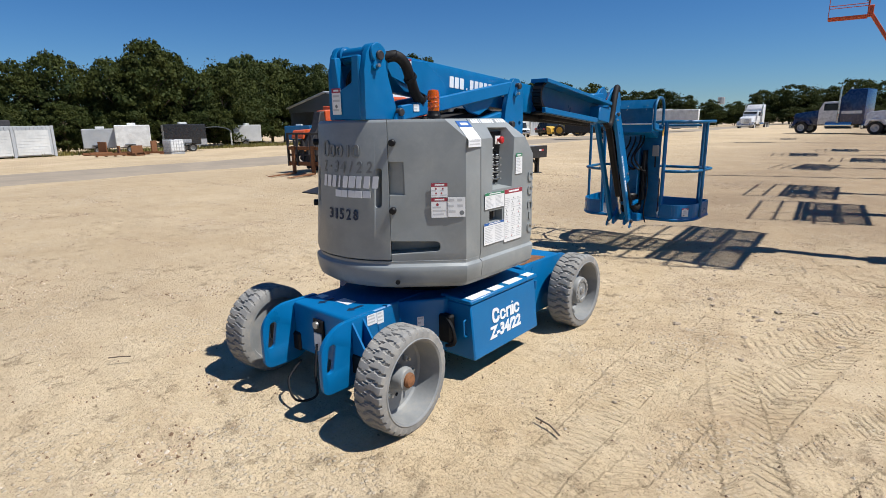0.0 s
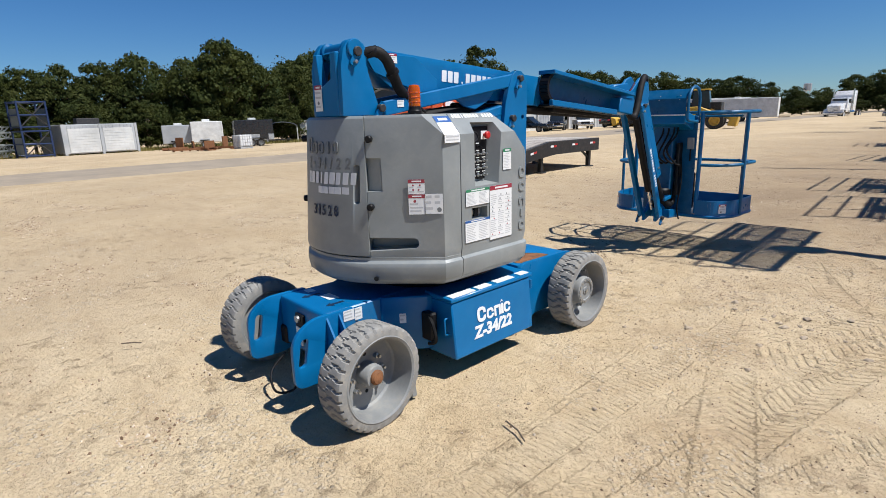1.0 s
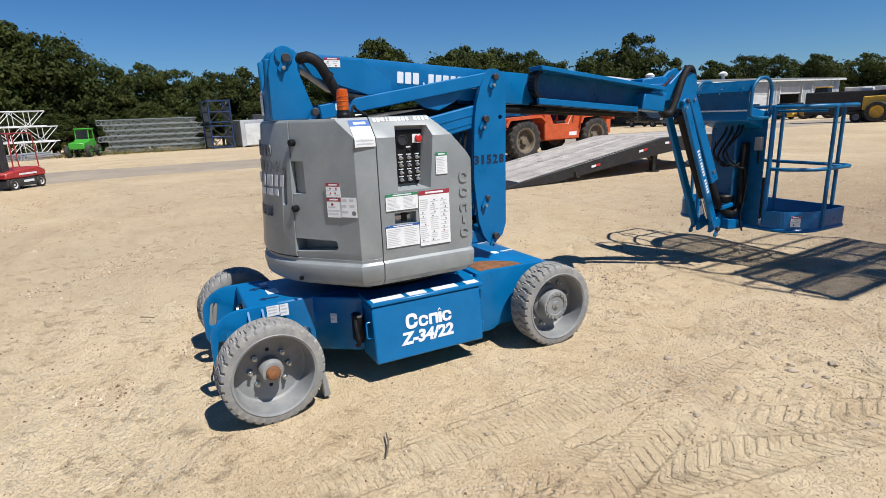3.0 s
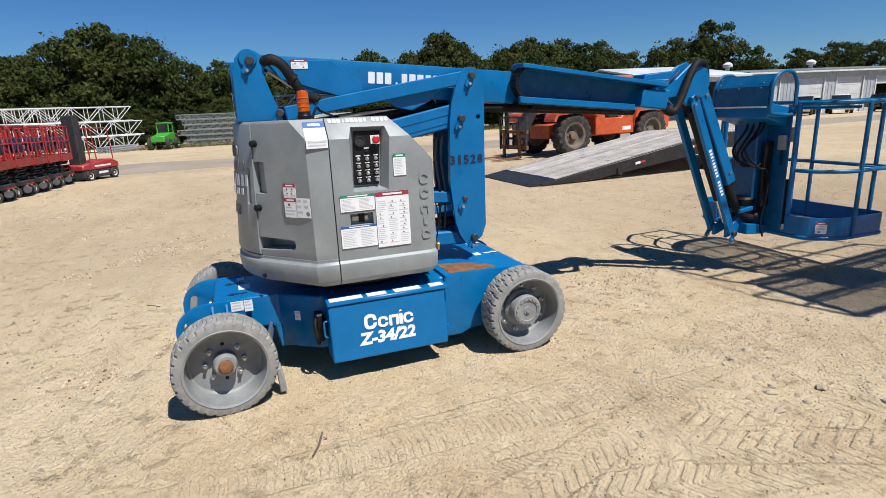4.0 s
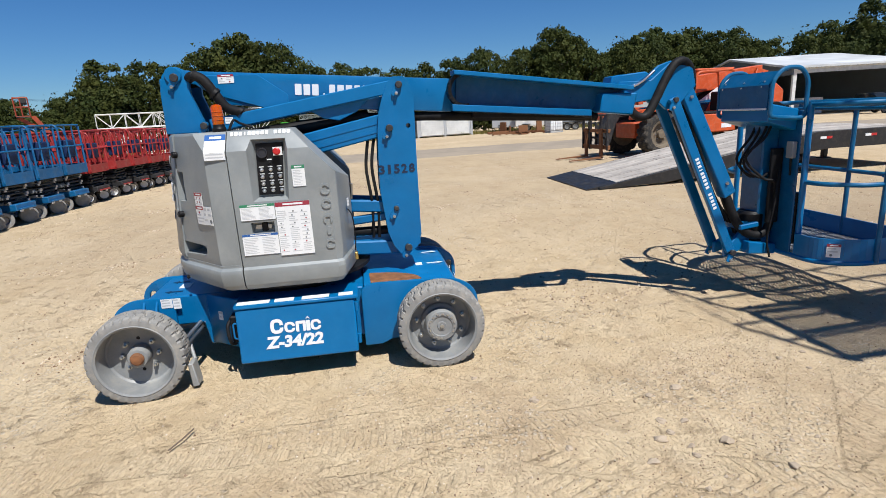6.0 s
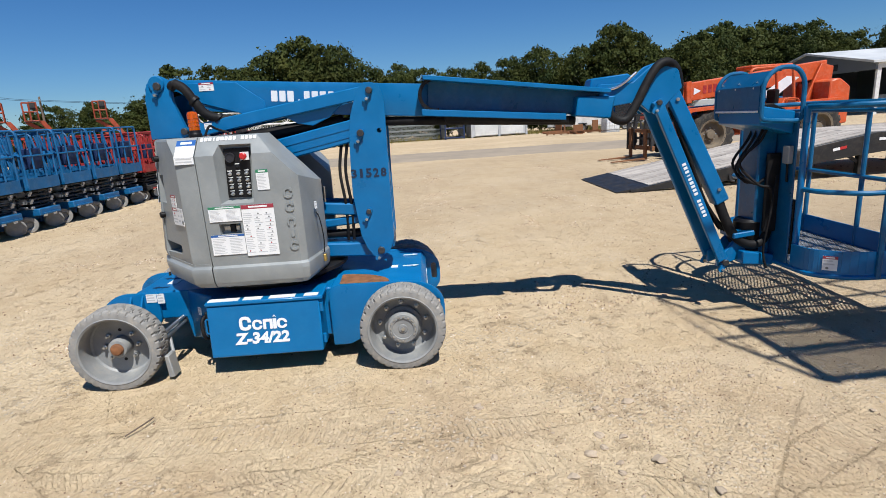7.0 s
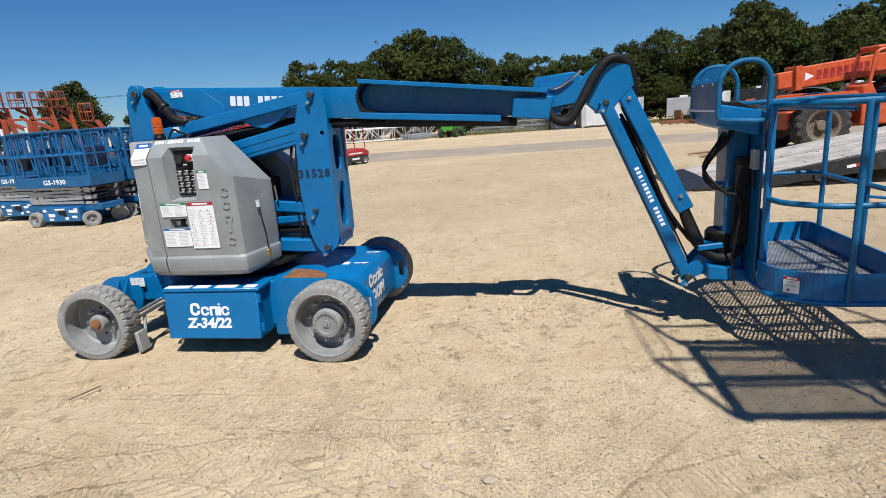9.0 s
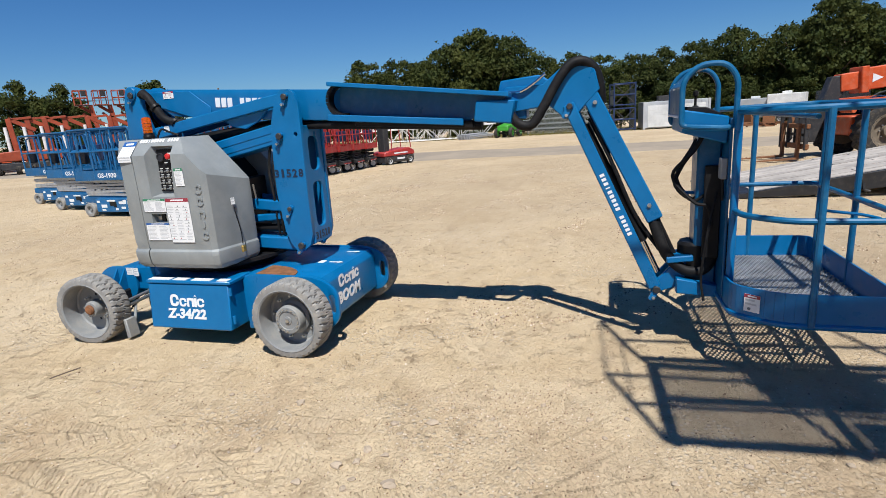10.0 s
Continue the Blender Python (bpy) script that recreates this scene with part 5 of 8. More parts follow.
# boom head and jib
head = [(2.40, 1.70), (2.42, 1.735), (2.66, 1.735), (2.80, 1.845), (2.90, 1.875), (2.99, 1.80), (3.02, 1.68), (2.94, 1.60), (2.87, 1.52), (2.79, 1.52), (2.70, 1.60), (2.45, 1.57)]
for s in (1, -1):
    part("head_plate", soften(prism(bm_new(), head, "x", 0.085 * s, 0.055 * s), 0.005), M["blue"], lift)
    part("jib_link", soften(beam(bm_new(), (2.825, 1.60), (3.375, 0.385), 0.075, 0.088 * s, 0.125 * s), 0.006), M["blue"], lift, "blue jib link with white lettering" if s == 1 else "")
    pin(2.835, 1.585, 0.125 * s, 0.15 * s, 0.024)
    pin(3.385, 0.375, 0.125 * s, 0.15 * s, 0.03)
part("head_cover", soften(prism(bm_new(), [(2.36, 1.705), (2.38, 1.78), (2.64, 1.80), (2.72, 1.745), (2.60, 1.70)], "x", -0.10, 0.05), 0.008), M["blue"], lift)
part("jib_arm", soften(beam(bm_new(), (2.935, 1.69), (3.37, 0.83), 0.105, -0.02, 0.081), 0.008), M["blue"], lift, "blue jib arm")
part("jib_arm", soften(beam(bm_new(), (3.37, 0.83), (3.52, 0.50), 0.06, -0.03, 0.03), 0.008), M["black"], lift)
part("jib_cylinder", tube(bm_new(), [(0.0, 2.92, 1.46), (0.0, 3.30, 0.68)], 0.034, 14), M["black"], lift)
part("jib_cylinder_rod", tube(bm_new(), [(0.0, 3.29, 0.70), (0.0, 3.40, 0.46)], 0.018, 12), M["chrome"], lift)
for y, z in ((2.99, 1.60), (3.33, 0.93)):
    part("arm_bolt", lathe(bm_new(), [(0.014, 0.08), (0.014, 0.092), (0, 0.094)], (0, y, z), "x", 6), M["steel"], lift)
for k, w in enumerate([1, 1, 1, 0.4, 1, 1.1, 1, 1, 1, 0, 1, 1, 1, 1, 1]):
    if w:
        y, z = 3.035 + k * 0.0125, 1.137 - k * 0.0276
        part("lettering_block", prism(bm_new(), [(-0.0095 * w, -0.0145), (0.0095 * w, -0.0145), (0.0095 * w, 0.0145), (-0.0095 * w, 0.0145)], "z", 0, 0.002), M["white_paint"], lift, "", facing((0.1255, y, z), (1, 0, 0), (0, 0.91, 0.41)))
hump = smooth_path([(0.13, 2.43, 1.64), (0.15, 2.47, 1.54), (0.15, 2.53, 1.485), (0.15, 2.60, 1.49), (0.14, 2.67, 1.59), (0.12, 2.75, 1.73), (0.10, 2.83, 1.835), (0.08, 2.91, 1.858), (0.05, 2.985, 1.81), (0.03, 3.02, 1.70), (0.0, 3.03, 1.60)], 7)
part("sleeved_hose", tube(bm_new(), hump, 0.031, 14), M["rubber"], lift, "thick black hose in a woven sleeve")
low = smooth_path([(0.03, 3.35, 0.86), (0.06, 3.40, 0.70), (0.08, 3.46, 0.58), (0.10, 3.56, 0.50), (0.10, 3.66, 0.51), (0.09, 3.71, 0.60), (0.06, 3.72, 0.80)], 7)
part("sleeved_hose", tube(bm_new(), low, 0.036, 14), M["rubber"], lift, "thick black hose in a woven sleeve")
for off, z0 in ((0.035, 1.55), (-0.04, 1.5), (0.0, 1.6)):
    part("hose", tube(bm_new(), smooth_path([(off, 2.95, z0), (off + 0.02, 3.10, 1.2), (off, 3.25, 0.85), (off, 3.42, 0.6)]), 0.012, 8), M["rubber"], lift)
part("small_hose", tube(bm_new(), smooth_path([(0.08, 2.44, 1.70), (0.10, 2.52, 1.70), (0.10, 2.60, 1.74), (0.09, 2.68, 1.80)]), 0.010, 8), M["chrome"], lift)

# jib foot, rotator and mounting column
foot = [(3.35, 0.33), (3.42, 0.35), (3.66, 0.44), (3.66, 0.56), (3.52, 0.58), (3.40, 0.44), (3.35, 0.42)]
for s in (1, -1):
    part("jib_foot", soften(prism(bm_new(), foot, "x", 0.05 * s, 0.085 * s), 0.005), M["blue"], lift)
part("rotator", lathe(bm_new(), [(0.0, 0.40), (0.10, 0.40), (0.105, 0.42), (0.105, 0.66), (0.09, 0.68), (0.0, 0.68)], (0.0, 3.62, 0), "z", 24), M["black"], lift)
part("mount_column", soften(box(bm_new(), -0.12, 0.10, 3.60, 3.735, 0.36, 1.42), 0.01), M["shade_blue"], lift)
part("mount_plate", soften(box(bm_new(), -0.27, 0.30, 3.738, 3.752, 0.36, 1.46), 0.004), M["shade_blue"], lift)
part("mount_foot", soften(prism(bm_new(), [(3.50, 0.36), (3.74, 0.34), (3.74, 0.42), (3.50, 0.46)], "x", -0.16, 0.16), 0.006), M["blue"], lift)
for x in (0.13, -0.16):
    part("cover_strip", soften(box(bm_new(), x, x + 0.03, 3.64, 3.735, 0.60, 1.18), 0.005), M["black"], lift)
part("rotator_arm", soften(box(bm_new(), -0.07, 0.13, -0.08, 0.08, -0.02, 0.02, pose(0, 3.52, 0.58, 6)), 0.006), M["blue"], lift)
part("horn_bracket", soften(box(bm_new(), -0.02, 0.02, 3.53, 3.62, 0.985, 1.005), 0.004), M["blue"], lift)
part("outlet_box", soften(box(bm_new(), 0.215, 0.285, 3.70, 3.737, 1.11, 1.235), 0.006), M["rim"], lift, "grey outlet box")
part("outlet_conduit", tube(bm_new(), [(0.25, 3.72, 1.11), (0.25, 3.725, 0.98)], 0.008, 8), M["rubber"], lift)
for k, (x, sag) in enumerate(((0.02, 0.10), (0.08, 0.15), (-0.04, 0.06), (0.12, 0.2))):
    part("hose", tube(bm_new(), smooth_path([(x, 3.66, 1.44), (x + 0.03, 3.58, 1.28), (x - 0.02, 3.52 - sag * 0.3, 1.06 + 0.02 * k), (x + 0.03, 3.58, 0.96), (x + 0.05, 3.66, 1.02 - 0.03 * k), (x + 0.04, 3.69, 0.80)]), 0.010, 8), M["rubber"], lift)
part("loose_cable", tube(bm_new(), smooth_path([(0.16, 3.71, 1.02), (0.20, 3.66, 0.75), (0.18, 3.64, 0.48), (0.20, 3.66, 0.33)]), 0.008, 8), M["rubber"], lift)
part("control_cabinet", soften(box(bm_new(), 0.12, 0.30, 3.752, 3.80, 0.45, 0.85), 0.008), M["black"], lift)

# control box with its hood and guard loops
hood = [(3.468, 1.475), (3.468, 1.652), (3.562, 1.748), (3.61, 1.750), (3.61, 1.742), (3.566, 1.740), (3.478, 1.648), (3.478, 1.475)]
part("control_hood", prism(bm_new(), hood, "x", -0.272, 0.272), M["shade_blue"], lift, "satin blue folded sheet hood over the platform controls")
for x in (-0.24, -0.02, 0.20):
    for y, z in ((3.466, 1.64), (3.49, 1.678)):
        part("hood_rivet", lathe(bm_new(), [(0.006, 0), (0.006, 0.003), (0, 0.004)], (0, 0, 0), "z", 8), M["galv"], lift, "", facing((x, y, z), (0, -1, 0.02 if z < 1.65 else 0.95)))
part("control_console", soften(prism(bm_new(), [(3.51, 1.50), (3.73, 1.46), (3.73, 1.475), (3.62, 1.53), (3.52, 1.535)], "x", -0.22, 0.20), 0.006), M["black"], lift)
part("joystick", lathe(bm_new(), [(0.022, 0), (0.020, 0.012), (0.008, 0.02), (0.007, 0.07), (0.016, 0.08), (0.016, 0.105), (0, 0.112)], (-0.08, 3.60, 1.52), "z", 12), M["black"], lift)
part("control_box", soften(prism(bm_new(), [(3.492, 1.52), (3.74, 1.47), (3.732, 1.315), (3.485, 1.388)], "x", -0.27, 0.265), 0.008), M["blue"], lift)
part("hood_lip", soften(box(bm_new(), -0.272, 0.272, 3.458, 3.467, 1.475, 1.49), 0.003), M["white_paint"], lift)
for x in (0.292, -0.292):
    loop = rounded([(3.478, 1.43), (3.478, 1.68), (3.56, 1.765), (3.70, 1.765), (3.765, 1.68), (3.765, 1.42), (3.72, 1.405), (3.53, 1.42)], [0.05, 0.07, 0.07, 0.07, 0.07, 0.03, 0.03, 0.05], 5)
    part("guard_loop", tube(bm_new(), [(x, y, z) for y, z in loop], 0.016, 10, closed=True), M["blue_worn"], lift, "bent blue guard tube, scratched to bare metal")

# platform: mesh floor, toe boards, posts and rails
ring = rounded([(0.34, 3.745), (0.52, 3.755), (0.675, 3.95), (0.685, 4.50), (-0.735, 4.50), (-0.725, 3.95), (-0.57, 3.755), (-0.40, 3.745)], [0, 0.08, 0.14, 0.07, 0.07, 0.14, 0.08, 0], 5)
part("floor_rim", tube(bm_new(), [(x, y, 0.368) for x, y in ring], 0.019, 10, closed=True), M["blue"], lift)
bm = bm_new()
for (xa, ya), (xb, yb) in zip(ring, ring[1:]):
    d = Vector((xb - xa, yb - ya)).normalized()
    nx, ny = -d.y * 0.006, d.x * 0.006
    v = [bm.verts.new((x, y, z)) for x, y, z in ((xa - nx, ya - ny, 0.375), (xb - nx, yb - ny, 0.375), (xb - nx, yb - ny, 0.545), (xa - nx, ya - ny, 0.545), (xa + nx, ya + ny, 0.375), (xb + nx, yb + ny, 0.375), (xb + nx, yb + ny, 0.545), (xa + nx, ya + ny, 0.545))]
    for f in ((0, 1, 2, 3), (7, 6, 5, 4), (3, 2, 6, 7), (0, 4, 5, 1), (0, 3, 7, 4), (1, 5, 6, 2)):
        bm.faces.new([v[i] for i in f])
bmesh.ops.remove_doubles(bm, verts=bm.verts, dist=0.0005)
part("toe_board", bm, M["blue"], lift, "blue sheet toe board round the platform")
bm = bm_new()


def inside(x, y):
    c, n = False, len(ring)
    for i in range(n):
        (xa, ya), (xb, yb) = ring[i], ring[i - 1]
        if (ya > y) != (yb > y) and x < (xb - xa) * (y - ya) / (yb - ya) + xa:
            c = not c
    return c


for slope in (0.5, -0.5):
    for k in range(-24, 56):
        run = []
        for q in range(0, 72):
            x = -0.75 + q * 0.02
            y = 3.74 + k * 0.028 + slope * (x + 0.75) + (0.0 if slope > 0 else 0.014)
            if inside(x, y):
                run.append((x, y))
        if len(run) > 2:
            (xa, ya), (xb, yb) = run[0], run[-1]
            d = Vector((xb - xa, yb - ya, 0)).normalized()
            s = Vector((-d.y, d.x, 0)) * 0.0035
            a, b = Vector((xa, ya, 0.392)), Vector((xb, yb, 0.392))
            lo, hi = Vector((0, 0, -0.004)), Vector((0, 0, 0.004))
            v = [bm.verts.new(p) for p in (a - s + lo, a + s + lo, a + s + hi, a - s + hi, b - s + lo, b + s + lo, b + s + hi, b - s + hi)]
            for f in ((0, 1, 2, 3), (7, 6, 5, 4), (0, 4, 5, 1), (1, 5, 6, 2), (2, 6, 7, 3), (3, 7, 4, 0)):
                bm.faces.new([v[i] for i in f])
part("floor_mesh", bm, M["galv"], lift, "worn expanded-metal floor")
for x in (-0.45, -0.1, 0.25):
    part("floor_bearer", box(bm_new(), x, x + 0.03, 3.76, 4.49, 0.36, 0.386), M["blue"], lift)
for y in (3.98, 4.24):
    part("floor_bearer", box(bm_new(), -0.70, 0.66, y, y + 0.025, 0.36, 0.386), M["blue"], lift)
rail = [(0.335, 3.775), (0.50, 3.79), (0.675, 3.97), (0.69, 4.505), (-0.74, 4.505), (-0.725, 3.97), (-0.55, 3.79), (-0.40, 3.775)]
for z, name in ((1.495, "top_rail"), (0.935, "mid_rail")):
    part(name, tube(bm_new(), bent([(x, y, z) for x, y in rail], 0.09), 0.019 if z > 1 else 0.017, 10), M["blue_worn"], lift, "blue tube rail, paint worn off along the top" if z > 1 else "")
part("gate_bar", tube(bm_new(), [(0.64, 4.06, 1.455), (-0.69, 4.06, 1.455)], 0.013, 10), M["blue_worn"], lift)
for x, y in ((0.69, 4.10), (-0.735, 4.10), (0.55, 4.505), (-0.02, 4.505), (-0.60, 4.505)):
    part("rail_post", tube(bm_new(), [(x, y, 0.37), (x, y, 1.495)], 0.018, 10), M["blue_worn"], lift)
for x in (0.335, -0.40):
    part("mast_post", tube(bm_new(), [(x, 3.772, 0.36), (x, 3.772, 1.50)], 0.022, 12), M["blue"], lift)
part("gate_latch", tube(bm_new(), [(0.62, 4.14, 0.98), (0.60, 4.30, 0.955), (0.66, 4.36, 0.945)], 0.008, 8), M["blue"], lift)
label(0.085, 0.10, (0.598, 3.838, 0.46), (0.78, -0.62, 0), "red", 0.02, rows=3, pictograms=True, seed=30, text="white danger label on the toe board")
label(0.085, 0.10, (-0.648, 3.838, 0.46), (-0.78, -0.62, 0), "red", 0.02, rows=3, pictograms=True, seed=31)
label(0.08, 0.06, (-0.05, 3.735, 1.30), (0, -1, 0), "red", 0.015, rows=3, seed=32)
# ---- flatbed trailer with a sloping tail ----
def deck_z(y):
    return 0.02 + 0.79 * min(max((y - 4.68) / 4.72, 0), 1)


def flatbed():
    tr = thing("flatbed_trailer", "black flatbed trailer with a sloping tail and weathered plank deck", "trailer", pose(-2.44, 2.78, 0))
    for x0 in (-5.78, -8.05):
        bm = prism(bm_new(), [(4.9, 0.012), (6.3, 0.06), (9.0, 0.40), (9.7, 0.47), (11.85, 0.47), (11.85, 0.815), (9.42, 0.815), (4.9, 0.055)], "x", x0, x0 + 0.08)
        part("side_rail", soften(bm, 0.008), M["frame_black"], tr)
    part("tail_plate", prism(bm_new(), [(4.66, 0.0), (5.25, 0.03), (5.25, 0.112), (4.66, 0.025)], "x", -8.0, -5.76), M["frame_black"], tr, "black steel tail plate")
    part("end_beam", soften(box(bm_new(), -7.97, -5.78, 11.72, 11.85, 0.47, 0.80), 0.01), M["frame_black"], tr)
    for y in (6.6, 7.8, 9.0, 10.2, 11.2):
        part("cross_member", box(bm_new(), -7.97, -5.78, y, y + 0.08, deck_z(y) - 0.16, deck_z(y) - 0.05), M["frame_black"], tr)
    w = 2.17 / 12
    for k in range(12):
        x0 = -7.965 + k * w
        for ya, yb in ((5.26, 9.40), (9.405, 11.72)):
            for cut_at in ((ya, ya + (yb - ya) * (0.35 + 0.3 * ((k * 7) % 5) / 5)),):
                mid = cut_at[1]
                for a, b in ((ya, mid - 0.004), (mid + 0.004, yb)):
                    d = 0.004 * (((k * 13 + int(b * 10)) % 5) - 2) / 2
                    bm = prism(bm_new(), [(a, deck_z(a) - 0.03), (b, deck_z(b) - 0.03), (b, deck_z(b) + 0.012 + d), (a, deck_z(a) + 0.012 + d)], "x", x0 + 0.004, x0 + w - 0.004)
                    part("plank", bm, M["plank"], tr)
    for y in (9.25, 11.55):
        for x in (-5.95, -7.9):
            leg = part("support_leg", soften(box(bm_new(), x, x + 0.11, y, y + 0.11, 0.03, 0.55), 0.008), M["frame_black"], tr)
            part("foot", soften(box(bm_new(), x - 0.06, x + 0.17, y - 0.06, y + 0.17, 0.0, 0.03), 0.006), M["frame_black"], leg)
            part("brace", beam(bm_new(), (y + 0.05, 0.25), (y - 0.5, 0.6), 0.05, x + 0.03, x + 0.08), M["frame_black"], leg)
    for y in (7.3, 8.75, 9.6, 10.6, 11.5):
        z = deck_z(y) - (0.14 if y < 9.4 else 0.12)
        m = Matrix.Translation((-5.696, y, z)) @ pose(0, 0, 0, 9.5 if y < 9.4 else 0)
        part("reflector", box(bm_new(), 0, 0.004, -0.13, 0.0, -0.025, 0.025, m), M["white"], tr)
        part("reflector", box(bm_new(), 0, 0.004, 0.0, 0.13, -0.025, 0.025, m), M["red_reflector"], tr)
    part("tie_hook", tube(bm_new(), bent([(-5.69, 6.72, 0.22), (-5.66, 6.72, 0.12), (-5.66, 6.80, 0.10)], 0.03), 0.02, 8), M["frame_black"], tr)


M["plank"] = surface("weathered_oak_planks", (0.42, 0.38, 0.34), 0.85, scale=3, grain=60, var=0.25, jitter=0.5, dust=(0.55, 0.50, 0.43), dusty=0.5, bump=0.4)
flatbed()


# ---- wheels for the other machines ----
def ag_tyre(r, w, lugs=18):
    """A big tyre with slanting bar lugs, axis along x."""
    bm, n = bm_new(), lugs * 6
    prof = [(0.56 * r, -w * 0.42), (0.80 * r, -w * 0.5), (0.93 * r, -w * 0.47), (r, -w * 0.36), (r, -w * 0.12), (r, w * 0.12), (r, w * 0.36), (0.93 * r, w * 0.47), (0.80 * r, w * 0.5), (0.56 * r, w * 0.42)]
    rings = []
    for k in range(n):
        a = 2 * math.pi * k / n
        ring = []
        for q, h in prof:
            if q > 0.9 * r:
                ph = (k / 6 + abs(h) / w * 0.9 + (0.5 if h > 0 else 0)) % 1.0
                q -= 0.07 * r if ph < 0.5 else 0
            ring.append(bm.verts.new((h, q * math.cos(a), q * math.sin(a))))
        rings.append(ring)
    for A, Bq in zip(rings, rings[1:] + rings[:1]):
        for i in range(len(prof) - 1):
            bm.faces.new((A[i], A[i + 1], Bq[i + 1], Bq[i]))
    return to_mesh("tyre", bm, M["tyre_black"])


def plain_tyre(r, w, mat_name="tyre_black"):
    return to_mesh("tyre", lathe(bm_new(), [(0.6 * r, -w / 2), (0.93 * r, -w / 2), (r, -w * 0.36), (r, w * 0.36), (0.93 * r, w / 2), (0.6 * r, w / 2)], n=24, closed=True), M[mat_name])


def plain_rim(r, w, mat_name):
    return to_mesh("rim", lathe(bm_new(), [(0.61 * r, -w / 2), (0.61 * r, w * 0.44), (0.52 * r, w * 0.40), (0.46 * r, w * 0.1), (0.2 * r, w * 0.08), (0.18 * r, w * 0.3), (0, w * 0.32)], n=20), M[mat_name])


# ---- orange telehandler behind the trailer ----
def telehandler():
    # front towards -y; axle line at y = 0 in its own space, x across
    th = thing("telehandler", "orange telescopic handler with forks lowered to the ground", "telehandler", pose(-14.25, 11.68, -0.01, 0, 0, 6))
    T, R = ag_tyre(0.66, 0.42), plain_rim(0.66, 0.42, "dull_rim")
    for x, y, turn in ((1.0, 0, 0), (-1.0, 0, 180), (1.0, 3.25, 0), (-1.0, 3.25, 180)):
        w = part("wheel", R, None, th, "", pose(x, y, 0.66, 0, 0, turn))
        part("tyre", T, None, w, "black bar-lug tyre, dusty")
        for k in range(8):
            a = k * math.pi / 4
            part("lug_nut", NUT, None, w, "", pose(0.06, 0.17 * math.cos(a), 0.17 * math.sin(a)))
    part("chassis", soften(box(bm_new(), -0.5, 0.5, -0.5, 4.2, 0.55, 1.0), 0.03), M["orange"], th)
    for y in (0, 3.25):
        part("axle", tube(bm_new(), [(-0.9, y, 0.66), (0.9, y, 0.66)], 0.12, 14), M["black"], th)
        for s in (1, -1):
            pts = rounded([(-0.85, 1.12), (-0.75, 1.36), (0.62, 1.42), (0.85, 1.22), (0.85, 1.16), (0.6, 1.34), (-0.68, 1.28), (-0.78, 1.08)], 0.06)
            part("fender", prism(bm_new(), [(u + y, v) for u, v in pts], "x", *sorted((0.72 * s, 1.24 * s))), M["orange"], th)
    # operator's cab on the near side
    part("cab_body", soften(prism(bm_new(), [(0.85, 0.62), (2.45, 0.62), (2.45, 1.50), (2.1, 1.50), (1.9, 1.12), (1.25, 1.12), (1.0, 1.6), (0.82, 1.5)], "x", 0.46, 1.15), 0.02), M["orange"], th)
    part("number_bar", box(bm_new(), 1.151, 1.154, 1.95, 2.30, 0.72, 0.84), M["white_paint"], th)
    for x in (0.50, 1.12):
        part("cab_frame", tube(bm_new(), bent([(x, 0.95, 1.45), (x, 1.05, 2.30), (x, 2.3, 2.34), (x, 2.4, 1.45)], 0.15), 0.04, 8), M["orange"], th)
    part("cab_roof", soften(box(bm_new(), 0.48, 1.14, 1.05, 2.30, 2.32, 2.40), 0.03), M["orange"], th)
    part("grab_rail", tube(bm_new(), bent([(1.16, 2.42, 0.8), (1.20, 2.5, 1.45), (1.20, 2.15, 1.5), (1.16, 2.1, 1.15)], 0.08), 0.02, 8), M["orange"], th)
    part("seat_back", soften(box(bm_new(), 0.6, 1.0, 1.95, 2.08, 1.15, 1.75), 0.04), M["black"], th)
    part("seat", soften(box(bm_new(), 0.6, 1.0, 1.5, 1.98, 1.08, 1.2), 0.04), M["black"], th)
    part("engine_hood", soften(prism(bm_new(), [(0.2, 1.0), (3.4, 1.0), (3.4, 1.45), (0.5, 1.40), (0.2, 1.25)], "x", -1.15, -0.42), 0.04), M["truck_blue"], th, "dark blue engine cover")
    part("rear_weight", soften(prism(bm_new(), [(3.7, 0.6), (4.35, 0.7), (4.35, 1.7), (4.0, 1.95), (3.7, 1.9)], "x", -0.9, 0.9), 0.04), M["orange"], th)
    # boom: pivots high at the rear and reaches over the front
    for lo, hi, hh, x, mname in ((-0.15, 4.2, 0.50, 0.24, "orange"), (-0.60, 1.0, 0.40, 0.19, "orange")):
        a, b = Vector((lo, 1.82 + 0.10 * lo)), Vector((hi, 1.82 + 0.10 * hi))
        part("boom_section", soften(beam(bm_new(), a, b, hh, -x - 0.05, x - 0.05), 0.02), M[mname], th)
    part("boom_collar", soften(beam(bm_new(), (-0.22, 1.80), (-0.06, 1.81), 0.60, -0.34, 0.24), 0.015), M["orange"], th)
    for k in range(9):
        y = 0.35 + k * 0.16
        part("letter_block", prism(bm_new(), [(-0.055, -0.11), (0.055, -0.11), (0.055, 0.11), (-0.055, 0.11)], "z", 0, 0.004), M["red_machine"], th, "", facing((0.192, y, 1.83 + 0.10 * y), (1, 0, 0)))
    part("logo_patch", prism(bm_new(), [(-0.12, -0.10), (0.10, 0.0), (-0.12, 0.10)], "z", 0, 0.004), M["white_paint"], th, "", facing((0.192, 0.14, 1.83), (1, 0, 0)))
    part("boom_stripe", prism(bm_new(), [(1.9, 1.5), (2.6, 1.55), (3.3, 2.05), (2.9, 2.10)], "x", 0.20, 0.206), M["white_paint"], th)
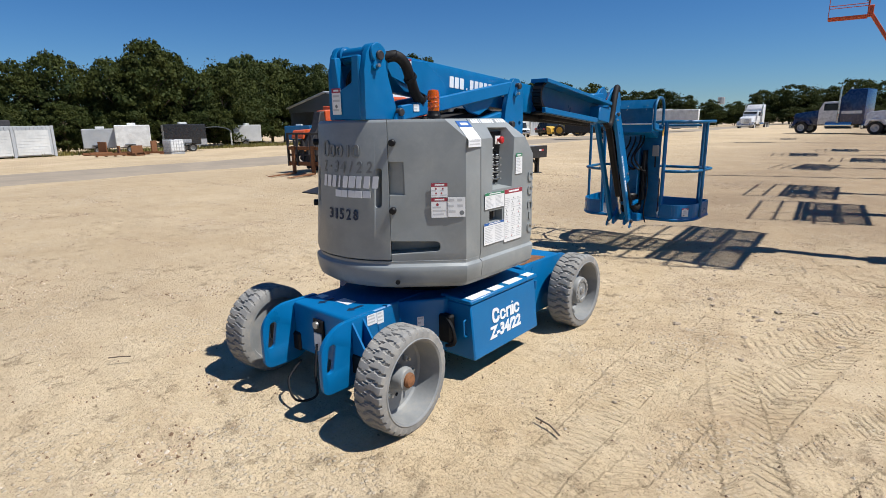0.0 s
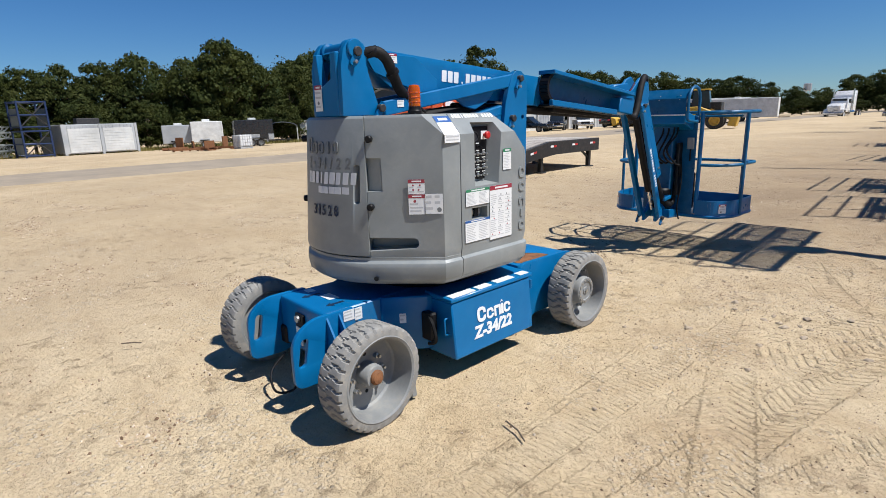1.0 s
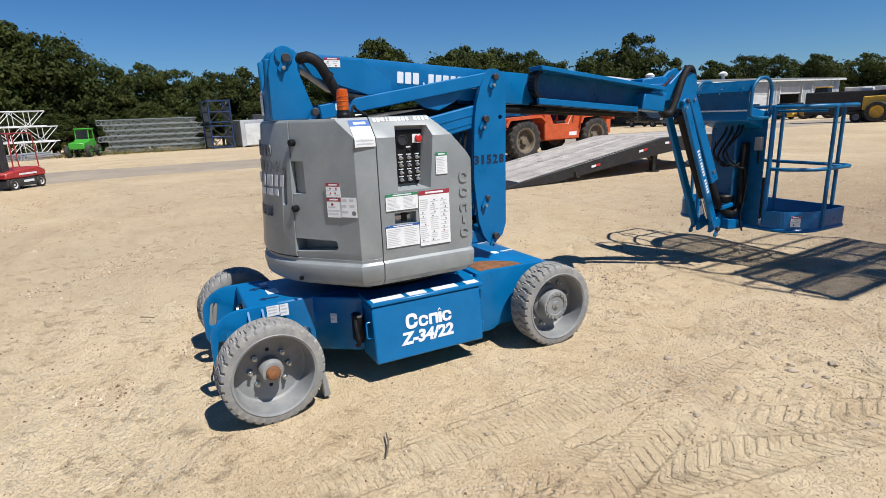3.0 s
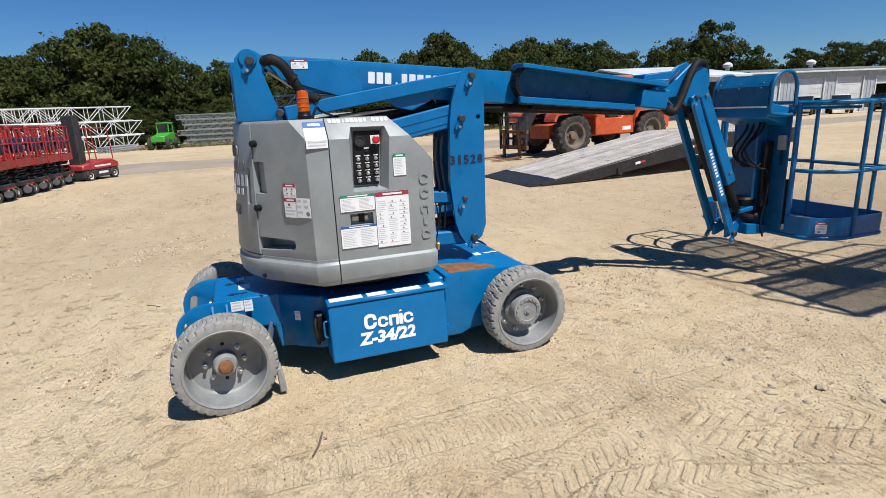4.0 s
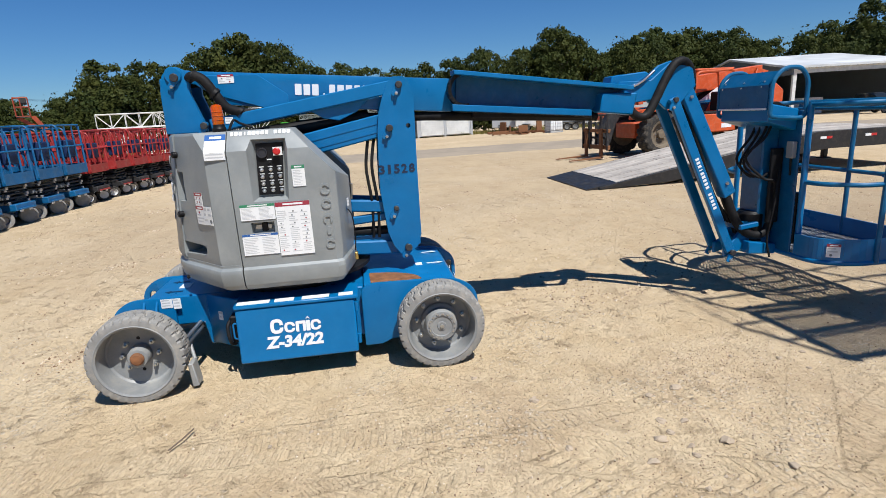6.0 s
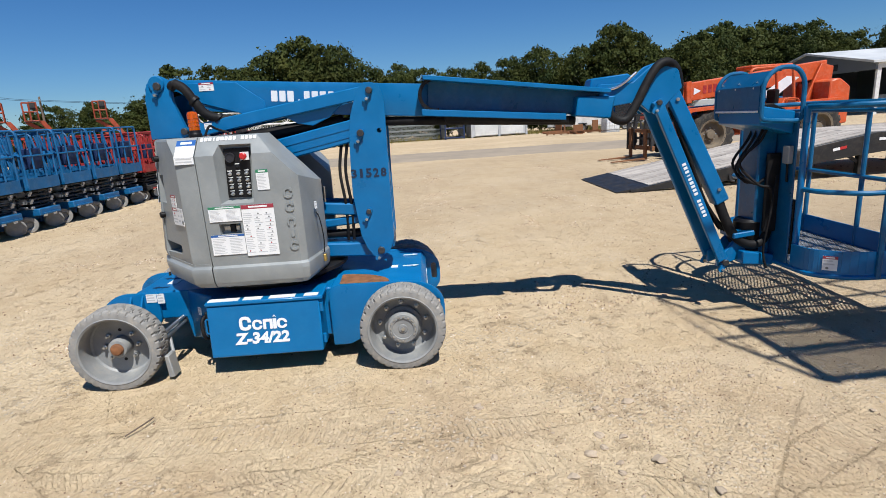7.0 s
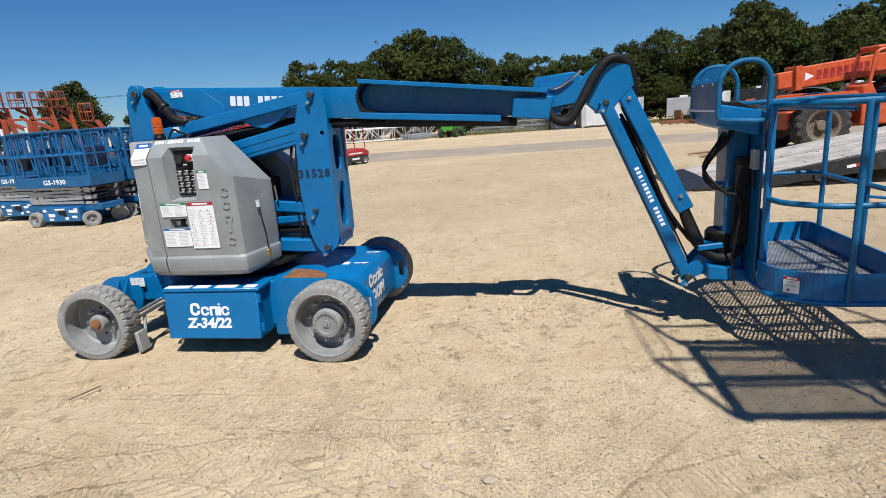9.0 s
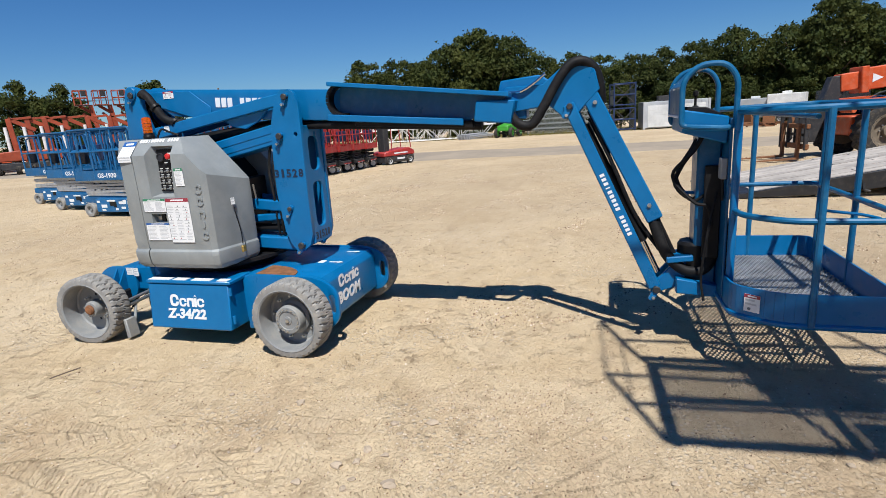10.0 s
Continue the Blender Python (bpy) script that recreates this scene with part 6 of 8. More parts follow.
    part("lift_ram", tube(bm_new(), [(0.0, 0.9, 1.05), (0.0, 2.6, 1.85)], 0.09, 12), M["black"], th)
    for x in (0.22, -0.34):
        part("boom_tower", soften(prism(bm_new(), [(3.3, 1.0), (4.2, 1.0), (4.3, 2.3), (3.9, 2.4)], "x", x, x + 0.08), 0.01), M["orange"], th)
    # goose neck and fork carriage
    neck = [(-0.78, 1.92), (-0.52, 1.94), (-0.50, 1.55), (-0.86, 0.95), (-1.02, 0.42), (-1.40, 0.42), (-1.36, 0.85), (-0.92, 1.45)]
    part("boom_nose", soften(prism(bm_new(), neck, "x", -0.20, 0.10), 0.02), M["dark_steel"], th, "dark worn steel boom nose")
    car = part("fork_carriage", soften(box(bm_new(), -0.75, 0.75, -1.50, -1.42, 0.30, 0.42), 0.01), M["rust"], th, "rusty steel fork carriage")
    part("carriage_bar", soften(box(bm_new(), -0.75, 0.75, -1.50, -1.42, 0.78, 0.88), 0.01), M["rust"], car)
    for x in (-0.5, -0.1, 0.12, 0.46):
        part("carriage_rib", soften(prism(bm_new(), [(-1.44, 0.32), (-1.30, 0.50), (-1.34, 0.95), (-1.44, 1.10)], "x", x, x + 0.04), 0.006), M["dark_steel"], car)
    part("tilt_ram", tube(bm_new(), [(-0.05, -0.85, 1.35), (-0.05, -1.38, 0.72)], 0.055, 10), M["rust"], car)
    part("side_shift_bar", tube(bm_new(), [(-0.72, -1.40, 0.62), (0.72, -1.40, 0.62)], 0.035, 8), M["dark_steel"], car)
    for x in (-0.72, -0.3, 0.3, 0.68):
        part("carriage_upright", soften(box(bm_new(), x, x + 0.05, -1.52, -1.44, 0.28, 1.30), 0.008), M["dark_steel"], car)
    part("carriage_bar", soften(box(bm_new(), -0.72, 0.73, -1.52, -1.46, 1.24, 1.30), 0.01), M["dark_steel"], car)
    for x in (-0.45, 0.40):
        part("fork", soften(prism(bm_new(), [(-1.58, 0.9), (-1.52, 0.9), (-1.52, 0.05), (-2.55, 0.03), (-2.55, 0.05), (-1.58, 0.10)], "x", x, x + 0.12), 0.005), M["rust"], car)


telehandler()


# ---- scissor lifts ----
SL_T, SL_R = plain_tyre(0.16, 0.11, "tyre"), plain_rim(0.16, 0.11, "rim")
SL_TW, SL_RW = plain_tyre(0.17, 0.11, "tyre_black"), plain_rim(0.17, 0.115, "wheel_white")


def scissor_lift(colour, label_, category, model):
    """A folded slab scissor lift; long axis y, its ladder end at +y, origin under its middle."""
    c = M[colour]
    red = colour == "red_machine"
    sl = thing("scissor_lift", label_, category, Matrix.Identity(4), "lifts parked in rows")
    ch = part("chassis", soften(prism(bm_new(), [(-0.91, 0.32), (-0.48, 0.30), (-0.46, 0.11), (0.44, 0.11), (0.48, 0.31), (0.91, 0.33), (0.91, 0.46), (-0.91, 0.46)], "x", -0.27, 0.27), 0.01), M["dark_steel"] if red else c, sl)
    for s in (1, -1):
        tray = part("side_tray", soften(box(bm_new(), *sorted((0.27 * s, 0.375 * s)), -0.46, 0.46, 0.12, 0.42), 0.01), M["dark_steel"] if red else c, sl)
        for k, (y, w, h) in enumerate(((-0.30, 0.16, 0.07), (-0.05, 0.12, 0.10), (0.22, 0.2, 0.06))):
            part("label", box(bm_new(), *sorted((0.376 * s, 0.379 * s)), y, y + w, 0.22 + 0.04 * k, 0.22 + 0.04 * k + h), M["white" if k != 1 else "black"], tray)
        for y, z, w, h in ((-0.42, 0.33, 0.09, 0.05), (-0.30, 0.15, 0.11, 0.04), (0.10, 0.16, 0.08, 0.05), (0.27, 0.19, 0.12, 0.05), (-0.12, 0.36, 0.24, 0.035), (0.34, 0.33, 0.09, 0.06)):
            part("label", box(bm_new(), *sorted((0.376 * s, 0.3785 * s)), y, y + w, z, z + h), M["white"], tray)
        # thin black block stands in for the shade of a socket recess
        part("socket_recess", box(bm_new(), *sorted((0.375 * s, 0.380 * s)), 0.06, 0.14, 0.23, 0.35), M["black"], tray)
        for y in (-0.66, 0.66):
            w = part("wheel", SL_RW if red else SL_R, None, sl, "", pose(0.325 * s, y * 1.03, 0.165, 0, 0, (0 if s > 0 else 180) + (52 if y > 0 else 0)))
            part("tyre", SL_TW if red else SL_T, None, w)
    part("entry_step", soften(box(bm_new(), -0.20, 0.20, 0.91, 0.95, 0.345, 0.375), 0.005), c, sl)
    for x in (-0.14, 0.1):
        part("ladder_label", box(bm_new(), x, x + 0.09, 0.911, 0.914, 0.30, 0.37), M["white"], sl)
    # folded scissor stack
    for k in range(5):
        z = 0.47 + k * 0.075
        for x in (0.22, -0.28):
            part("scissor_arm", soften(box(bm_new(), x, x + 0.06, -0.80, 0.80, z, z + 0.055, pose(0, 0, 0, 1.2 if k % 2 else -1.2)), 0.004), M["dark_steel"] if red else M["galv"], sl)
        part("scissor_pin", tube(bm_new(), [(-0.30, 0.76, z + 0.03), (0.30, 0.76, z + 0.03)], 0.022, 8), M["dark_steel"], sl)
        part("scissor_pin", tube(bm_new(), [(-0.30, 0.55, z + 0.03), (0.30, 0.55, z + 0.03)], 0.022, 8), M["dark_steel"], sl)
    # platform tray
    part("platform_floor", soften(box(bm_new(), -0.37, 0.37, -0.90, 0.90, 0.86, 0.90), 0.004), M["dark_steel"], sl)
    for x in (0.37, -0.385):
        part("toe_board", box(bm_new(), x, x + 0.015, -0.90, 0.90, 0.84, 1.06), c, sl)
    for y in (0.90, -0.915):
        part("toe_board", box(bm_new(), -0.385, 0.385, y, y + 0.015, 0.84, 1.06), c, sl)
    for s in (1, -1):
        lettering(model, 0.54, 0.105, facing((0.3865 * s, 0.05 * s, 0.945), (s, 0, 0)), M["white_paint"], sl, bold=0.03) if model else part("letter_bar", box(bm_new(), *sorted((0.386 * s, 0.389 * s)), -0.2, 0.2, 0.92, 0.99), M["white_paint"], sl)
    for x in (0.375, -0.375):
        for z in (1.48, 1.96):
            part("rail", tube(bm_new(), bent([(x, -0.9, z - (0.1 if z > 1.8 else 0)), (x, -0.88, z), (x, 0.86, z), (x, 0.9, z - (0.12 if z > 1.8 else 0))], 0.08), 0.02, 8), c, sl)
        for y in (-0.9, -0.3, 0.35, 0.9):
            part("rail_post", tube(bm_new(), [(x, y, 0.88), (x, y, 1.92)], 0.019, 8), c, sl)
        for ya, yb in ((-0.72, -0.12), (0.08, 0.72)):
            part("folding_rail", tube(bm_new(), bent([(x * 0.9, ya, 0.90), (x * 0.9, ya + 0.04, 1.88), (x * 0.9, yb - 0.14, 1.90), (x * 0.9, yb, 1.10)], 0.09), 0.018, 8), c, sl)
    for y in (-0.9, 0.9):
        for z in (1.48, 1.95):
            part("rail", tube(bm_new(), [(-0.375, y, z), (0.375, y, z)], 0.018, 8), c, sl)
    for x in (-0.12, 0.14):
        part("gate_bar", tube(bm_new(), [(x, 0.9, 1.05), (x, 0.9, 1.95)], 0.016, 6), c, sl)
    part("control_box", soften(box(bm_new(), -0.20, 0.14, 0.66, 0.86, 1.22, 1.62), 0.02), M["cage_blue"], sl, "dark blue control box hung on the rail")
    part("manual_box", soften(box(bm_new(), 0.05, 0.3, -0.86, -0.80, 1.2, 1.5), 0.01), M["dark_steel"], sl)
    return sl


def lift_spot(x, row, jig, tall):
    """Where a lift stands: x along the front row, row counted backwards."""
    px, py = x - 1.07 * row, -3.95 - 0.055 * (x + 7.62) - 2.1 * row
    return pose(px, py, fall(px), 0, 0, -4.5 + jig) @ Matrix.Diagonal((1, 1, tall, 1))


blue_lift = scissor_lift("lift_blue", "blue folded scissor lift parked in a row on the sand", "scissor lift", "GS-1930")
for x, row, jig in ((-8.63, 0, 1), (-9.58, 0, -1), (-10.5, 0, 0.5), (-11.44, 0, 0), (-7.62, 1, -1), (-8.65, 1, 0.5), (-9.7, 1, 0), (-10.7, 1, 1), (-7.62, 2, 1), (-8.7, 2, -0.5), (-9.75, 2, 0)):
    copy_thing(blue_lift, lift_spot(x, row, jig, 0.92))
blue_lift.matrix_basis = lift_spot(-7.70, 0, 0, 0.92)
red_lift = scissor_lift("red_machine", "red folded scissor lift with dark scissor stack, parked in a row", "scissor lift", "")
for x, row, jig in ((-13.5, 0, 1), (-14.55, 0, -1), (-15.55, 0, 0.5), (-16.5, 0, 0), (-17.5, 0, -0.6), (-11.8, 1, 0), (-12.9, 1, 1), (-14.0, 1, 0), (-15.1, 1, -1), (-16.2, 1, 0)):
    copy_thing(red_lift, lift_spot(x, row, jig, 0.85))
red_lift.matrix_basis = lift_spot(-12.36, 0, 0, 0.85)


def mast_lift():
    ml = thing("mast_lift", "small red mast lift with a grey mast and low chassis", "mast lift", pose(-19.0, -2.3, fall(-19.0), 0, 0, 62))
    part("chassis", soften(box(bm_new(), -0.37, 0.37, -0.75, 0.75, 0.10, 0.34), 0.03), M["dark_steel"], ml)
    part("cover", soften(prism(bm_new(), [(-0.78, 0.34), (0.78, 0.34), (0.78, 0.50), (0.5, 0.62), (-0.5, 0.55), (-0.78, 0.5)], "x", -0.38, 0.38), 0.03), M["red_machine"], ml)
    part("mast", soften(box(bm_new(), -0.2, 0.2, -0.62, -0.36, 0.5, 2.0), 0.02), M["dark_steel"], ml)
    for s in (1, -1):
        part("stripe", box(bm_new(), *sorted((0.381 * s, 0.384 * s)), -0.3, 0.4, 0.42, 0.47), M["white_paint"], ml)
        part("number_bar", box(bm_new(), *sorted((0.371 * s, 0.374 * s)), -0.15, 0.25, 0.2, 0.27), M["white_paint"], ml)
        for y in (-0.52, 0.52):
            w = part("wheel", SL_RW, None, ml, "", pose(0.34 * s, y, 0.165, 0, 0, 0 if s > 0 else 180))
            part("tyre", SL_TW, None, w)
        part("rail", tube(bm_new(), bent([(0.3 * s, -0.35, 0.6), (0.3 * s, -0.3, 1.6), (0.3 * s, 0.6, 1.6), (0.3 * s, 0.65, 0.6)], 0.1), 0.018, 8), M["red_machine"], ml)


mast_lift()


# ---- orange boom lifts standing with raised platforms ----
def slant(a, b, hgt, wid):
    """A square tube in the xz plane from a to b."""
    A, Bq = Vector((a[0], 0, a[1])), Vector((b[0], 0, b[1]))
    d = (Bq - A).normalized()
    n = Vector((-d.z, 0, d.x)) * hgt / 2
    return soften(prism(bm_new(), [((A + n).x, (A + n).z), ((A - n).x, (A - n).z), ((Bq - n).x, (Bq - n).z), ((Bq + n).x, (Bq + n).z)], "y", -wid / 2, wid / 2), 0.015)


def raised_boom(m, h=4.0, hx=0.43, hy=1.12, drop=0.85, reach=6.5):
    """The platform hangs at the origin's x, y and at height h; the chassis stands reach metres off in +x."""
    rb = thing("raised_boom_lift", "orange boom lift with its platform raised", "boom lift", m, "orange boom lifts")
    T, R = plain_tyre(0.42, 0.3), plain_rim(0.42, 0.3, "rim")
    for x in (reach - 1.1, reach + 1.1):
        for s in (1, -1):
            w = part("wheel", R, None, rb, "", pose(x, 0.95 * s, 0.42, 0, 0, 90 * s))
            part("tyre", T, None, w)
    part("chassis", soften(box(bm_new(), reach - 1.5, reach + 1.5, -0.8, 0.8, 0.35, 0.85), 0.04), M["dark_steel"], rb)
    part("turret", soften(prism(bm_new(), [(reach - 1.0, 0.95), (reach + 1.5, 0.95), (reach + 1.5, 1.8), (reach + 0.4, 2.0), (reach - 1.0, 1.6)], "y", -0.95, 0.95), 0.06), M["orange"], rb)
    e = hx + 0.25 + drop * 0.6
    part("main_boom", slant((reach + 0.8, 1.9), (e, h - drop), 0.32, 0.26), M["orange"], rb)
    part("fly_boom", slant((e + 1.6, h - drop - 0.15), (e - 0.05, h - drop), 0.22, 0.2), M["orange"], rb)
    part("jib", slant((e, h - drop), (hx + 0.12, h + 0.15), 0.18, 0.16), M["orange"], rb)
    part("jib_head", soften(box(bm_new(), hx, hx + 0.24, -0.14, 0.14, h - 0.05, h + 0.55), 0.02), M["orange"], rb)
    part("elbow_pin", tube(bm_new(), [(e, -0.18, h - drop), (e, 0.18, h - drop)], 0.12, 12), M["dark_steel"], rb)
    bm, n = bm_new(), int(hy * 2 / 0.0305)
    for k in range(n):
        box(bm, -hx, hx, -hy + k * 0.0305, -hy + k * 0.0305 + 0.015, h + 0.005, h + 0.03)
    part("floor_grating", bm, M["orange"], rb, "fine steel bar grating")
    for x in (-hx, -0.03, hx - 0.06):
        part("floor_bearer", box(bm_new(), x, x + 0.06, -hy, hy, h - 0.04, h), M["orange"], rb)
    for y in (-hy, -hy * 0.3, hy * 0.35, hy - 0.06):
        part("floor_bearer", box(bm_new(), -hx, hx, y, y + 0.06, h - 0.08, h - 0.042), M["orange"], rb)
    part("toe_board", box(bm_new(), -hx - 0.008, -hx, -hy, hy, h + 0.03, h + 0.16), M["orange"], rb)
    for z in (0.62, 1.22):
        part("rail", tube(bm_new(), [(-hx, -hy, h + z), (hx, -hy, h + z), (hx, hy, h + z), (-hx, hy, h + z)], 0.022, 8, closed=True), M["orange"], rb)
    for x, y in ((-hx, -hy), (-hx, -hy * 0.33), (-hx, hy * 0.33), (-hx, hy), (hx, -hy), (hx, hy), (hx, -hy * 0.3), (hx, hy * 0.3)):
        part("rail_post", tube(bm_new(), [(x, y, h), (x, y, h + 1.22)], 0.02, 8), M["orange"], rb)
    part("control_box", soften(box(bm_new(), hx - 0.15, hx + 0.06, -0.35, 0.35, h + 0.85, h + 1.2), 0.03), M["dark_steel"], rb)
    return rb


for x, y, h, turn_ in ((0.53, 8.15, 4.0, 3), (1.46, 11.8, 4.0, 5), (0.86, 14.6, 4.0, 3), (0.8, 21.6, 5.0, -3), (1.36, 25.3, 4.0, 2), (1.3, 28.8, 8.0, 6), (2.4, 33.0, 8.0, 4), (-1.3, 47.6, 9.0, 8)):
    raised_boom(pose(x, y, 0, 0, 0, turn_), h)
raised_boom(pose(-3.35, 40.4, 0, 0, 0, 6), 7.0, 0.92, 0.45, 1.45, 9.0)
# one added out of view, its long boom stretched high for a thin shadow
lb = thing("telescopic_boom_lift", "unseen orange boom lift added for the thin shadow of its stretched-out boom", "boom lift", pose(9.6, 21.3, 0, 0, 0, 20), "orange boom lifts")
part("chassis", soften(box(bm_new(), -1.6, 1.6, -0.9, 0.9, 0.4, 0.95), 0.04), M["dark_steel"], lb)
part("turret", soften(box(bm_new(), -1.2, 1.8, -0.95, 0.95, 1.0, 1.9), 0.06), M["orange"], lb)
part("riser", slant((1.4, 1.8), (1.0, 7.6), 0.35, 0.3), M["orange"], lb)
part("main_boom", slant((1.2, 7.6), (-4.0, 8.6), 0.24, 0.2), M["orange"], lb)
part("fly_boom", slant((-3.8, 8.56), (-9.4, 9.2), 0.16, 0.14), M["orange"], lb)
for x in (-1.1, 1.1):
    for s in (1, -1):
        w = part("wheel", plain_rim(0.42, 0.3, "rim"), None, lb, "", pose(x, 0.95 * s, 0.42, 0, 0, 90 * s))
        part("tyre", plain_tyre(0.42, 0.3), None, w)
# ---- the warehouse along the far side of the yard ----
def warehouse():
    wh = thing("warehouse", "long pale metal warehouse with roller doors and a dark gable end", "building", Matrix.Translation((-45.5, 43.0, -0.62)) @ Matrix.Rotation(radians(-11.5), 4, "Z"))
    # own space: y along the front, front face at x = 0, body towards -x
    doors = [(11.85, 14.95, 0.0), (17.0, 20.4, 0.45), (22.0, 25.3, 0.0), (27.0, 30.3, 0.78), (32.0, 34.8, 0.0)]
    H, DH = 4.55, 3.8
    y = 10.65
    for a, b, gap in doors + [(36.3, 36.3, 0)]:
        if a > y:
            part("wall", box(bm_new(), -0.3, 0, y, a, 0, H), M["cladding"], wh)
            k = y + 0.15
            while k < a - 0.1:
                part("cladding_rib", box(bm_new(), 0.0, 0.035, k, k + 0.09, 0, H - 0.05), M["cladding"], wh)
                k += 0.42
        if b > a:
            part("door_header", box(bm_new(), -0.3, 0, a, b, DH, H), M["cladding"], wh)
            d = part("roller_door", box(bm_new(), -0.22, -0.12, a, b, DH * gap, DH), M["door_white"], wh, "white roller door, half raised" if gap else "white closed roller door")
            n = int((DH - DH * gap) / 0.5)
            for q in range(n):
                part("door_slat", box(bm_new(), -0.12, -0.10, a + 0.03, b - 0.03, DH * gap + q * 0.5 + 0.02, DH * gap + q * 0.5 + 0.46), M["door_white"], d)
            for yy in (a - 0.12, b):
                part("door_jamb", box(bm_new(), 0.0, 0.06, yy, yy + 0.12, 0, DH + 0.1), M["white_steel"], wh)
        y = b
    part("roof", prism(bm_new(), [(0.4, H - 0.05), (-12.0, H + 0.75), (-24.0, H - 0.05), (-24.0, H + 0.12), (-12.0, H + 0.92), (0.4, H + 0.14)], "y", 10.92, 36.7), M["roof_grey"], wh, "grey metal roof")
    part("back_wall", box(bm_new(), -24, -23.7, 10.7, 36.3, 0, H), M["cladding"], wh)
    part("end_wall", prism(bm_new(), [(-0.3, 0), (-0.3, H), (-12, H + 0.72), (-23.7, H), (-23.7, 0)], "y", 36.0, 36.3), M["cladding"], wh)
    part("inner_wall", prism(bm_new(), [(-0.3, 0), (-0.3, H), (-12, H + 0.72), (-23.7, H), (-23.7, 0)], "y", 10.95, 11.2), M["gable"], wh)
    for yy in (17, 29):
        v = part("roof_vent", lathe(bm_new(), [(0.25, 0), (0.25, 0.5), (0.55, 0.55), (0.6, 0.85), (0.3, 1.1), (0, 1.15)], (-11.5, yy, H + 0.8), "z", 14), M["white_steel"], wh)
    part("gutter", box(bm_new(), 0.4, 0.52, 10.92, 36.7, H - 0.12, H + 0.04), M["white_steel"], wh)
    # open bay with a pale roof and a dark gable towards the yard
    part("bay_roof", prism(bm_new(), [(0.9, H - 0.25), (-11.5, H + 1.45), (-23.5, H - 0.25), (-23.5, H - 0.08), (-11.5, H + 1.62), (0.9, H - 0.05)], "y", -0.5, 10.9), M["roof"], wh, "pale metal roof over the open bay")
    part("bay_gable", prism(bm_new(), [(0.6, 3.75), (0.6, H - 0.25), (-11.5, H + 1.42), (-23.2, H - 0.25), (-23.2, 3.75)], "y", -0.2, 0.0), M["gable"], wh, "dark metal gable sheet, open below")
    for x in (-7.6, -15.4, -23.1):
        part("bay_post", box(bm_new(), x, x + 0.25, -0.05, 0.2, 0, 3.75), M["gable"], wh)
    part("bay_back", box(bm_new(), -23.2, -22.9, 0, 10.6, 0, H - 0.3), M["gable"], wh)
    part("bay_beam", box(bm_new(), 0.45, 0.6, 0, 10.64, DH + 0.05, H - 0.25), M["white_steel"], wh)
    part("bay_post", box(bm_new(), 0.3, 0.6, 0, 0.3, 0, DH + 0.05), M["white_steel"], wh)
    part("floor_slab", box(bm_new(), -23.5, 0.1, 0.1, 36.0, -0.4, 0.03), M["road"], wh)
    part("gable_window", box(bm_new(), -6.2, -5.4, -0.23, -0.2, 4.0, 4.6), M["opening_shade"], wh)
    part("stored_crate", box(bm_new(), -4.5, -3.0, 3.0, 5.0, 0.05, 1.6), M["white_steel"], wh)


warehouse()


# ---- vehicles ----
CAR_T, CAR_R = plain_tyre(0.36, 0.25), plain_rim(0.36, 0.25, "rim")


def car(m, paint, label_, pickup=False):
    """A parked car, nose towards +y in its own space."""
    c = thing("pickup_truck" if pickup else "car", label_, "car", m, "parked cars")
    side = [(-2.4, 0.45), (-2.45, 0.95), (-2.3, 1.05), (-0.4, 1.05), (0.9, 1.0), (2.2, 0.92), (2.42, 0.75), (2.42, 0.42)] if not pickup else [(-2.7, 0.55), (-2.7, 1.12), (0.9, 1.12), (2.4, 1.08), (2.65, 0.9), (2.65, 0.5)]
    part("body", soften(prism(bm_new(), side, "x", -0.92, 0.92), 0.06, 2), paint, c)
    cab = [(-2.2, 1.05), (-1.9, 1.62), (0.0, 1.66), (0.85, 1.0)] if not pickup else [(-0.9, 1.12), (-0.75, 1.75), (0.45, 1.78), (1.1, 1.1)]
    part("cabin", soften(prism(bm_new(), cab, "x", -0.78, 0.78), 0.06, 2), M["dark_glass"], c, "dark tinted glazing")
    part("roof", soften(prism(bm_new(), [(cab[1][0] - 0.02, cab[1][1] - 0.02), (cab[1][0] + 0.02, cab[1][1] + 0.05), (cab[2][0], cab[2][1] + 0.05), (cab[2][0] + 0.05, cab[2][1] - 0.02)], "x", -0.74, 0.74), 0.03), paint, c)
    f = side[-2][0]
    part("bumper", soften(box(bm_new(), -0.9, 0.9, f - 0.05, f + 0.12, 0.42, 0.66), 0.04), M["chrome"] if pickup else paint, c)
    part("grille", box(bm_new(), -0.5, 0.5, f + 0.005, f + 0.03, 0.68, 0.92), M["black"], c)
    for s in (1, -1):
        part("headlight", soften(box(bm_new(), *sorted((0.55 * s, 0.88 * s)), f - 0.02, f + 0.03, 0.74, 0.90), 0.02), M["chrome"], c)
        part("tail_light", soften(box(bm_new(), *sorted((0.6 * s, 0.9 * s)), side[0][0] - 0.08, side[0][0] + 0.02, 0.8, 1.0), 0.02), M["red_reflector"], c)
        for y in (-1.45, 1.5):
            w = part("wheel", CAR_R, None, c, "", pose(0.84 * s, y, 0.36, 0, 0, 0 if s > 0 else 180))
            part("tyre", CAR_T, None, w)
    return c


suv = car(pose(-39.6, 46.8, fall(-39.6) - 0.02, 0, 0, -95), M["car_black"], "dark parked car beside the warehouse")
copy_thing(suv, pose(-38.2, 50.6, fall(-38.2), 0, 0, -80))
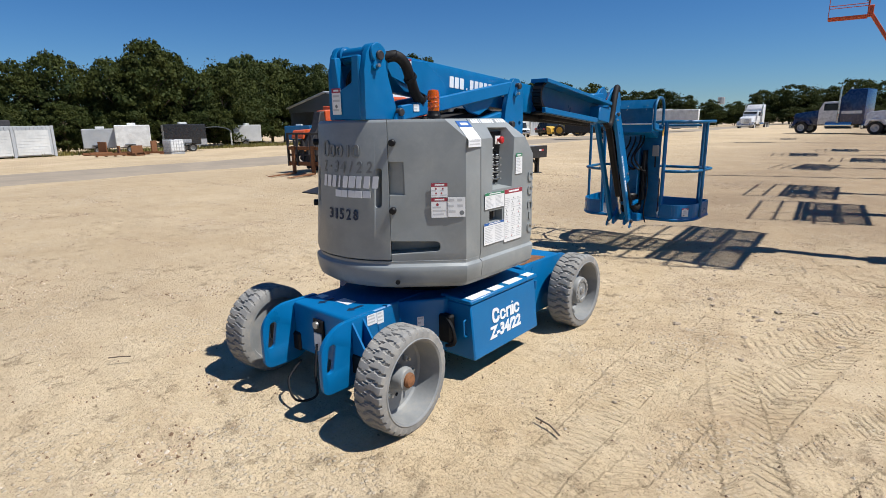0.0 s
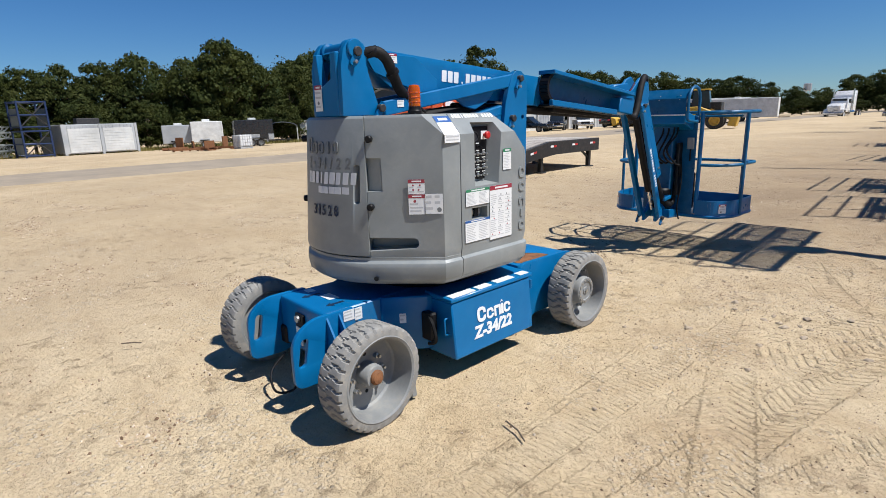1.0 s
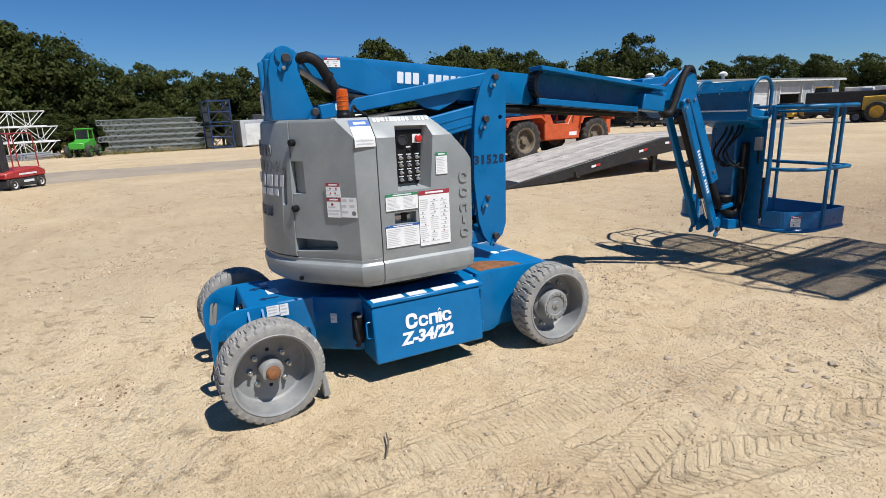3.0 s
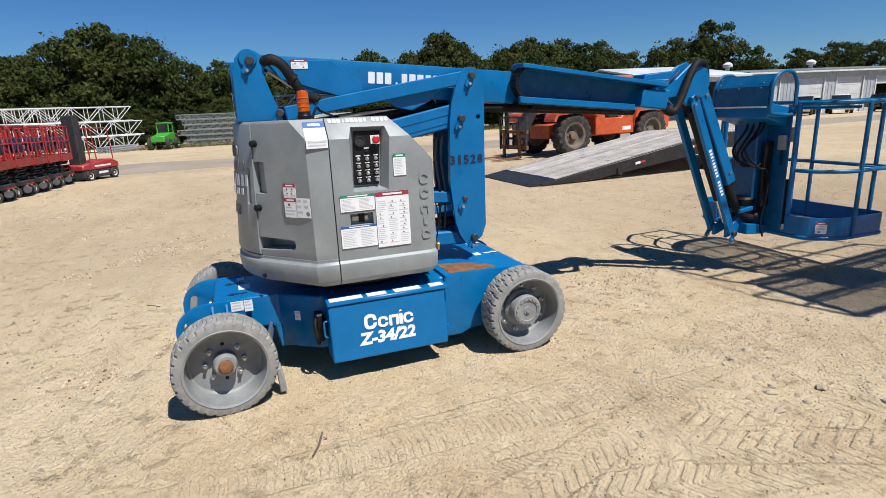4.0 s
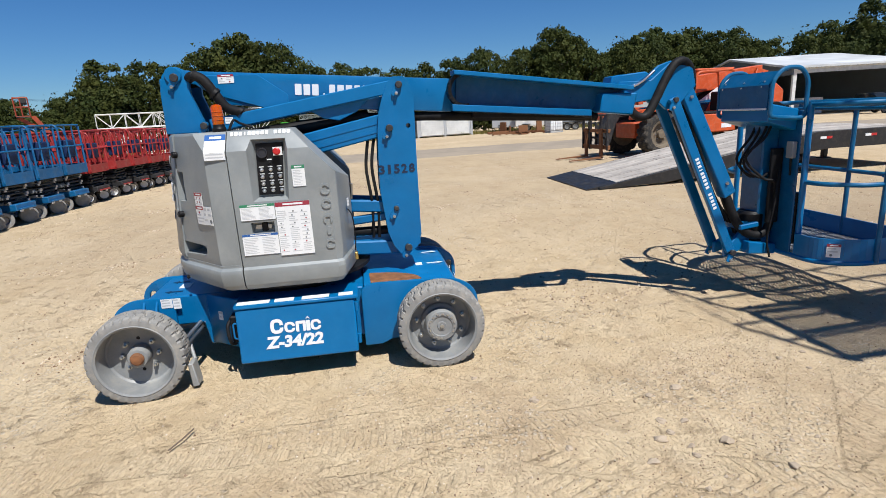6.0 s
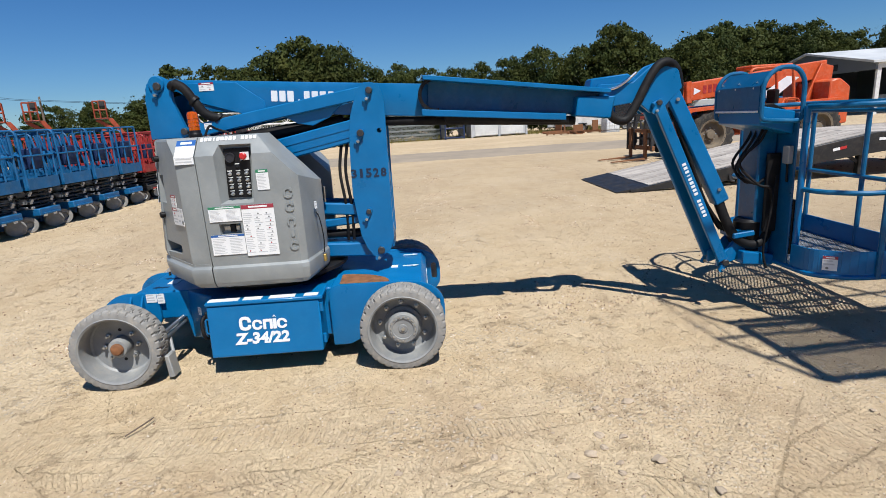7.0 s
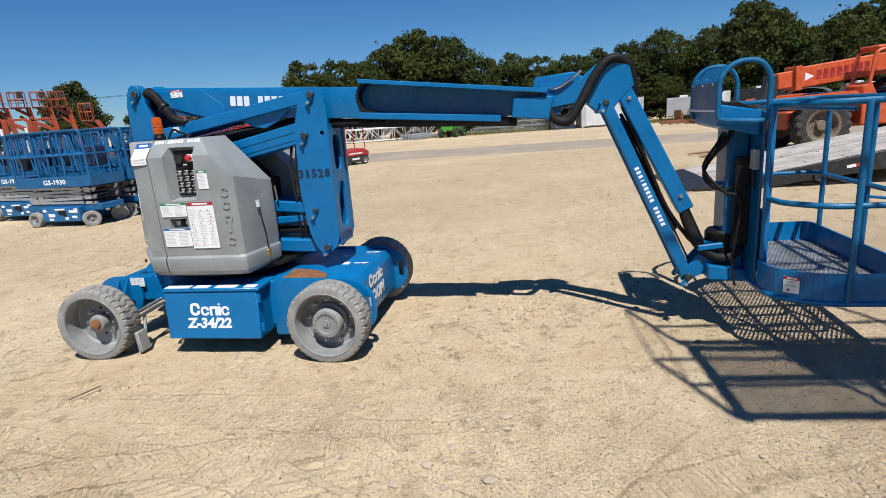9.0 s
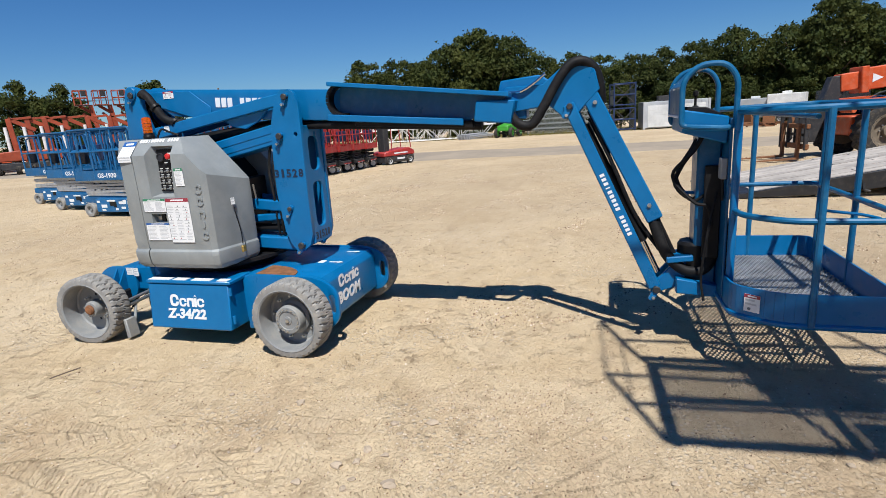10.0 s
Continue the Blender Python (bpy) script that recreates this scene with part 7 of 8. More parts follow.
copy_thing(suv, pose(-34.8, 64.0, fall(-34.8), 0, 0, -15))
copy_thing(suv, pose(-31.8, 72.5, fall(-31.8), 0, 0, -12))
pick = car(pose(-38.0, 55.5, fall(-38), 0, 0, -150), M["car_black"], "black pickup truck facing the yard", True)
copy_thing(pick, pose(-32.6, 81.0, fall(-32.6), 0, 0, -14))
car(pose(-36.8, 59.0, fall(-36.8), 0, 0, -140), M["truck_white"], "white pickup truck by the warehouse", True)


def semi(m, paint, label_):
    """A road tractor with a long bonnet, nose towards -x."""
    s = thing("road_tractor", label_, "truck", m, "road tractors")
    part("bonnet", soften(prism(bm_new(), [(-3.3, 0.75), (-3.35, 1.65), (-3.2, 1.8), (-1.3, 2.05), (-1.3, 0.75)], "y", -0.85, 0.85), 0.08, 2), paint, s)
    part("cab", soften(prism(bm_new(), [(-1.3, 0.8), (-1.3, 2.05), (-0.95, 2.75), (0.35, 2.8), (0.35, 0.8)], "y", -1.05, 1.05), 0.06, 2), M["truck_white"], s)
    part("sleeper", soften(prism(bm_new(), [(0.35, 0.8), (0.35, 3.1), (0.9, 3.75), (2.2, 3.75), (2.2, 0.8)], "y", -1.15, 1.15), 0.1, 2), paint, s)
    for q in (1, -1):
        part("side_window", box(bm_new(), -0.9, 0.2, *sorted((1.051 * q, 1.056 * q)), 2.0, 2.6), M["dark_glass"], s)
        part("exhaust_stack", tube(bm_new(), [(0.3, 1.22 * q, 1.0), (0.3, 1.22 * q, 4.0)], 0.09, 12), M["chrome"], s)
        part("fuel_tank", tube(bm_new(), [(-0.6, 1.0 * q, 0.75), (1.4, 1.0 * q, 0.75)], 0.32, 16), M["chrome"], s)
        part("fender", soften(prism(bm_new(), rounded([(-3.3, 0.7), (-3.2, 1.2), (-2.0, 1.25), (-1.7, 0.8), (-2.0, 0.8), (-2.2, 1.1), (-2.95, 1.1), (-3.1, 0.7)], 0.08), "y", *sorted((0.85 * q, 1.2 * q))), 0.03), paint, s)
        part("stripe", box(bm_new(), 0.5, 2.0, *sorted((1.151 * q, 1.156 * q)), 1.7, 1.95), M["truck_white"], s)
        for x in (-2.55, 3.2, 4.5):
            w = part("wheel", to_mesh("rim", lathe(bm_new(), [(0.31, -0.15), (0.31, 0.13), (0.24, 0.1), (0.2, 0.0), (0.1, 0.0), (0.1, 0.1), (0, 0.12)], n=18), M["wheel_white"]), None, s, "", pose(x, 1.02 * q, 0.52, 0, 0, 90 * q))
            part("tyre", plain_tyre(0.52, 0.3), None, w)
    part("windscreen", box(bm_new(), -1.16, -1.14, -0.9, 0.9, 2.1, 2.65, pose(0, 0, 0, 0, 0, 0)), M["dark_glass"], s)
    part("grille", box(bm_new(), -3.38, -3.34, -0.55, 0.55, 0.85, 1.6), M["chrome"], s)
    part("bumper", soften(box(bm_new(), -3.55, -3.35, -1.2, 1.2, 0.45, 0.8), 0.05), M["chrome"], s)
    part("frame", box(bm_new(), -3.0, 5.2, -0.45, 0.45, 0.7, 0.95), M["frame_black"], s)
    return s


semi(pose(-4.6, 60.8, 0, 0, 0, -14), M["truck_blue"], "dark blue and white road tractor parked side on")
white_semi = semi(pose(0.9, 57.6, 0, 0, 0, -14), M["truck_white"], "white road tractor parked side on")
copy_thing(white_semi, pose(-18.5, 98.0, -0.3, 0, 0, 85))


def box_trailer(m, L, W, H, paint, label_, lower=None, axles=1):
    t = thing("enclosed_trailer", label_, "trailer", m, "enclosed trailers")
    part("box_body", soften(box(bm_new(), -L / 2, L / 2, -W / 2, W / 2, 0.55, 0.55 + H), 0.05), paint, t)
    if lower:
        part("stone_guard", box(bm_new(), -L / 2 - 0.005, L / 2 + 0.005, -W / 2 - 0.005, W / 2 + 0.005, 0.6, 0.6 + H * 0.28), lower, t)
    part("tongue", beam(bm_new(), (0.0, 0.5), (0.01, 0.5), 0.1, L / 2, L / 2 + 1.2), M["frame_black"], t)
    part("roof_vent", soften(box(bm_new(), -0.4, 0.3, -0.3, 0.3, 0.55 + H, 0.75 + H), 0.03), M["white_steel"], t)
    for q in (1, -1):
        for k in range(axles):
            w = part("wheel", CAR_R, None, t, "", pose(-0.3 + 0.8 * k, W / 2 * q, 0.36, 0, 0, 90 * q))
            part("tyre", CAR_T, None, w)
            part("wheel_arch", soften(box(bm_new(), -0.75 + 0.8 * k, 0.15 + 0.8 * k, *sorted((W / 2 * q, (W / 2 + 0.2) * q)), 0.75, 0.82), 0.02), M["black"], t)
        part("side_door", box(bm_new(), L / 2 - 1.3, L / 2 - 0.5, *sorted((W / 2 * q, (W / 2 + 0.01) * q)), 0.65, 0.3 + H), paint, t)
    for x in (-L / 2, L / 2 - 0.03):
        part("corner_trim", box(bm_new(), x - 0.01, x + 0.04, -W / 2 - 0.01, W / 2 + 0.01, 0.55, 0.6), M["steel"], t)
    return t


box_trailer(pose(-55.8, 21.3, fall(-55.8), 0, 0, 68), 2.9, 2.2, 2.0, M["white_steel"], "white enclosed trailer with a roof unit")
box_trailer(pose(-57.6, 19.2, fall(-57.6), 0, 0, 68), 2.9, 2.2, 1.75, M["cladding"], "grey enclosed trailer beside the woods")
box_trailer(pose(-50.9, 23.8, fall(-50.9), 0, 0, 72), 3.5, 2.1, 1.9, M["car_black"], "black enclosed trailer with a pale stone guard", M["galv"], 2)
box_trailer(pose(-63.0, 37.4, fall(-63), 0, 0, 60), 3.2, 2.3, 2.0, M["door_white"], "white enclosed trailer under the trees")
box_trailer(pose(-25.0, 75.5, fall(-25), 0, 0, 12), 9.0, 2.5, 2.3, M["white_steel"], "long white box trailer, dented", None, 2)
box_trailer(pose(-31.0, 79.0, fall(-31), 0, 0, 20), 12.0, 2.5, 2.6, M["white_steel"], "long white box trailer, dented", None, 2)
box_trailer(pose(-48.0, 86.0, fall(-48), 0, 0, 20), 10.0, 2.5, 2.6, M["white_steel"], "long white box trailer, dented", None, 2)
box_trailer(pose(-57.6, 41.4, fall(-57.6), 0, 0, 35), 3.2, 2.0, 1.7, M["lift_blue"], "blue steel-sided trailer by the woods")
box_trailer(pose(-20.0, 46.5, fall(-20), 0, 0, 15), 7.0, 2.4, 1.6, M["frame_black"], "dark box trailer at the yard edge", None, 2)


def carport(m):
    """A dark arched shelter on posts, open in front, with a boat-shaped load under it."""
    cp = thing("carport", "dark arched metal carport on thin posts by the woods", "carport", m)
    arch = [(1.75 * math.cos(a), 1.75 + 0.62 * math.sin(a)) for a in [math.pi * k / 12 for k in range(13)]]
    part("roof", prism(bm_new(), arch + [(x * 0.97, z - 0.07) for x, z in arch[::-1]], "y", -2.2, 2.2), M["gable"], cp)
    for x in (-1.68, 1.68):
        for y in (-2.1, 0.0, 2.1):
            part("post", tube(bm_new(), [(x, y, 0), (x, y, 1.78)], 0.04, 8), M["white_steel"], cp)
    return cp


carport(pose(-59.5, 31.3, fall(-59.5), 0, 0, 62))


def container(m):
    c = thing("storage_container", "pale grey storage container with two white roller doors", "container", m)
    L, H = 6.06, 2.59
    part("shell", soften(box(bm_new(), -2.4, -0.02, -L / 2, L / 2, 0.12, H), 0.03), M["cladding"], c)
    for a, b in ((-2.6, -0.15), (0.15, 2.6)):
        d = part("roller_door", box(bm_new(), -0.02, 0.01, a, b, 0.2, 2.25), M["door_white"], c, "white roller door")
        for k in range(9):
            part("door_slat", box(bm_new(), 0.01, 0.03, a + 0.02, b - 0.02, 0.22 + k * 0.225, 0.42 + k * 0.225), M["door_white"], d)
    for y in (-L / 2, -0.12, L / 2 - 0.2):
        part("corner_post", box(bm_new(), -0.05, 0.05, y, y + 0.2, 0, H + 0.02), M["cladding"], c)
    for y in [-2.9 + 0.3 * k for k in range(20)]:
        part("corrugation", box(bm_new(), -0.02, 0.03, y, y + 0.14, 2.27, 2.5), M["cladding"], c)
    for x in [-2.3 + 0.28 * k for k in range(8)]:
        part("corrugation", box(bm_new(), x, x + 0.13, L / 2, L / 2 + 0.035, 0.2, 2.45), M["cladding"], c)
    part("roof_box", soften(box(bm_new(), -1.6, -0.8, -1.5, 0.3, H, H + 0.5), 0.03), M["dark_steel"], c)


container(pose(-55.8, 12.1, fall(-55.8), 0, 0, 8))


def tote(m):
    t = thing("bulk_tote", "white caged liquid tote on a pallet", "tote", m)
    part("tank", soften(box(bm_new(), -0.48, 0.48, -0.58, 0.58, 0.18, 1.12), 0.08, 2), M["white"], t)
    part("pallet", soften(box(bm_new(), -0.5, 0.5, -0.6, 0.6, 0.0, 0.14), 0.02), M["galv"], t)
    for z in (0.3, 0.55, 0.8, 1.05):
        part("cage_bar", tube(bm_new(), [(-0.51, -0.61, z), (0.51, -0.61, z), (0.51, 0.61, z), (-0.51, 0.61, z)], 0.012, 6, closed=True), M["galv"], t)
    for k in range(6):
        for x, y in ((0.51, -0.55 + 0.22 * k), (-0.45 + 0.18 * k, -0.61), (-0.45 + 0.18 * k, 0.61)):
            part("cage_bar", tube(bm_new(), [(x, y, 0.14), (x, y, 1.14)], 0.012, 6), M["galv"], t)
    part("cap", lathe(bm_new(), [(0.1, 1.12), (0.1, 1.16), (0, 1.17)], (0, 0, 0), "z", 12), M["black"], t)


tote(pose(-44.3, 19.8, fall(-44.3), 0, 0, 10))
for k, (x, y, w) in enumerate(((-45.5, 17.2, 1.4), (-47.5, 18.6, 2.0), (-46.0, 15.8, 1.0), (-52.5, 17.0, 1.2))):
    jk = thing("scrap_frame", "rusty steel frame lying on the ground", "scrap", pose(x, y, fall(x), 0, 0, 40 * k), "scrap by the woods")
    part("rail", box(bm_new(), -w, w, -0.4, -0.3, 0.1, 0.25), M["rust"], jk)
    part("rail", box(bm_new(), -w, w, 0.3, 0.4, 0.1, 0.25), M["rust"], jk)
    for q in range(4):
        part("bar", box(bm_new(), -w + q * w * 0.6, -w + q * w * 0.6 + 0.1, -0.3, 0.3, 0.0, 0.12), M["rust"], jk)
    part("post", box(bm_new(), w * 0.5, w * 0.5 + 0.1, -0.4, 0.4, 0.25, 0.8 + 0.3 * (k % 2)), M["rust"], jk)


def truss_bundle(m, L, tiers, depth, paint, label_, tier_h=0.75):
    t = thing("truss_stack", label_, "truss stack", m, "stacked trusses")
    for k in range(tiers):
        z = 0.15 + k * (tier_h + 0.06)
        off = 0.45 * math.sin(k * 2.3)
        bm = bm_new()
        for x in (0, -depth):
            for zz in (z, z + tier_h):
                tube(bm, [(x, -L / 2 + off, zz), (x, L / 2 + off, zz)], 0.05, 6)
            n = int(L / (tier_h * 0.95))
            for q in range(n):
                ya, yb = -L / 2 + off + q * L / n, -L / 2 + off + (q + 1) * L / n
                tube(bm, [(x, ya, z if q % 2 else z + tier_h), (x, yb, z + tier_h if q % 2 else z)], 0.03, 5)
                tube(bm, [(x, ya, z), (x, ya, z + tier_h)], 0.03, 5)
                tube(bm, [(0, ya, z), (-depth, ya, z)], 0.025, 5)
        part("truss", bm, paint, t)
    return t


truss_bundle(pose(-58.5, 1.6, fall(-58.5), 0, 0, -8), 8.4, 6, 1.6, M["truss_grey"], "stack of grey galvanised lattice trusses", 0.44)
for k, (x, y) in enumerate(((-56.5, -10.5), (-55.0, -15.5))):
    truss_bundle(pose(x, y, fall(x), 0, 0, 24), 9.5, 3, 1.4, M["white_steel"], "white painted lattice trusses stacked on edge", 1.25)


def cage(m):
    c = thing("steel_cage", "tall dark blue steel cage tower", "cage", m)
    for k in range(2):
        z = k * 2.7
        for x in (-1.2, 1.2):
            for y in (-1.1, 1.1):
                part("post", box(bm_new(), x - 0.07, x + 0.07, y - 0.07, y + 0.07, z, z + 2.6), M["cage_blue"], c)
        for zz in (z + 0.2, z + 1.3, z + 2.5):
            part("hoop", tube(bm_new(), [(-1.2, -1.1, zz), (1.2, -1.1, zz), (1.2, 1.1, zz), (-1.2, 1.1, zz)], 0.07, 6, closed=True), M["cage_blue"], c)
        for s in (1, -1):
            part("brace", tube(bm_new(), [(1.2, -1.1 * s, z + 0.2), (1.2, 1.1 * s, z + 2.5)], 0.05, 6), M["dark_steel"], c)
            part("panel", box(bm_new(), -1.15, 1.15, 1.02 * s, 1.06 * s, z + 0.3, z + 1.9), M["truss_grey"], c)
    return c


cg = cage(pose(-56.5, 7.2, fall(-56.5), 0, 0, 10) @ Matrix.Diagonal((0.95, 0.9, 0.86, 1)))


def green_machine():
    g = thing("green_harvester", "bright green compact tractor with black running gear", "tractor", pose(-55.0, -3.9, fall(-55), 0, 0, 75))
    part("body", soften(prism(bm_new(), [(-1.4, 0.7), (-1.4, 1.2), (-0.2, 1.35), (0.1, 1.5), (1.2, 1.5), (1.4, 0.9), (1.2, 0.7)], "x", -0.6, 0.6), 0.05), M["green_machine"], g)
    part("cab_frame", tube(bm_new(), bent([(-0.5, 0.1, 1.4), (-0.5, 0.2, 2.3), (-0.5, 1.1, 2.3), (-0.5, 1.2, 1.4)], 0.1), 0.05, 6), M["green_machine"], g)
    part("cab_frame", tube(bm_new(), bent([(0.5, 0.1, 1.4), (0.5, 0.2, 2.3), (0.5, 1.1, 2.3), (0.5, 1.2, 1.4)], 0.1), 0.05, 6), M["green_machine"], g)
    part("cab_roof", soften(box(bm_new(), -0.6, 0.6, 0.1, 1.2, 2.28, 2.4), 0.04), M["green_machine"], g)
    part("windscreen", box(bm_new(), -0.48, 0.48, 0.14, 0.17, 1.5, 2.2), M["dark_glass"], g)
    for x in (-0.8, 0.8):
        for y in (-1.0, 0.9):
            w = part("wheel", plain_rim(0.5, 0.3, "green_machine"), None, g, "", pose(x, y, 0.5, 0, 0, 0 if x > 0 else 180))
            part("tyre", plain_tyre(0.5, 0.3), None, w)
    for y in (-0.9, 0.0, 0.9):
        part("tool_bar", box(bm_new(), -1.3, 1.3, y - 0.05, y + 0.05, 0.4, 0.5), M["black"], g)


green_machine()
pp = thing("pipe_pile", "pile of grey steel tubes on the ground", "pipes", pose(-56.0, -7.5, fall(-56), 0, 0, 70))
for k in range(22):
    z, o = 0.1 + 0.13 * (k // 6), -0.9 + 0.32 * (k % 6)
    part("tube", tube(bm_new(), [(o, -2.2 + 0.2 * math.sin(k), z), (o + 0.3 * math.sin(k * 3), 2.0, z)], 0.07, 8), M["galv"], pp)


def loader(m):
    g = thing("wheel_loader", "yellow wheel loader with a dark cab", "loader", m)
    part("body", soften(prism(bm_new(), [(-2.2, 0.8), (-2.2, 1.7), (-0.3, 1.8), (0.9, 1.3), (0.9, 0.8)], "x", -0.8, 0.8), 0.06), M["yellow"], g)
    part("cab", soften(prism(bm_new(), [(-0.9, 1.7), (-0.8, 3.0), (0.3, 3.0), (0.5, 1.6)], "x", -0.6, 0.6), 0.04), M["dark_glass"], g)
    part("cab_roof", soften(box(bm_new(), -0.65, 0.65, -0.9, 0.4, 3.0, 3.1), 0.03), M["yellow"], g)
    part("bucket", soften(prism(bm_new(), [(2.4, 0.2), (2.6, 1.2), (2.0, 1.0), (1.8, 0.3)], "x", -1.2, 1.2), 0.03), M["yellow"], g)
    for x in (-0.5, 0.5):
        part("lift_arm", beam(bm_new(), (0.5, 1.5), (2.1, 0.7), 0.2, x - 0.06, x + 0.06), M["yellow"], g)
    T, R = plain_tyre(0.68, 0.45), plain_rim(0.68, 0.45, "yellow")
    for x, y in ((-0.95, -1.3), (0.95, -1.3), (-0.95, 0.9), (0.95, 0.9)):
        w = part("wheel", R, None, g, "", pose(x, y, 0.68, 0, 0, 0 if x > 0 else 180))
        part("tyre", T, None, w)
    return g


ld = loader(pose(-17.5, 46.0, fall(-17.5), 0, 0, -75))
copy_thing(ld, pose(-31.5, 62.0, fall(-31.5), 0, 0, 100))

# folded orange boom lifts, far off beside the fence
def far_boom(top, lean, cage, label_, cylinder=False, cw=1.0):
    """A folded boom lift: riser up to the top, leaning towards -x, with an elbow arm or a platform cage."""
    fb = thing("boom_lift", label_, "boom lift", Matrix.Identity(4), "orange boom lifts")
    T, R = plain_tyre(0.4, 0.26), plain_rim(0.4, 0.26, "wheel_white")
    for x in (-0.8, 0.8):
        for y in (-1.0, 1.0):
            w = part("wheel", R, None, fb, "", pose(x, y, 0.4, 0, 0, 0 if x > 0 else 180))
            part("tyre", T, None, w)
    part("chassis", soften(box(bm_new(), -0.7, 0.7, -1.3, 1.3, 0.35, 0.75), 0.03), M["dark_steel"], fb)
    part("turret", soften(prism(bm_new(), [(-0.95, 0.85), (0.95, 0.85), (0.95, 1.35), (0.4, 1.5), (-0.95, 1.4)], "y", -0.9, 0.9), 0.05), M["far_orange"], fb)
    part("riser", soften(prism(bm_new(), [(0.15, 1.3), (0.45, 1.3), (0.33 - lean, top), (0.05 - lean, top)], "y", -0.16, 0.16), 0.015), M["far_orange"], fb)
    if cylinder:
        part("lift_cylinder", tube(bm_new(), [(-0.02, -0.22, 1.2), (-0.05 - lean, -0.22, top - 0.5)], 0.10, 12), M["white_steel"], fb, "pale lift cylinder")
    if cage:
        for z in (0.0, 0.5, 1.0):
            part("rail", tube(bm_new(), [(-1.2 * cw - lean, -0.7 * cw, top + z), (0.1 - lean, -0.7 * cw, top + z), (0.1 - lean, 0.7 * cw, top + z), (-1.2 * cw - lean, 0.7 * cw, top + z)], 0.03, 6, closed=True), M["far_orange"], fb)
        for x, y in ((-1.2, -0.7 * cw), (-1.2, 0.7 * cw), (0.1, -0.7 * cw), (0.1, 0.7 * cw), (-0.55, -0.7 * cw), (-0.55, 0.7 * cw)):
            part("rail_post", tube(bm_new(), [(x * (cw if x < 0 else 1) - lean, y, top), (x * (cw if x < 0 else 1) - lean, y, top + 1.0)], 0.03, 6), M["far_orange"], fb)
        part("platform_floor", box(bm_new(), -1.2 * cw - lean, 0.1 - lean, -0.7 * cw, 0.7 * cw, top - 0.06, top - 0.02), M["dark_steel"], fb)
        part("control_box", soften(box(bm_new(), -0.25 - lean, 0.05 - lean, -0.3 * cw, 0.3 * cw, top + 0.62, top + 1.06), 0.03), M["dark_steel"], fb, "dark control box on the platform rail")
        part("jib_link", beam_xz((0.32 - lean, top - 1.3), (-0.35 - lean, top - 0.55), 0.16), M["far_orange"], fb)
        part("jib", beam_xz((0.25 - lean, top - 0.6), (-0.5 - lean, top - 0.05), 0.2), M["far_orange"], fb)
    else:
        part("elbow_arm", beam_xz((0.2 - lean, top), (1.5 - lean, top - 0.75), 0.24), M["far_orange"], fb)
        part("elbow_arm", beam_xz((0.1 - lean, top - 0.05), (1.4 - lean, top + 0.05), 0.14), M["far_orange"], fb)
    return fb


def beam_xz(a, b, hgt, wid=0.2):
    A, Bq = Vector((a[0], 0, a[1])), Vector((b[0], 0, b[1]))
    d = (Bq - A).normalized()
    n = Vector((-d.z, 0, d.x)) * hgt / 2
    return soften(prism(bm_new(), [((A + n).x, (A + n).z), ((A - n).x, (A - n).z), ((Bq - n).x, (Bq - n).z), ((Bq + n).x, (Bq + n).z)], "y", -wid / 2, wid / 2), 0.012)


folded = far_boom(3.45, 0.0, False, "orange boom lift folded upright in a far row", True)
for k, (x, y) in enumerate(((-24.2, -30.3), (-25.0, -29.8), (-25.7, -29.2), (-26.6, -28.6), (-27.6, -27.8), (-28.6, -27.0))):
    m = pose(x, y, fall(x), 0, 0, 142 + 4 * math.sin(k * 2.1))
    if k:
        copy_thing(folded, m)
    else:
        folded.matrix_basis = m
caged = far_boom(4.45, 0.25, True, "orange boom lift with its platform raised in a far row", False, 0.62)
for k, (x, y) in enumerate(((-30.4, -30.1), (-31.3, -29.3), (-32.2, -28.5), (-33.0, -27.8))):
    m = pose(x, y, fall(x), 0, 0, 142 + 4 * math.sin(k * 2.1))
    if k:
        copy_thing(caged, m)
    else:
        caged.matrix_basis = m
leaning = far_boom(3.1, 0.95, True, "orange boom lift with a small platform on its leaning boom", False, 0.45)
for k, (x, y) in enumerate(((-30.5, -18.2), (-31.3, -16.9), (-33.0, -14.0), (-29.0, -21.2))):
    m = pose(x, y, fall(x), 0, 0, 122 + 6 * math.sin(k * 2.1))
    if k:
        copy_thing(leaning, m)
    else:
        leaning.matrix_basis = m
bw = thing("road_barrier", "low white barrier with orange tops beside the far fence", "barrier", pose(-29.5, -35.0, fall(-29.5), 0, 0, 142))
for k in range(7):
    part("barrier_block", soften(box(bm_new(), -9 + k * 2.6, -6.5 + k * 2.6, -0.2, 0.2, 0.0, 0.75), 0.04), M["white_steel"], bw)
    part("orange_box", soften(box(bm_new(), -8.7 + k * 2.6, -6.9 + k * 2.6, -1.3, -0.3, 0.4, 1.25), 0.05), M["orange"], bw)


# ---- power poles and wires ----
POLES = []
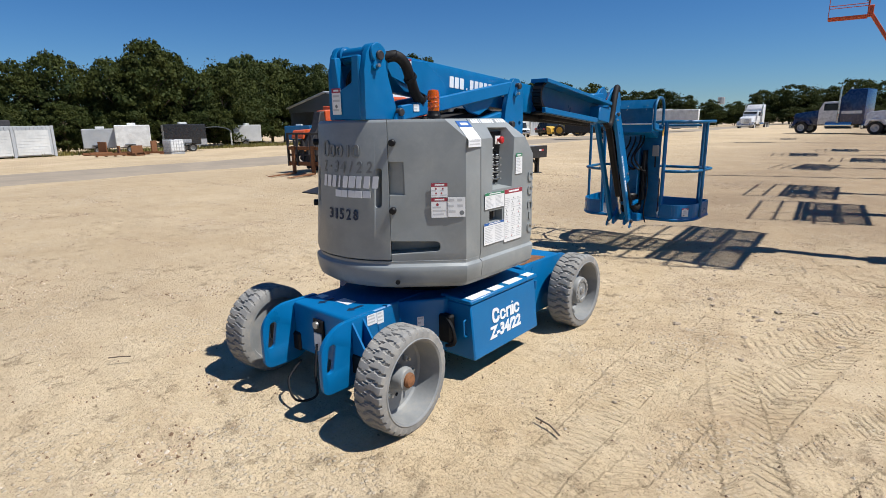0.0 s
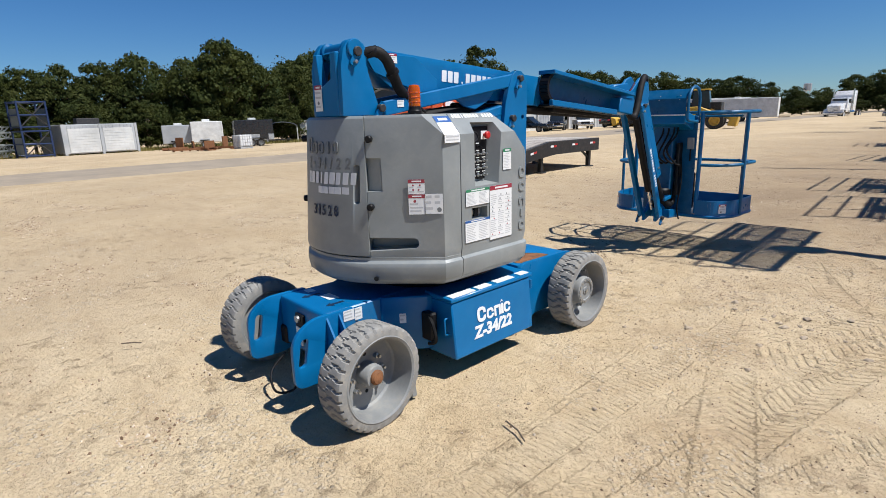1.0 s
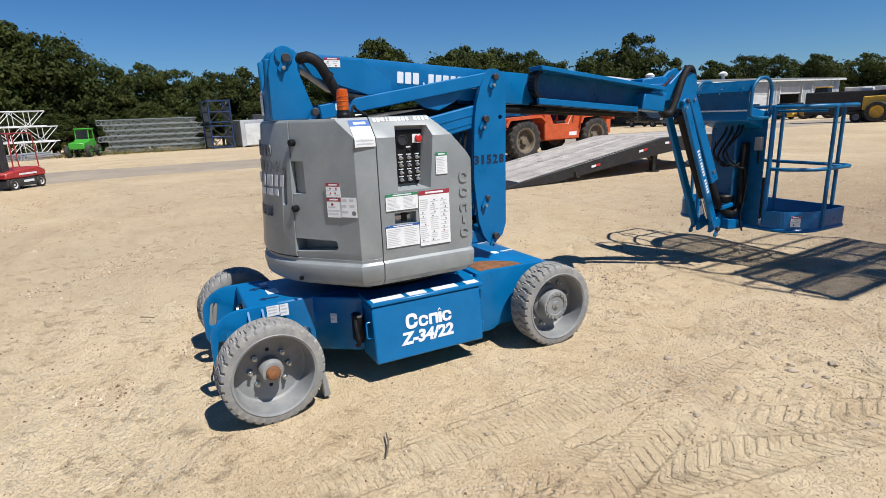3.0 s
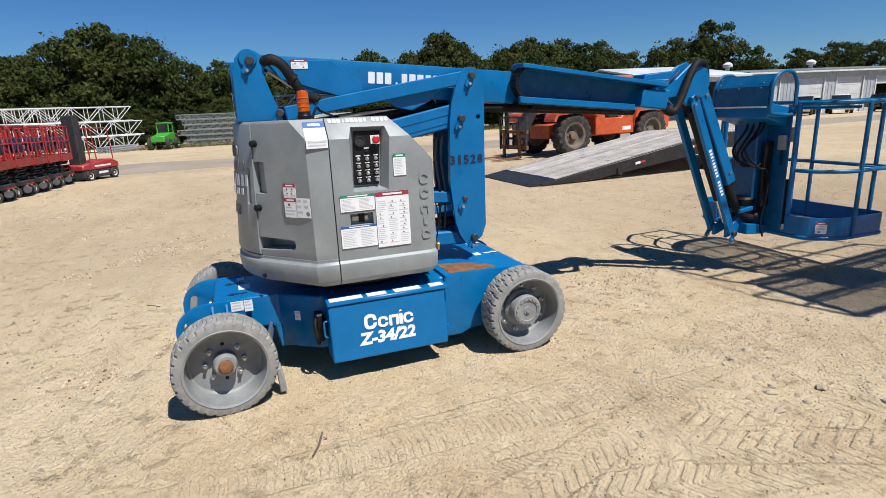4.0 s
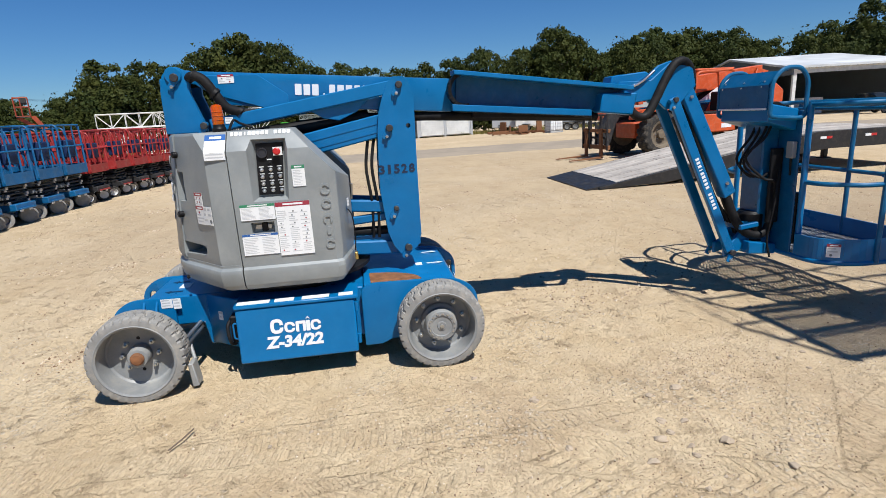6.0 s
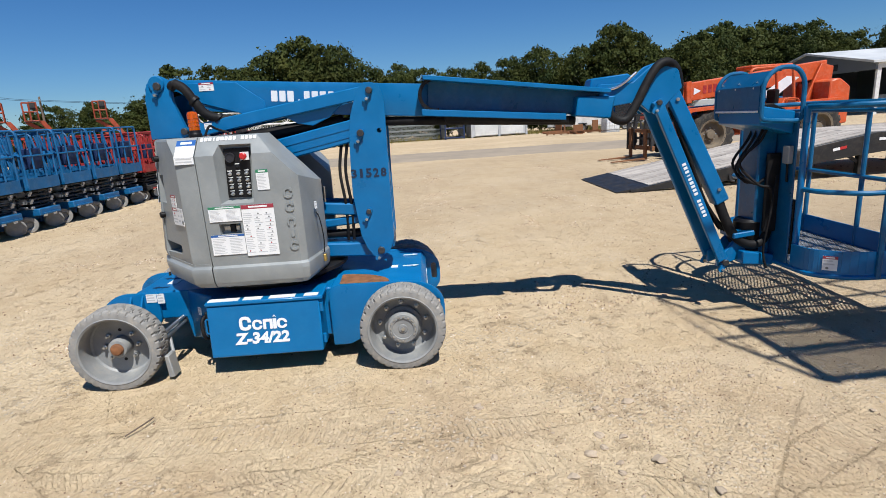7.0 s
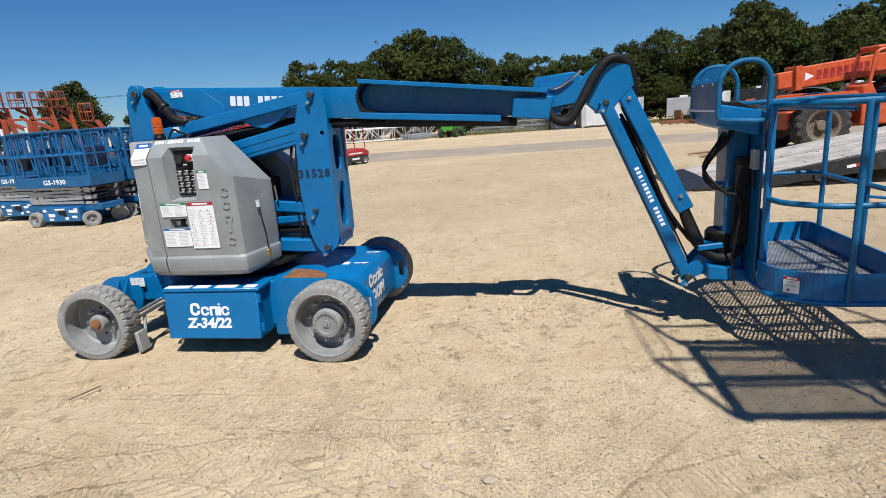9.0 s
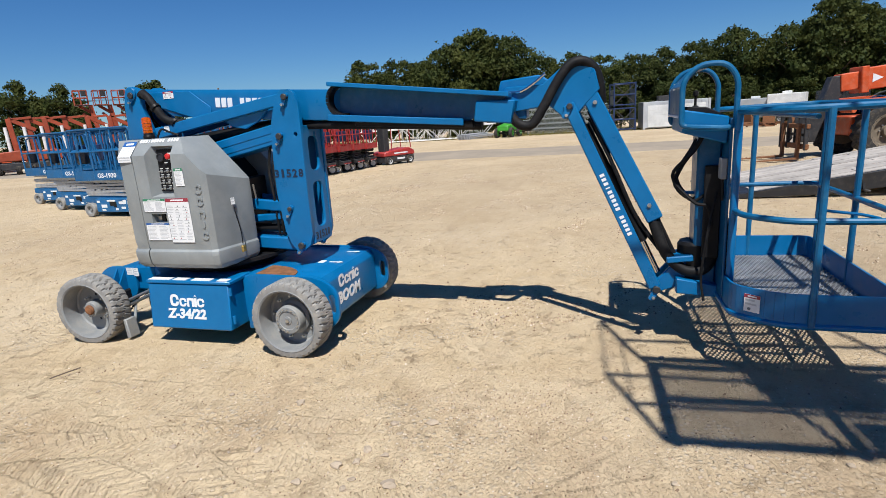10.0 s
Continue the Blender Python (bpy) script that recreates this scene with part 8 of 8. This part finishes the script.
for x, y, h in ((-62.2, -43.9, 8.3), (-65.1, -39.8, 7.7), (-40, -75, 9.0), (-92, -2, 8.6)):
    pl = thing("power_pole", "weathered wooden power pole with a crossarm", "pole", pose(x, y, fall(x), 0, 0, 35), "power poles")
    part("pole", lathe(bm_new(), [(0.16, 0), (0.11, h), (0, h)], (0, 0, 0), "z", 10), M["pole_wood"], pl)
    part("crossarm", box(bm_new(), -1.2, 1.2, -0.06, 0.06, h - 0.7, h - 0.55), M["pole_wood"], pl)
    for q in (-1.1, -0.4, 0.4, 1.1):
        part("insulator", lathe(bm_new(), [(0.05, 0), (0.07, 0.08), (0.03, 0.2), (0, 0.22)], (q, 0, h - 0.55), "z", 8), M["galv"], pl)
    POLES.append(Vector((x, y, fall(x) + h - 0.45)))
for a, b in ((2, 0), (0, 1), (1, 3)):
    for off in (-1.0, 1.0):
        pts = [POLES[a].lerp(POLES[b], q / 10) + Vector((off * 0.6, off * 0.6, -1.2 * 4 * (q / 10) * (1 - q / 10) * ((POLES[a] - POLES[b]).length / 50))) for q in range(11)]
        solid("power_wire", tube(bm_new(), pts, 0.018, 5), M["black"], "thin dark overhead power wire", "wire")
tw = thing("lattice_tower", "slim communications tower with a panel ring on top", "tower", pose(-46.0, 194.0, -0.6))
for q in range(3):
    a = q * 2.094
    part("leg", tube(bm_new(), [(1.2 * math.cos(a), 1.2 * math.sin(a), 0), (0.5 * math.cos(a), 0.5 * math.sin(a), 8.6)], 0.12, 6), M["galv"], tw)
part("panel_ring", lathe(bm_new(), [(0.9, 6.4), (1.1, 6.5), (1.1, 8.4), (0.9, 8.5)], (0, 0, 0), "z", 10), M["galv"], tw)


# ---- trees ----
def leaf_cloud(lobes, count, size, seed):
    """Many small bent leaf sprays over the lobes (x, y, z, r)."""
    rs = np.random.RandomState(seed)
    L = np.array(lobes)
    pick_ = rs.choice(len(L), count, p=L[:, 3] ** 2 / (L[:, 3] ** 2).sum())
    d = rs.normal(size=(count, 3))
    d /= np.linalg.norm(d, axis=1)[:, None]
    d[:, 2] = np.abs(d[:, 2]) * 1.0 - 0.35 * (rs.rand(count) < 0.45)
    rad = L[pick_, 3] * (0.55 + 0.55 * rs.rand(count) ** 0.6) * np.where(rs.rand(count) < 0.14, 1 + 0.5 * rs.rand(count), 1.0)
    c = L[pick_, :3] + d * rad[:, None] * np.array([1, 1, 0.85])
    nrm = d + rs.normal(scale=0.55, size=(count, 3))
    nrm /= np.linalg.norm(nrm, axis=1)[:, None]
    a = np.cross(nrm, rs.normal(size=(count, 3)))
    a /= np.linalg.norm(a, axis=1)[:, None]
    b = np.cross(nrm, a)
    s = size * (0.5 + rs.rand(count))[:, None]
    v = np.stack([c - a * s, c + a * s * 0.8 - b * s * 0.8, c + b * s + nrm * s * 0.3], 1).reshape(-1, 3)
    tri = np.arange(count * 3).reshape(-1, 3)
    me = bpy.data.meshes.new("crown")
    me.from_pydata(v.tolist(), [], tri.tolist())
    me.update()
    me.materials.append(M["leaf"])
    return me


def tree(seed, h=10.0, spread=4.2, leaves=15000, low=0.16):
    rnd = random.Random(seed)
    t = thing("oak_tree", "broad dark green oak at the edge of the yard", "tree", Matrix.Identity(4), "trees round the yard")
    bm = bm_new()
    tube(bm, smooth_path([(0, 0, -0.2), (0.1, 0.05, h * 0.2), (-0.1, 0.1, h * 0.42), (0.0, 0.0, h * 0.62)], 4), 0.2, 8)
    lobes = []
    for k in range(9):
        a, z0 = k * 2.4 + rnd.random(), h * (0.2 + 0.04 * k)
        e = Vector((math.cos(a) * spread * rnd.uniform(0.45, 0.75), math.sin(a) * spread * rnd.uniform(0.45, 0.75), z0 + h * rnd.uniform(0.12, 0.28)))
        tube(bm, smooth_path([(0, 0, z0), tuple(e * 0.5 + Vector((0, 0, z0 * 0.55))), tuple(e)], 3), 0.07, 6)
        lobes.append((e.x, e.y, e.z, h * rnd.uniform(0.12, 0.18)))
    for k in range(96):
        z = rnd.random()
        r = spread * math.sqrt(max(0.02, 1 - abs(z - 0.38) ** 1.6 * 2.0)) * rnd.random() ** 0.45
        a = rnd.uniform(0, 6.283)
        lobes.append((r * math.cos(a), r * math.sin(a), h * (low + (0.93 - low) * z), h * rnd.uniform(0.05, 0.125) * (1.0 - 0.35 * z)))
    part("trunk", bm, M["bark"], t)
    part("crown", leaf_cloud(lobes, leaves, 0.148, seed), None, t)
    return t


KINDS = [tree(11, low=0.1), tree(12, spread=3.6, low=0.05), tree(13, spread=4.8, leaves=16000), tree(14, spread=3.9, low=0.12), tree(15, spread=4.4, low=0.08)]
TOPS = [sorted(v.co.z for v in next(c for c in t.children if c.name.startswith("crown")).data.vertices)[-120] for t in KINDS]
PLACED = [0]


def plant(x, y, h, wide=1.0):
    """Set a tree of height h; the first of each kind is moved, the rest are copies."""
    k = PLACED[0]
    PLACED[0] += 1
    rnd = random.Random(k * 7 + 3)
    kind = k if k < len(KINDS) else rnd.randrange(len(KINDS))
    s = h / TOPS[kind]
    own = KINDS[kind].scale if k >= len(KINDS) else Vector((1, 1, 1))
    m = Matrix.Translation((x, y, fall(x) - 0.1)) @ Matrix.Rotation(rnd.uniform(0, 6.28), 4, "Z") @ Matrix.Diagonal((s * wide * 0.9 / own.x, s * wide * 0.9 / own.y, s / own.z, 1))
    if k < len(KINDS):
        KINDS[k].matrix_basis = m
    else:
        copy_thing(KINDS[kind], m)


# the wood to the west, its skyline from south to north
for y, h in zip((-29, -25.5, -21, -17, -14, -11, -8, -5, -2, 1.5, 5, 9, 12.5), (7.6, 10.7, 10.4, 10, 11.6, 13.2, 12.2, 10.6, 9, 9.4, 8.8, 8.5, 8.9)):
    plant(-70.5 + 0.02 * y * y / 10, y, h)
for x, y, h in ((-70, 16, 9.3), (-70, 19.5, 10.4), (-69, 22.5, 7.8), (-68.5, 25.5, 10), (-67, 28.5, 12), (-66, 32, 9.4), (-65, 35.5, 9.4), (-69.5, 39.5, 10.8), (-74, 44, 11.6), (-77, 48, 12.2), (-72, 31, 12.3), (-80, 52, 12.4)):
    plant(x, y, h)
# behind the warehouse
for x, y, h in ((-84, 50, 13.9), (-81, 55, 13.4), (-78, 59.5, 12.6), (-75, 64, 10.6), (-70.5, 69, 12), (-66, 73, 13.9), (-62, 77, 9.6), (-57.5, 80, 8.8), (-54, 83, 9.2), (-50, 85, 8.8), (-46, 88, 8.5), (-66, 66, 9.5), (-72, 57, 10.5)):
    plant(x, y, h)
# far trees to the north
for k, h in enumerate((9.5, 11, 9.2, 8.6, 8.8, 7.0, 5.8, 5.2, 7.4, 8.2, 7.0, 8.8, 8.2, 7.4)):
    plant(-68 + 5.3 * k, 134 + 1.5 * k, h + 0.4, 1.25)
    plant(-71 + 5.3 * k, 146 + 1.5 * k, h * 0.8, 1.3)
# to the south-west, beyond the boom lifts
for x, y, h in ((-49, -62, 9.7), (-53, -60, 9.4), (-60, -53, 9.8), (-66, -48, 7.2), (-69, -42, 7), (-71, -37, 7.2), (-43, -66, 8.6), (-37, -70, 8.2), (-64, -57, 7), (-72, -32, 7)):
    plant(x, y, h)
# undergrowth closing the foot of the wood
for k in range(34):
    y = -44 + 2.85 * k
    if y > 39:
        continue
    plant(-65.5 + 1.6 * math.sin(k * 1.7) + (0.10 * (y - 22) if y > 22 else 0), y, 4.2 + 1.2 * math.sin(k * 2.9), 1.35)
for k in range(14):
    plant(-60 + 4.6 * k, 128 + 1.2 * k, 3.6 + math.sin(k * 2.1), 1.7)
for k in range(10):
    plant(-78 + 3.8 * k, 60 + 3.1 * k, 5.0 + math.sin(k * 1.3), 1.5)

# weeds along the foot of the wood
gr = np.random.RandomState(8)
N = 9000
gy_ = gr.uniform(-26, 46, N)
gx_ = -59.5 + gr.normal(scale=1.7, size=N) + np.where(gy_ > 22, 0.10 * (gy_ - 22), 0)
gz_ = -0.02 * (-gx_ - 14)
hh, aa = gr.uniform(0.12, 0.5, N), gr.uniform(0, 6.283, N)
lean_ = gr.normal(scale=0.12, size=(N, 2))
v = np.stack([np.stack([gx_ - 0.05 * np.cos(aa), gy_ - 0.05 * np.sin(aa), gz_], -1), np.stack([gx_ + 0.05 * np.cos(aa), gy_ + 0.05 * np.sin(aa), gz_], -1), np.stack([gx_ + lean_[:, 0], gy_ + lean_[:, 1], gz_ + hh], -1)], 1).reshape(-1, 3)
me = bpy.data.meshes.new("weeds")
me.from_pydata(v.tolist(), [], np.arange(N * 3).reshape(-1, 3).tolist())
me.update()
me.materials.append(M["grass"])
tagged(new("weeds", me), "dry green weeds along the foot of the wood", "weeds", kind="stuff")
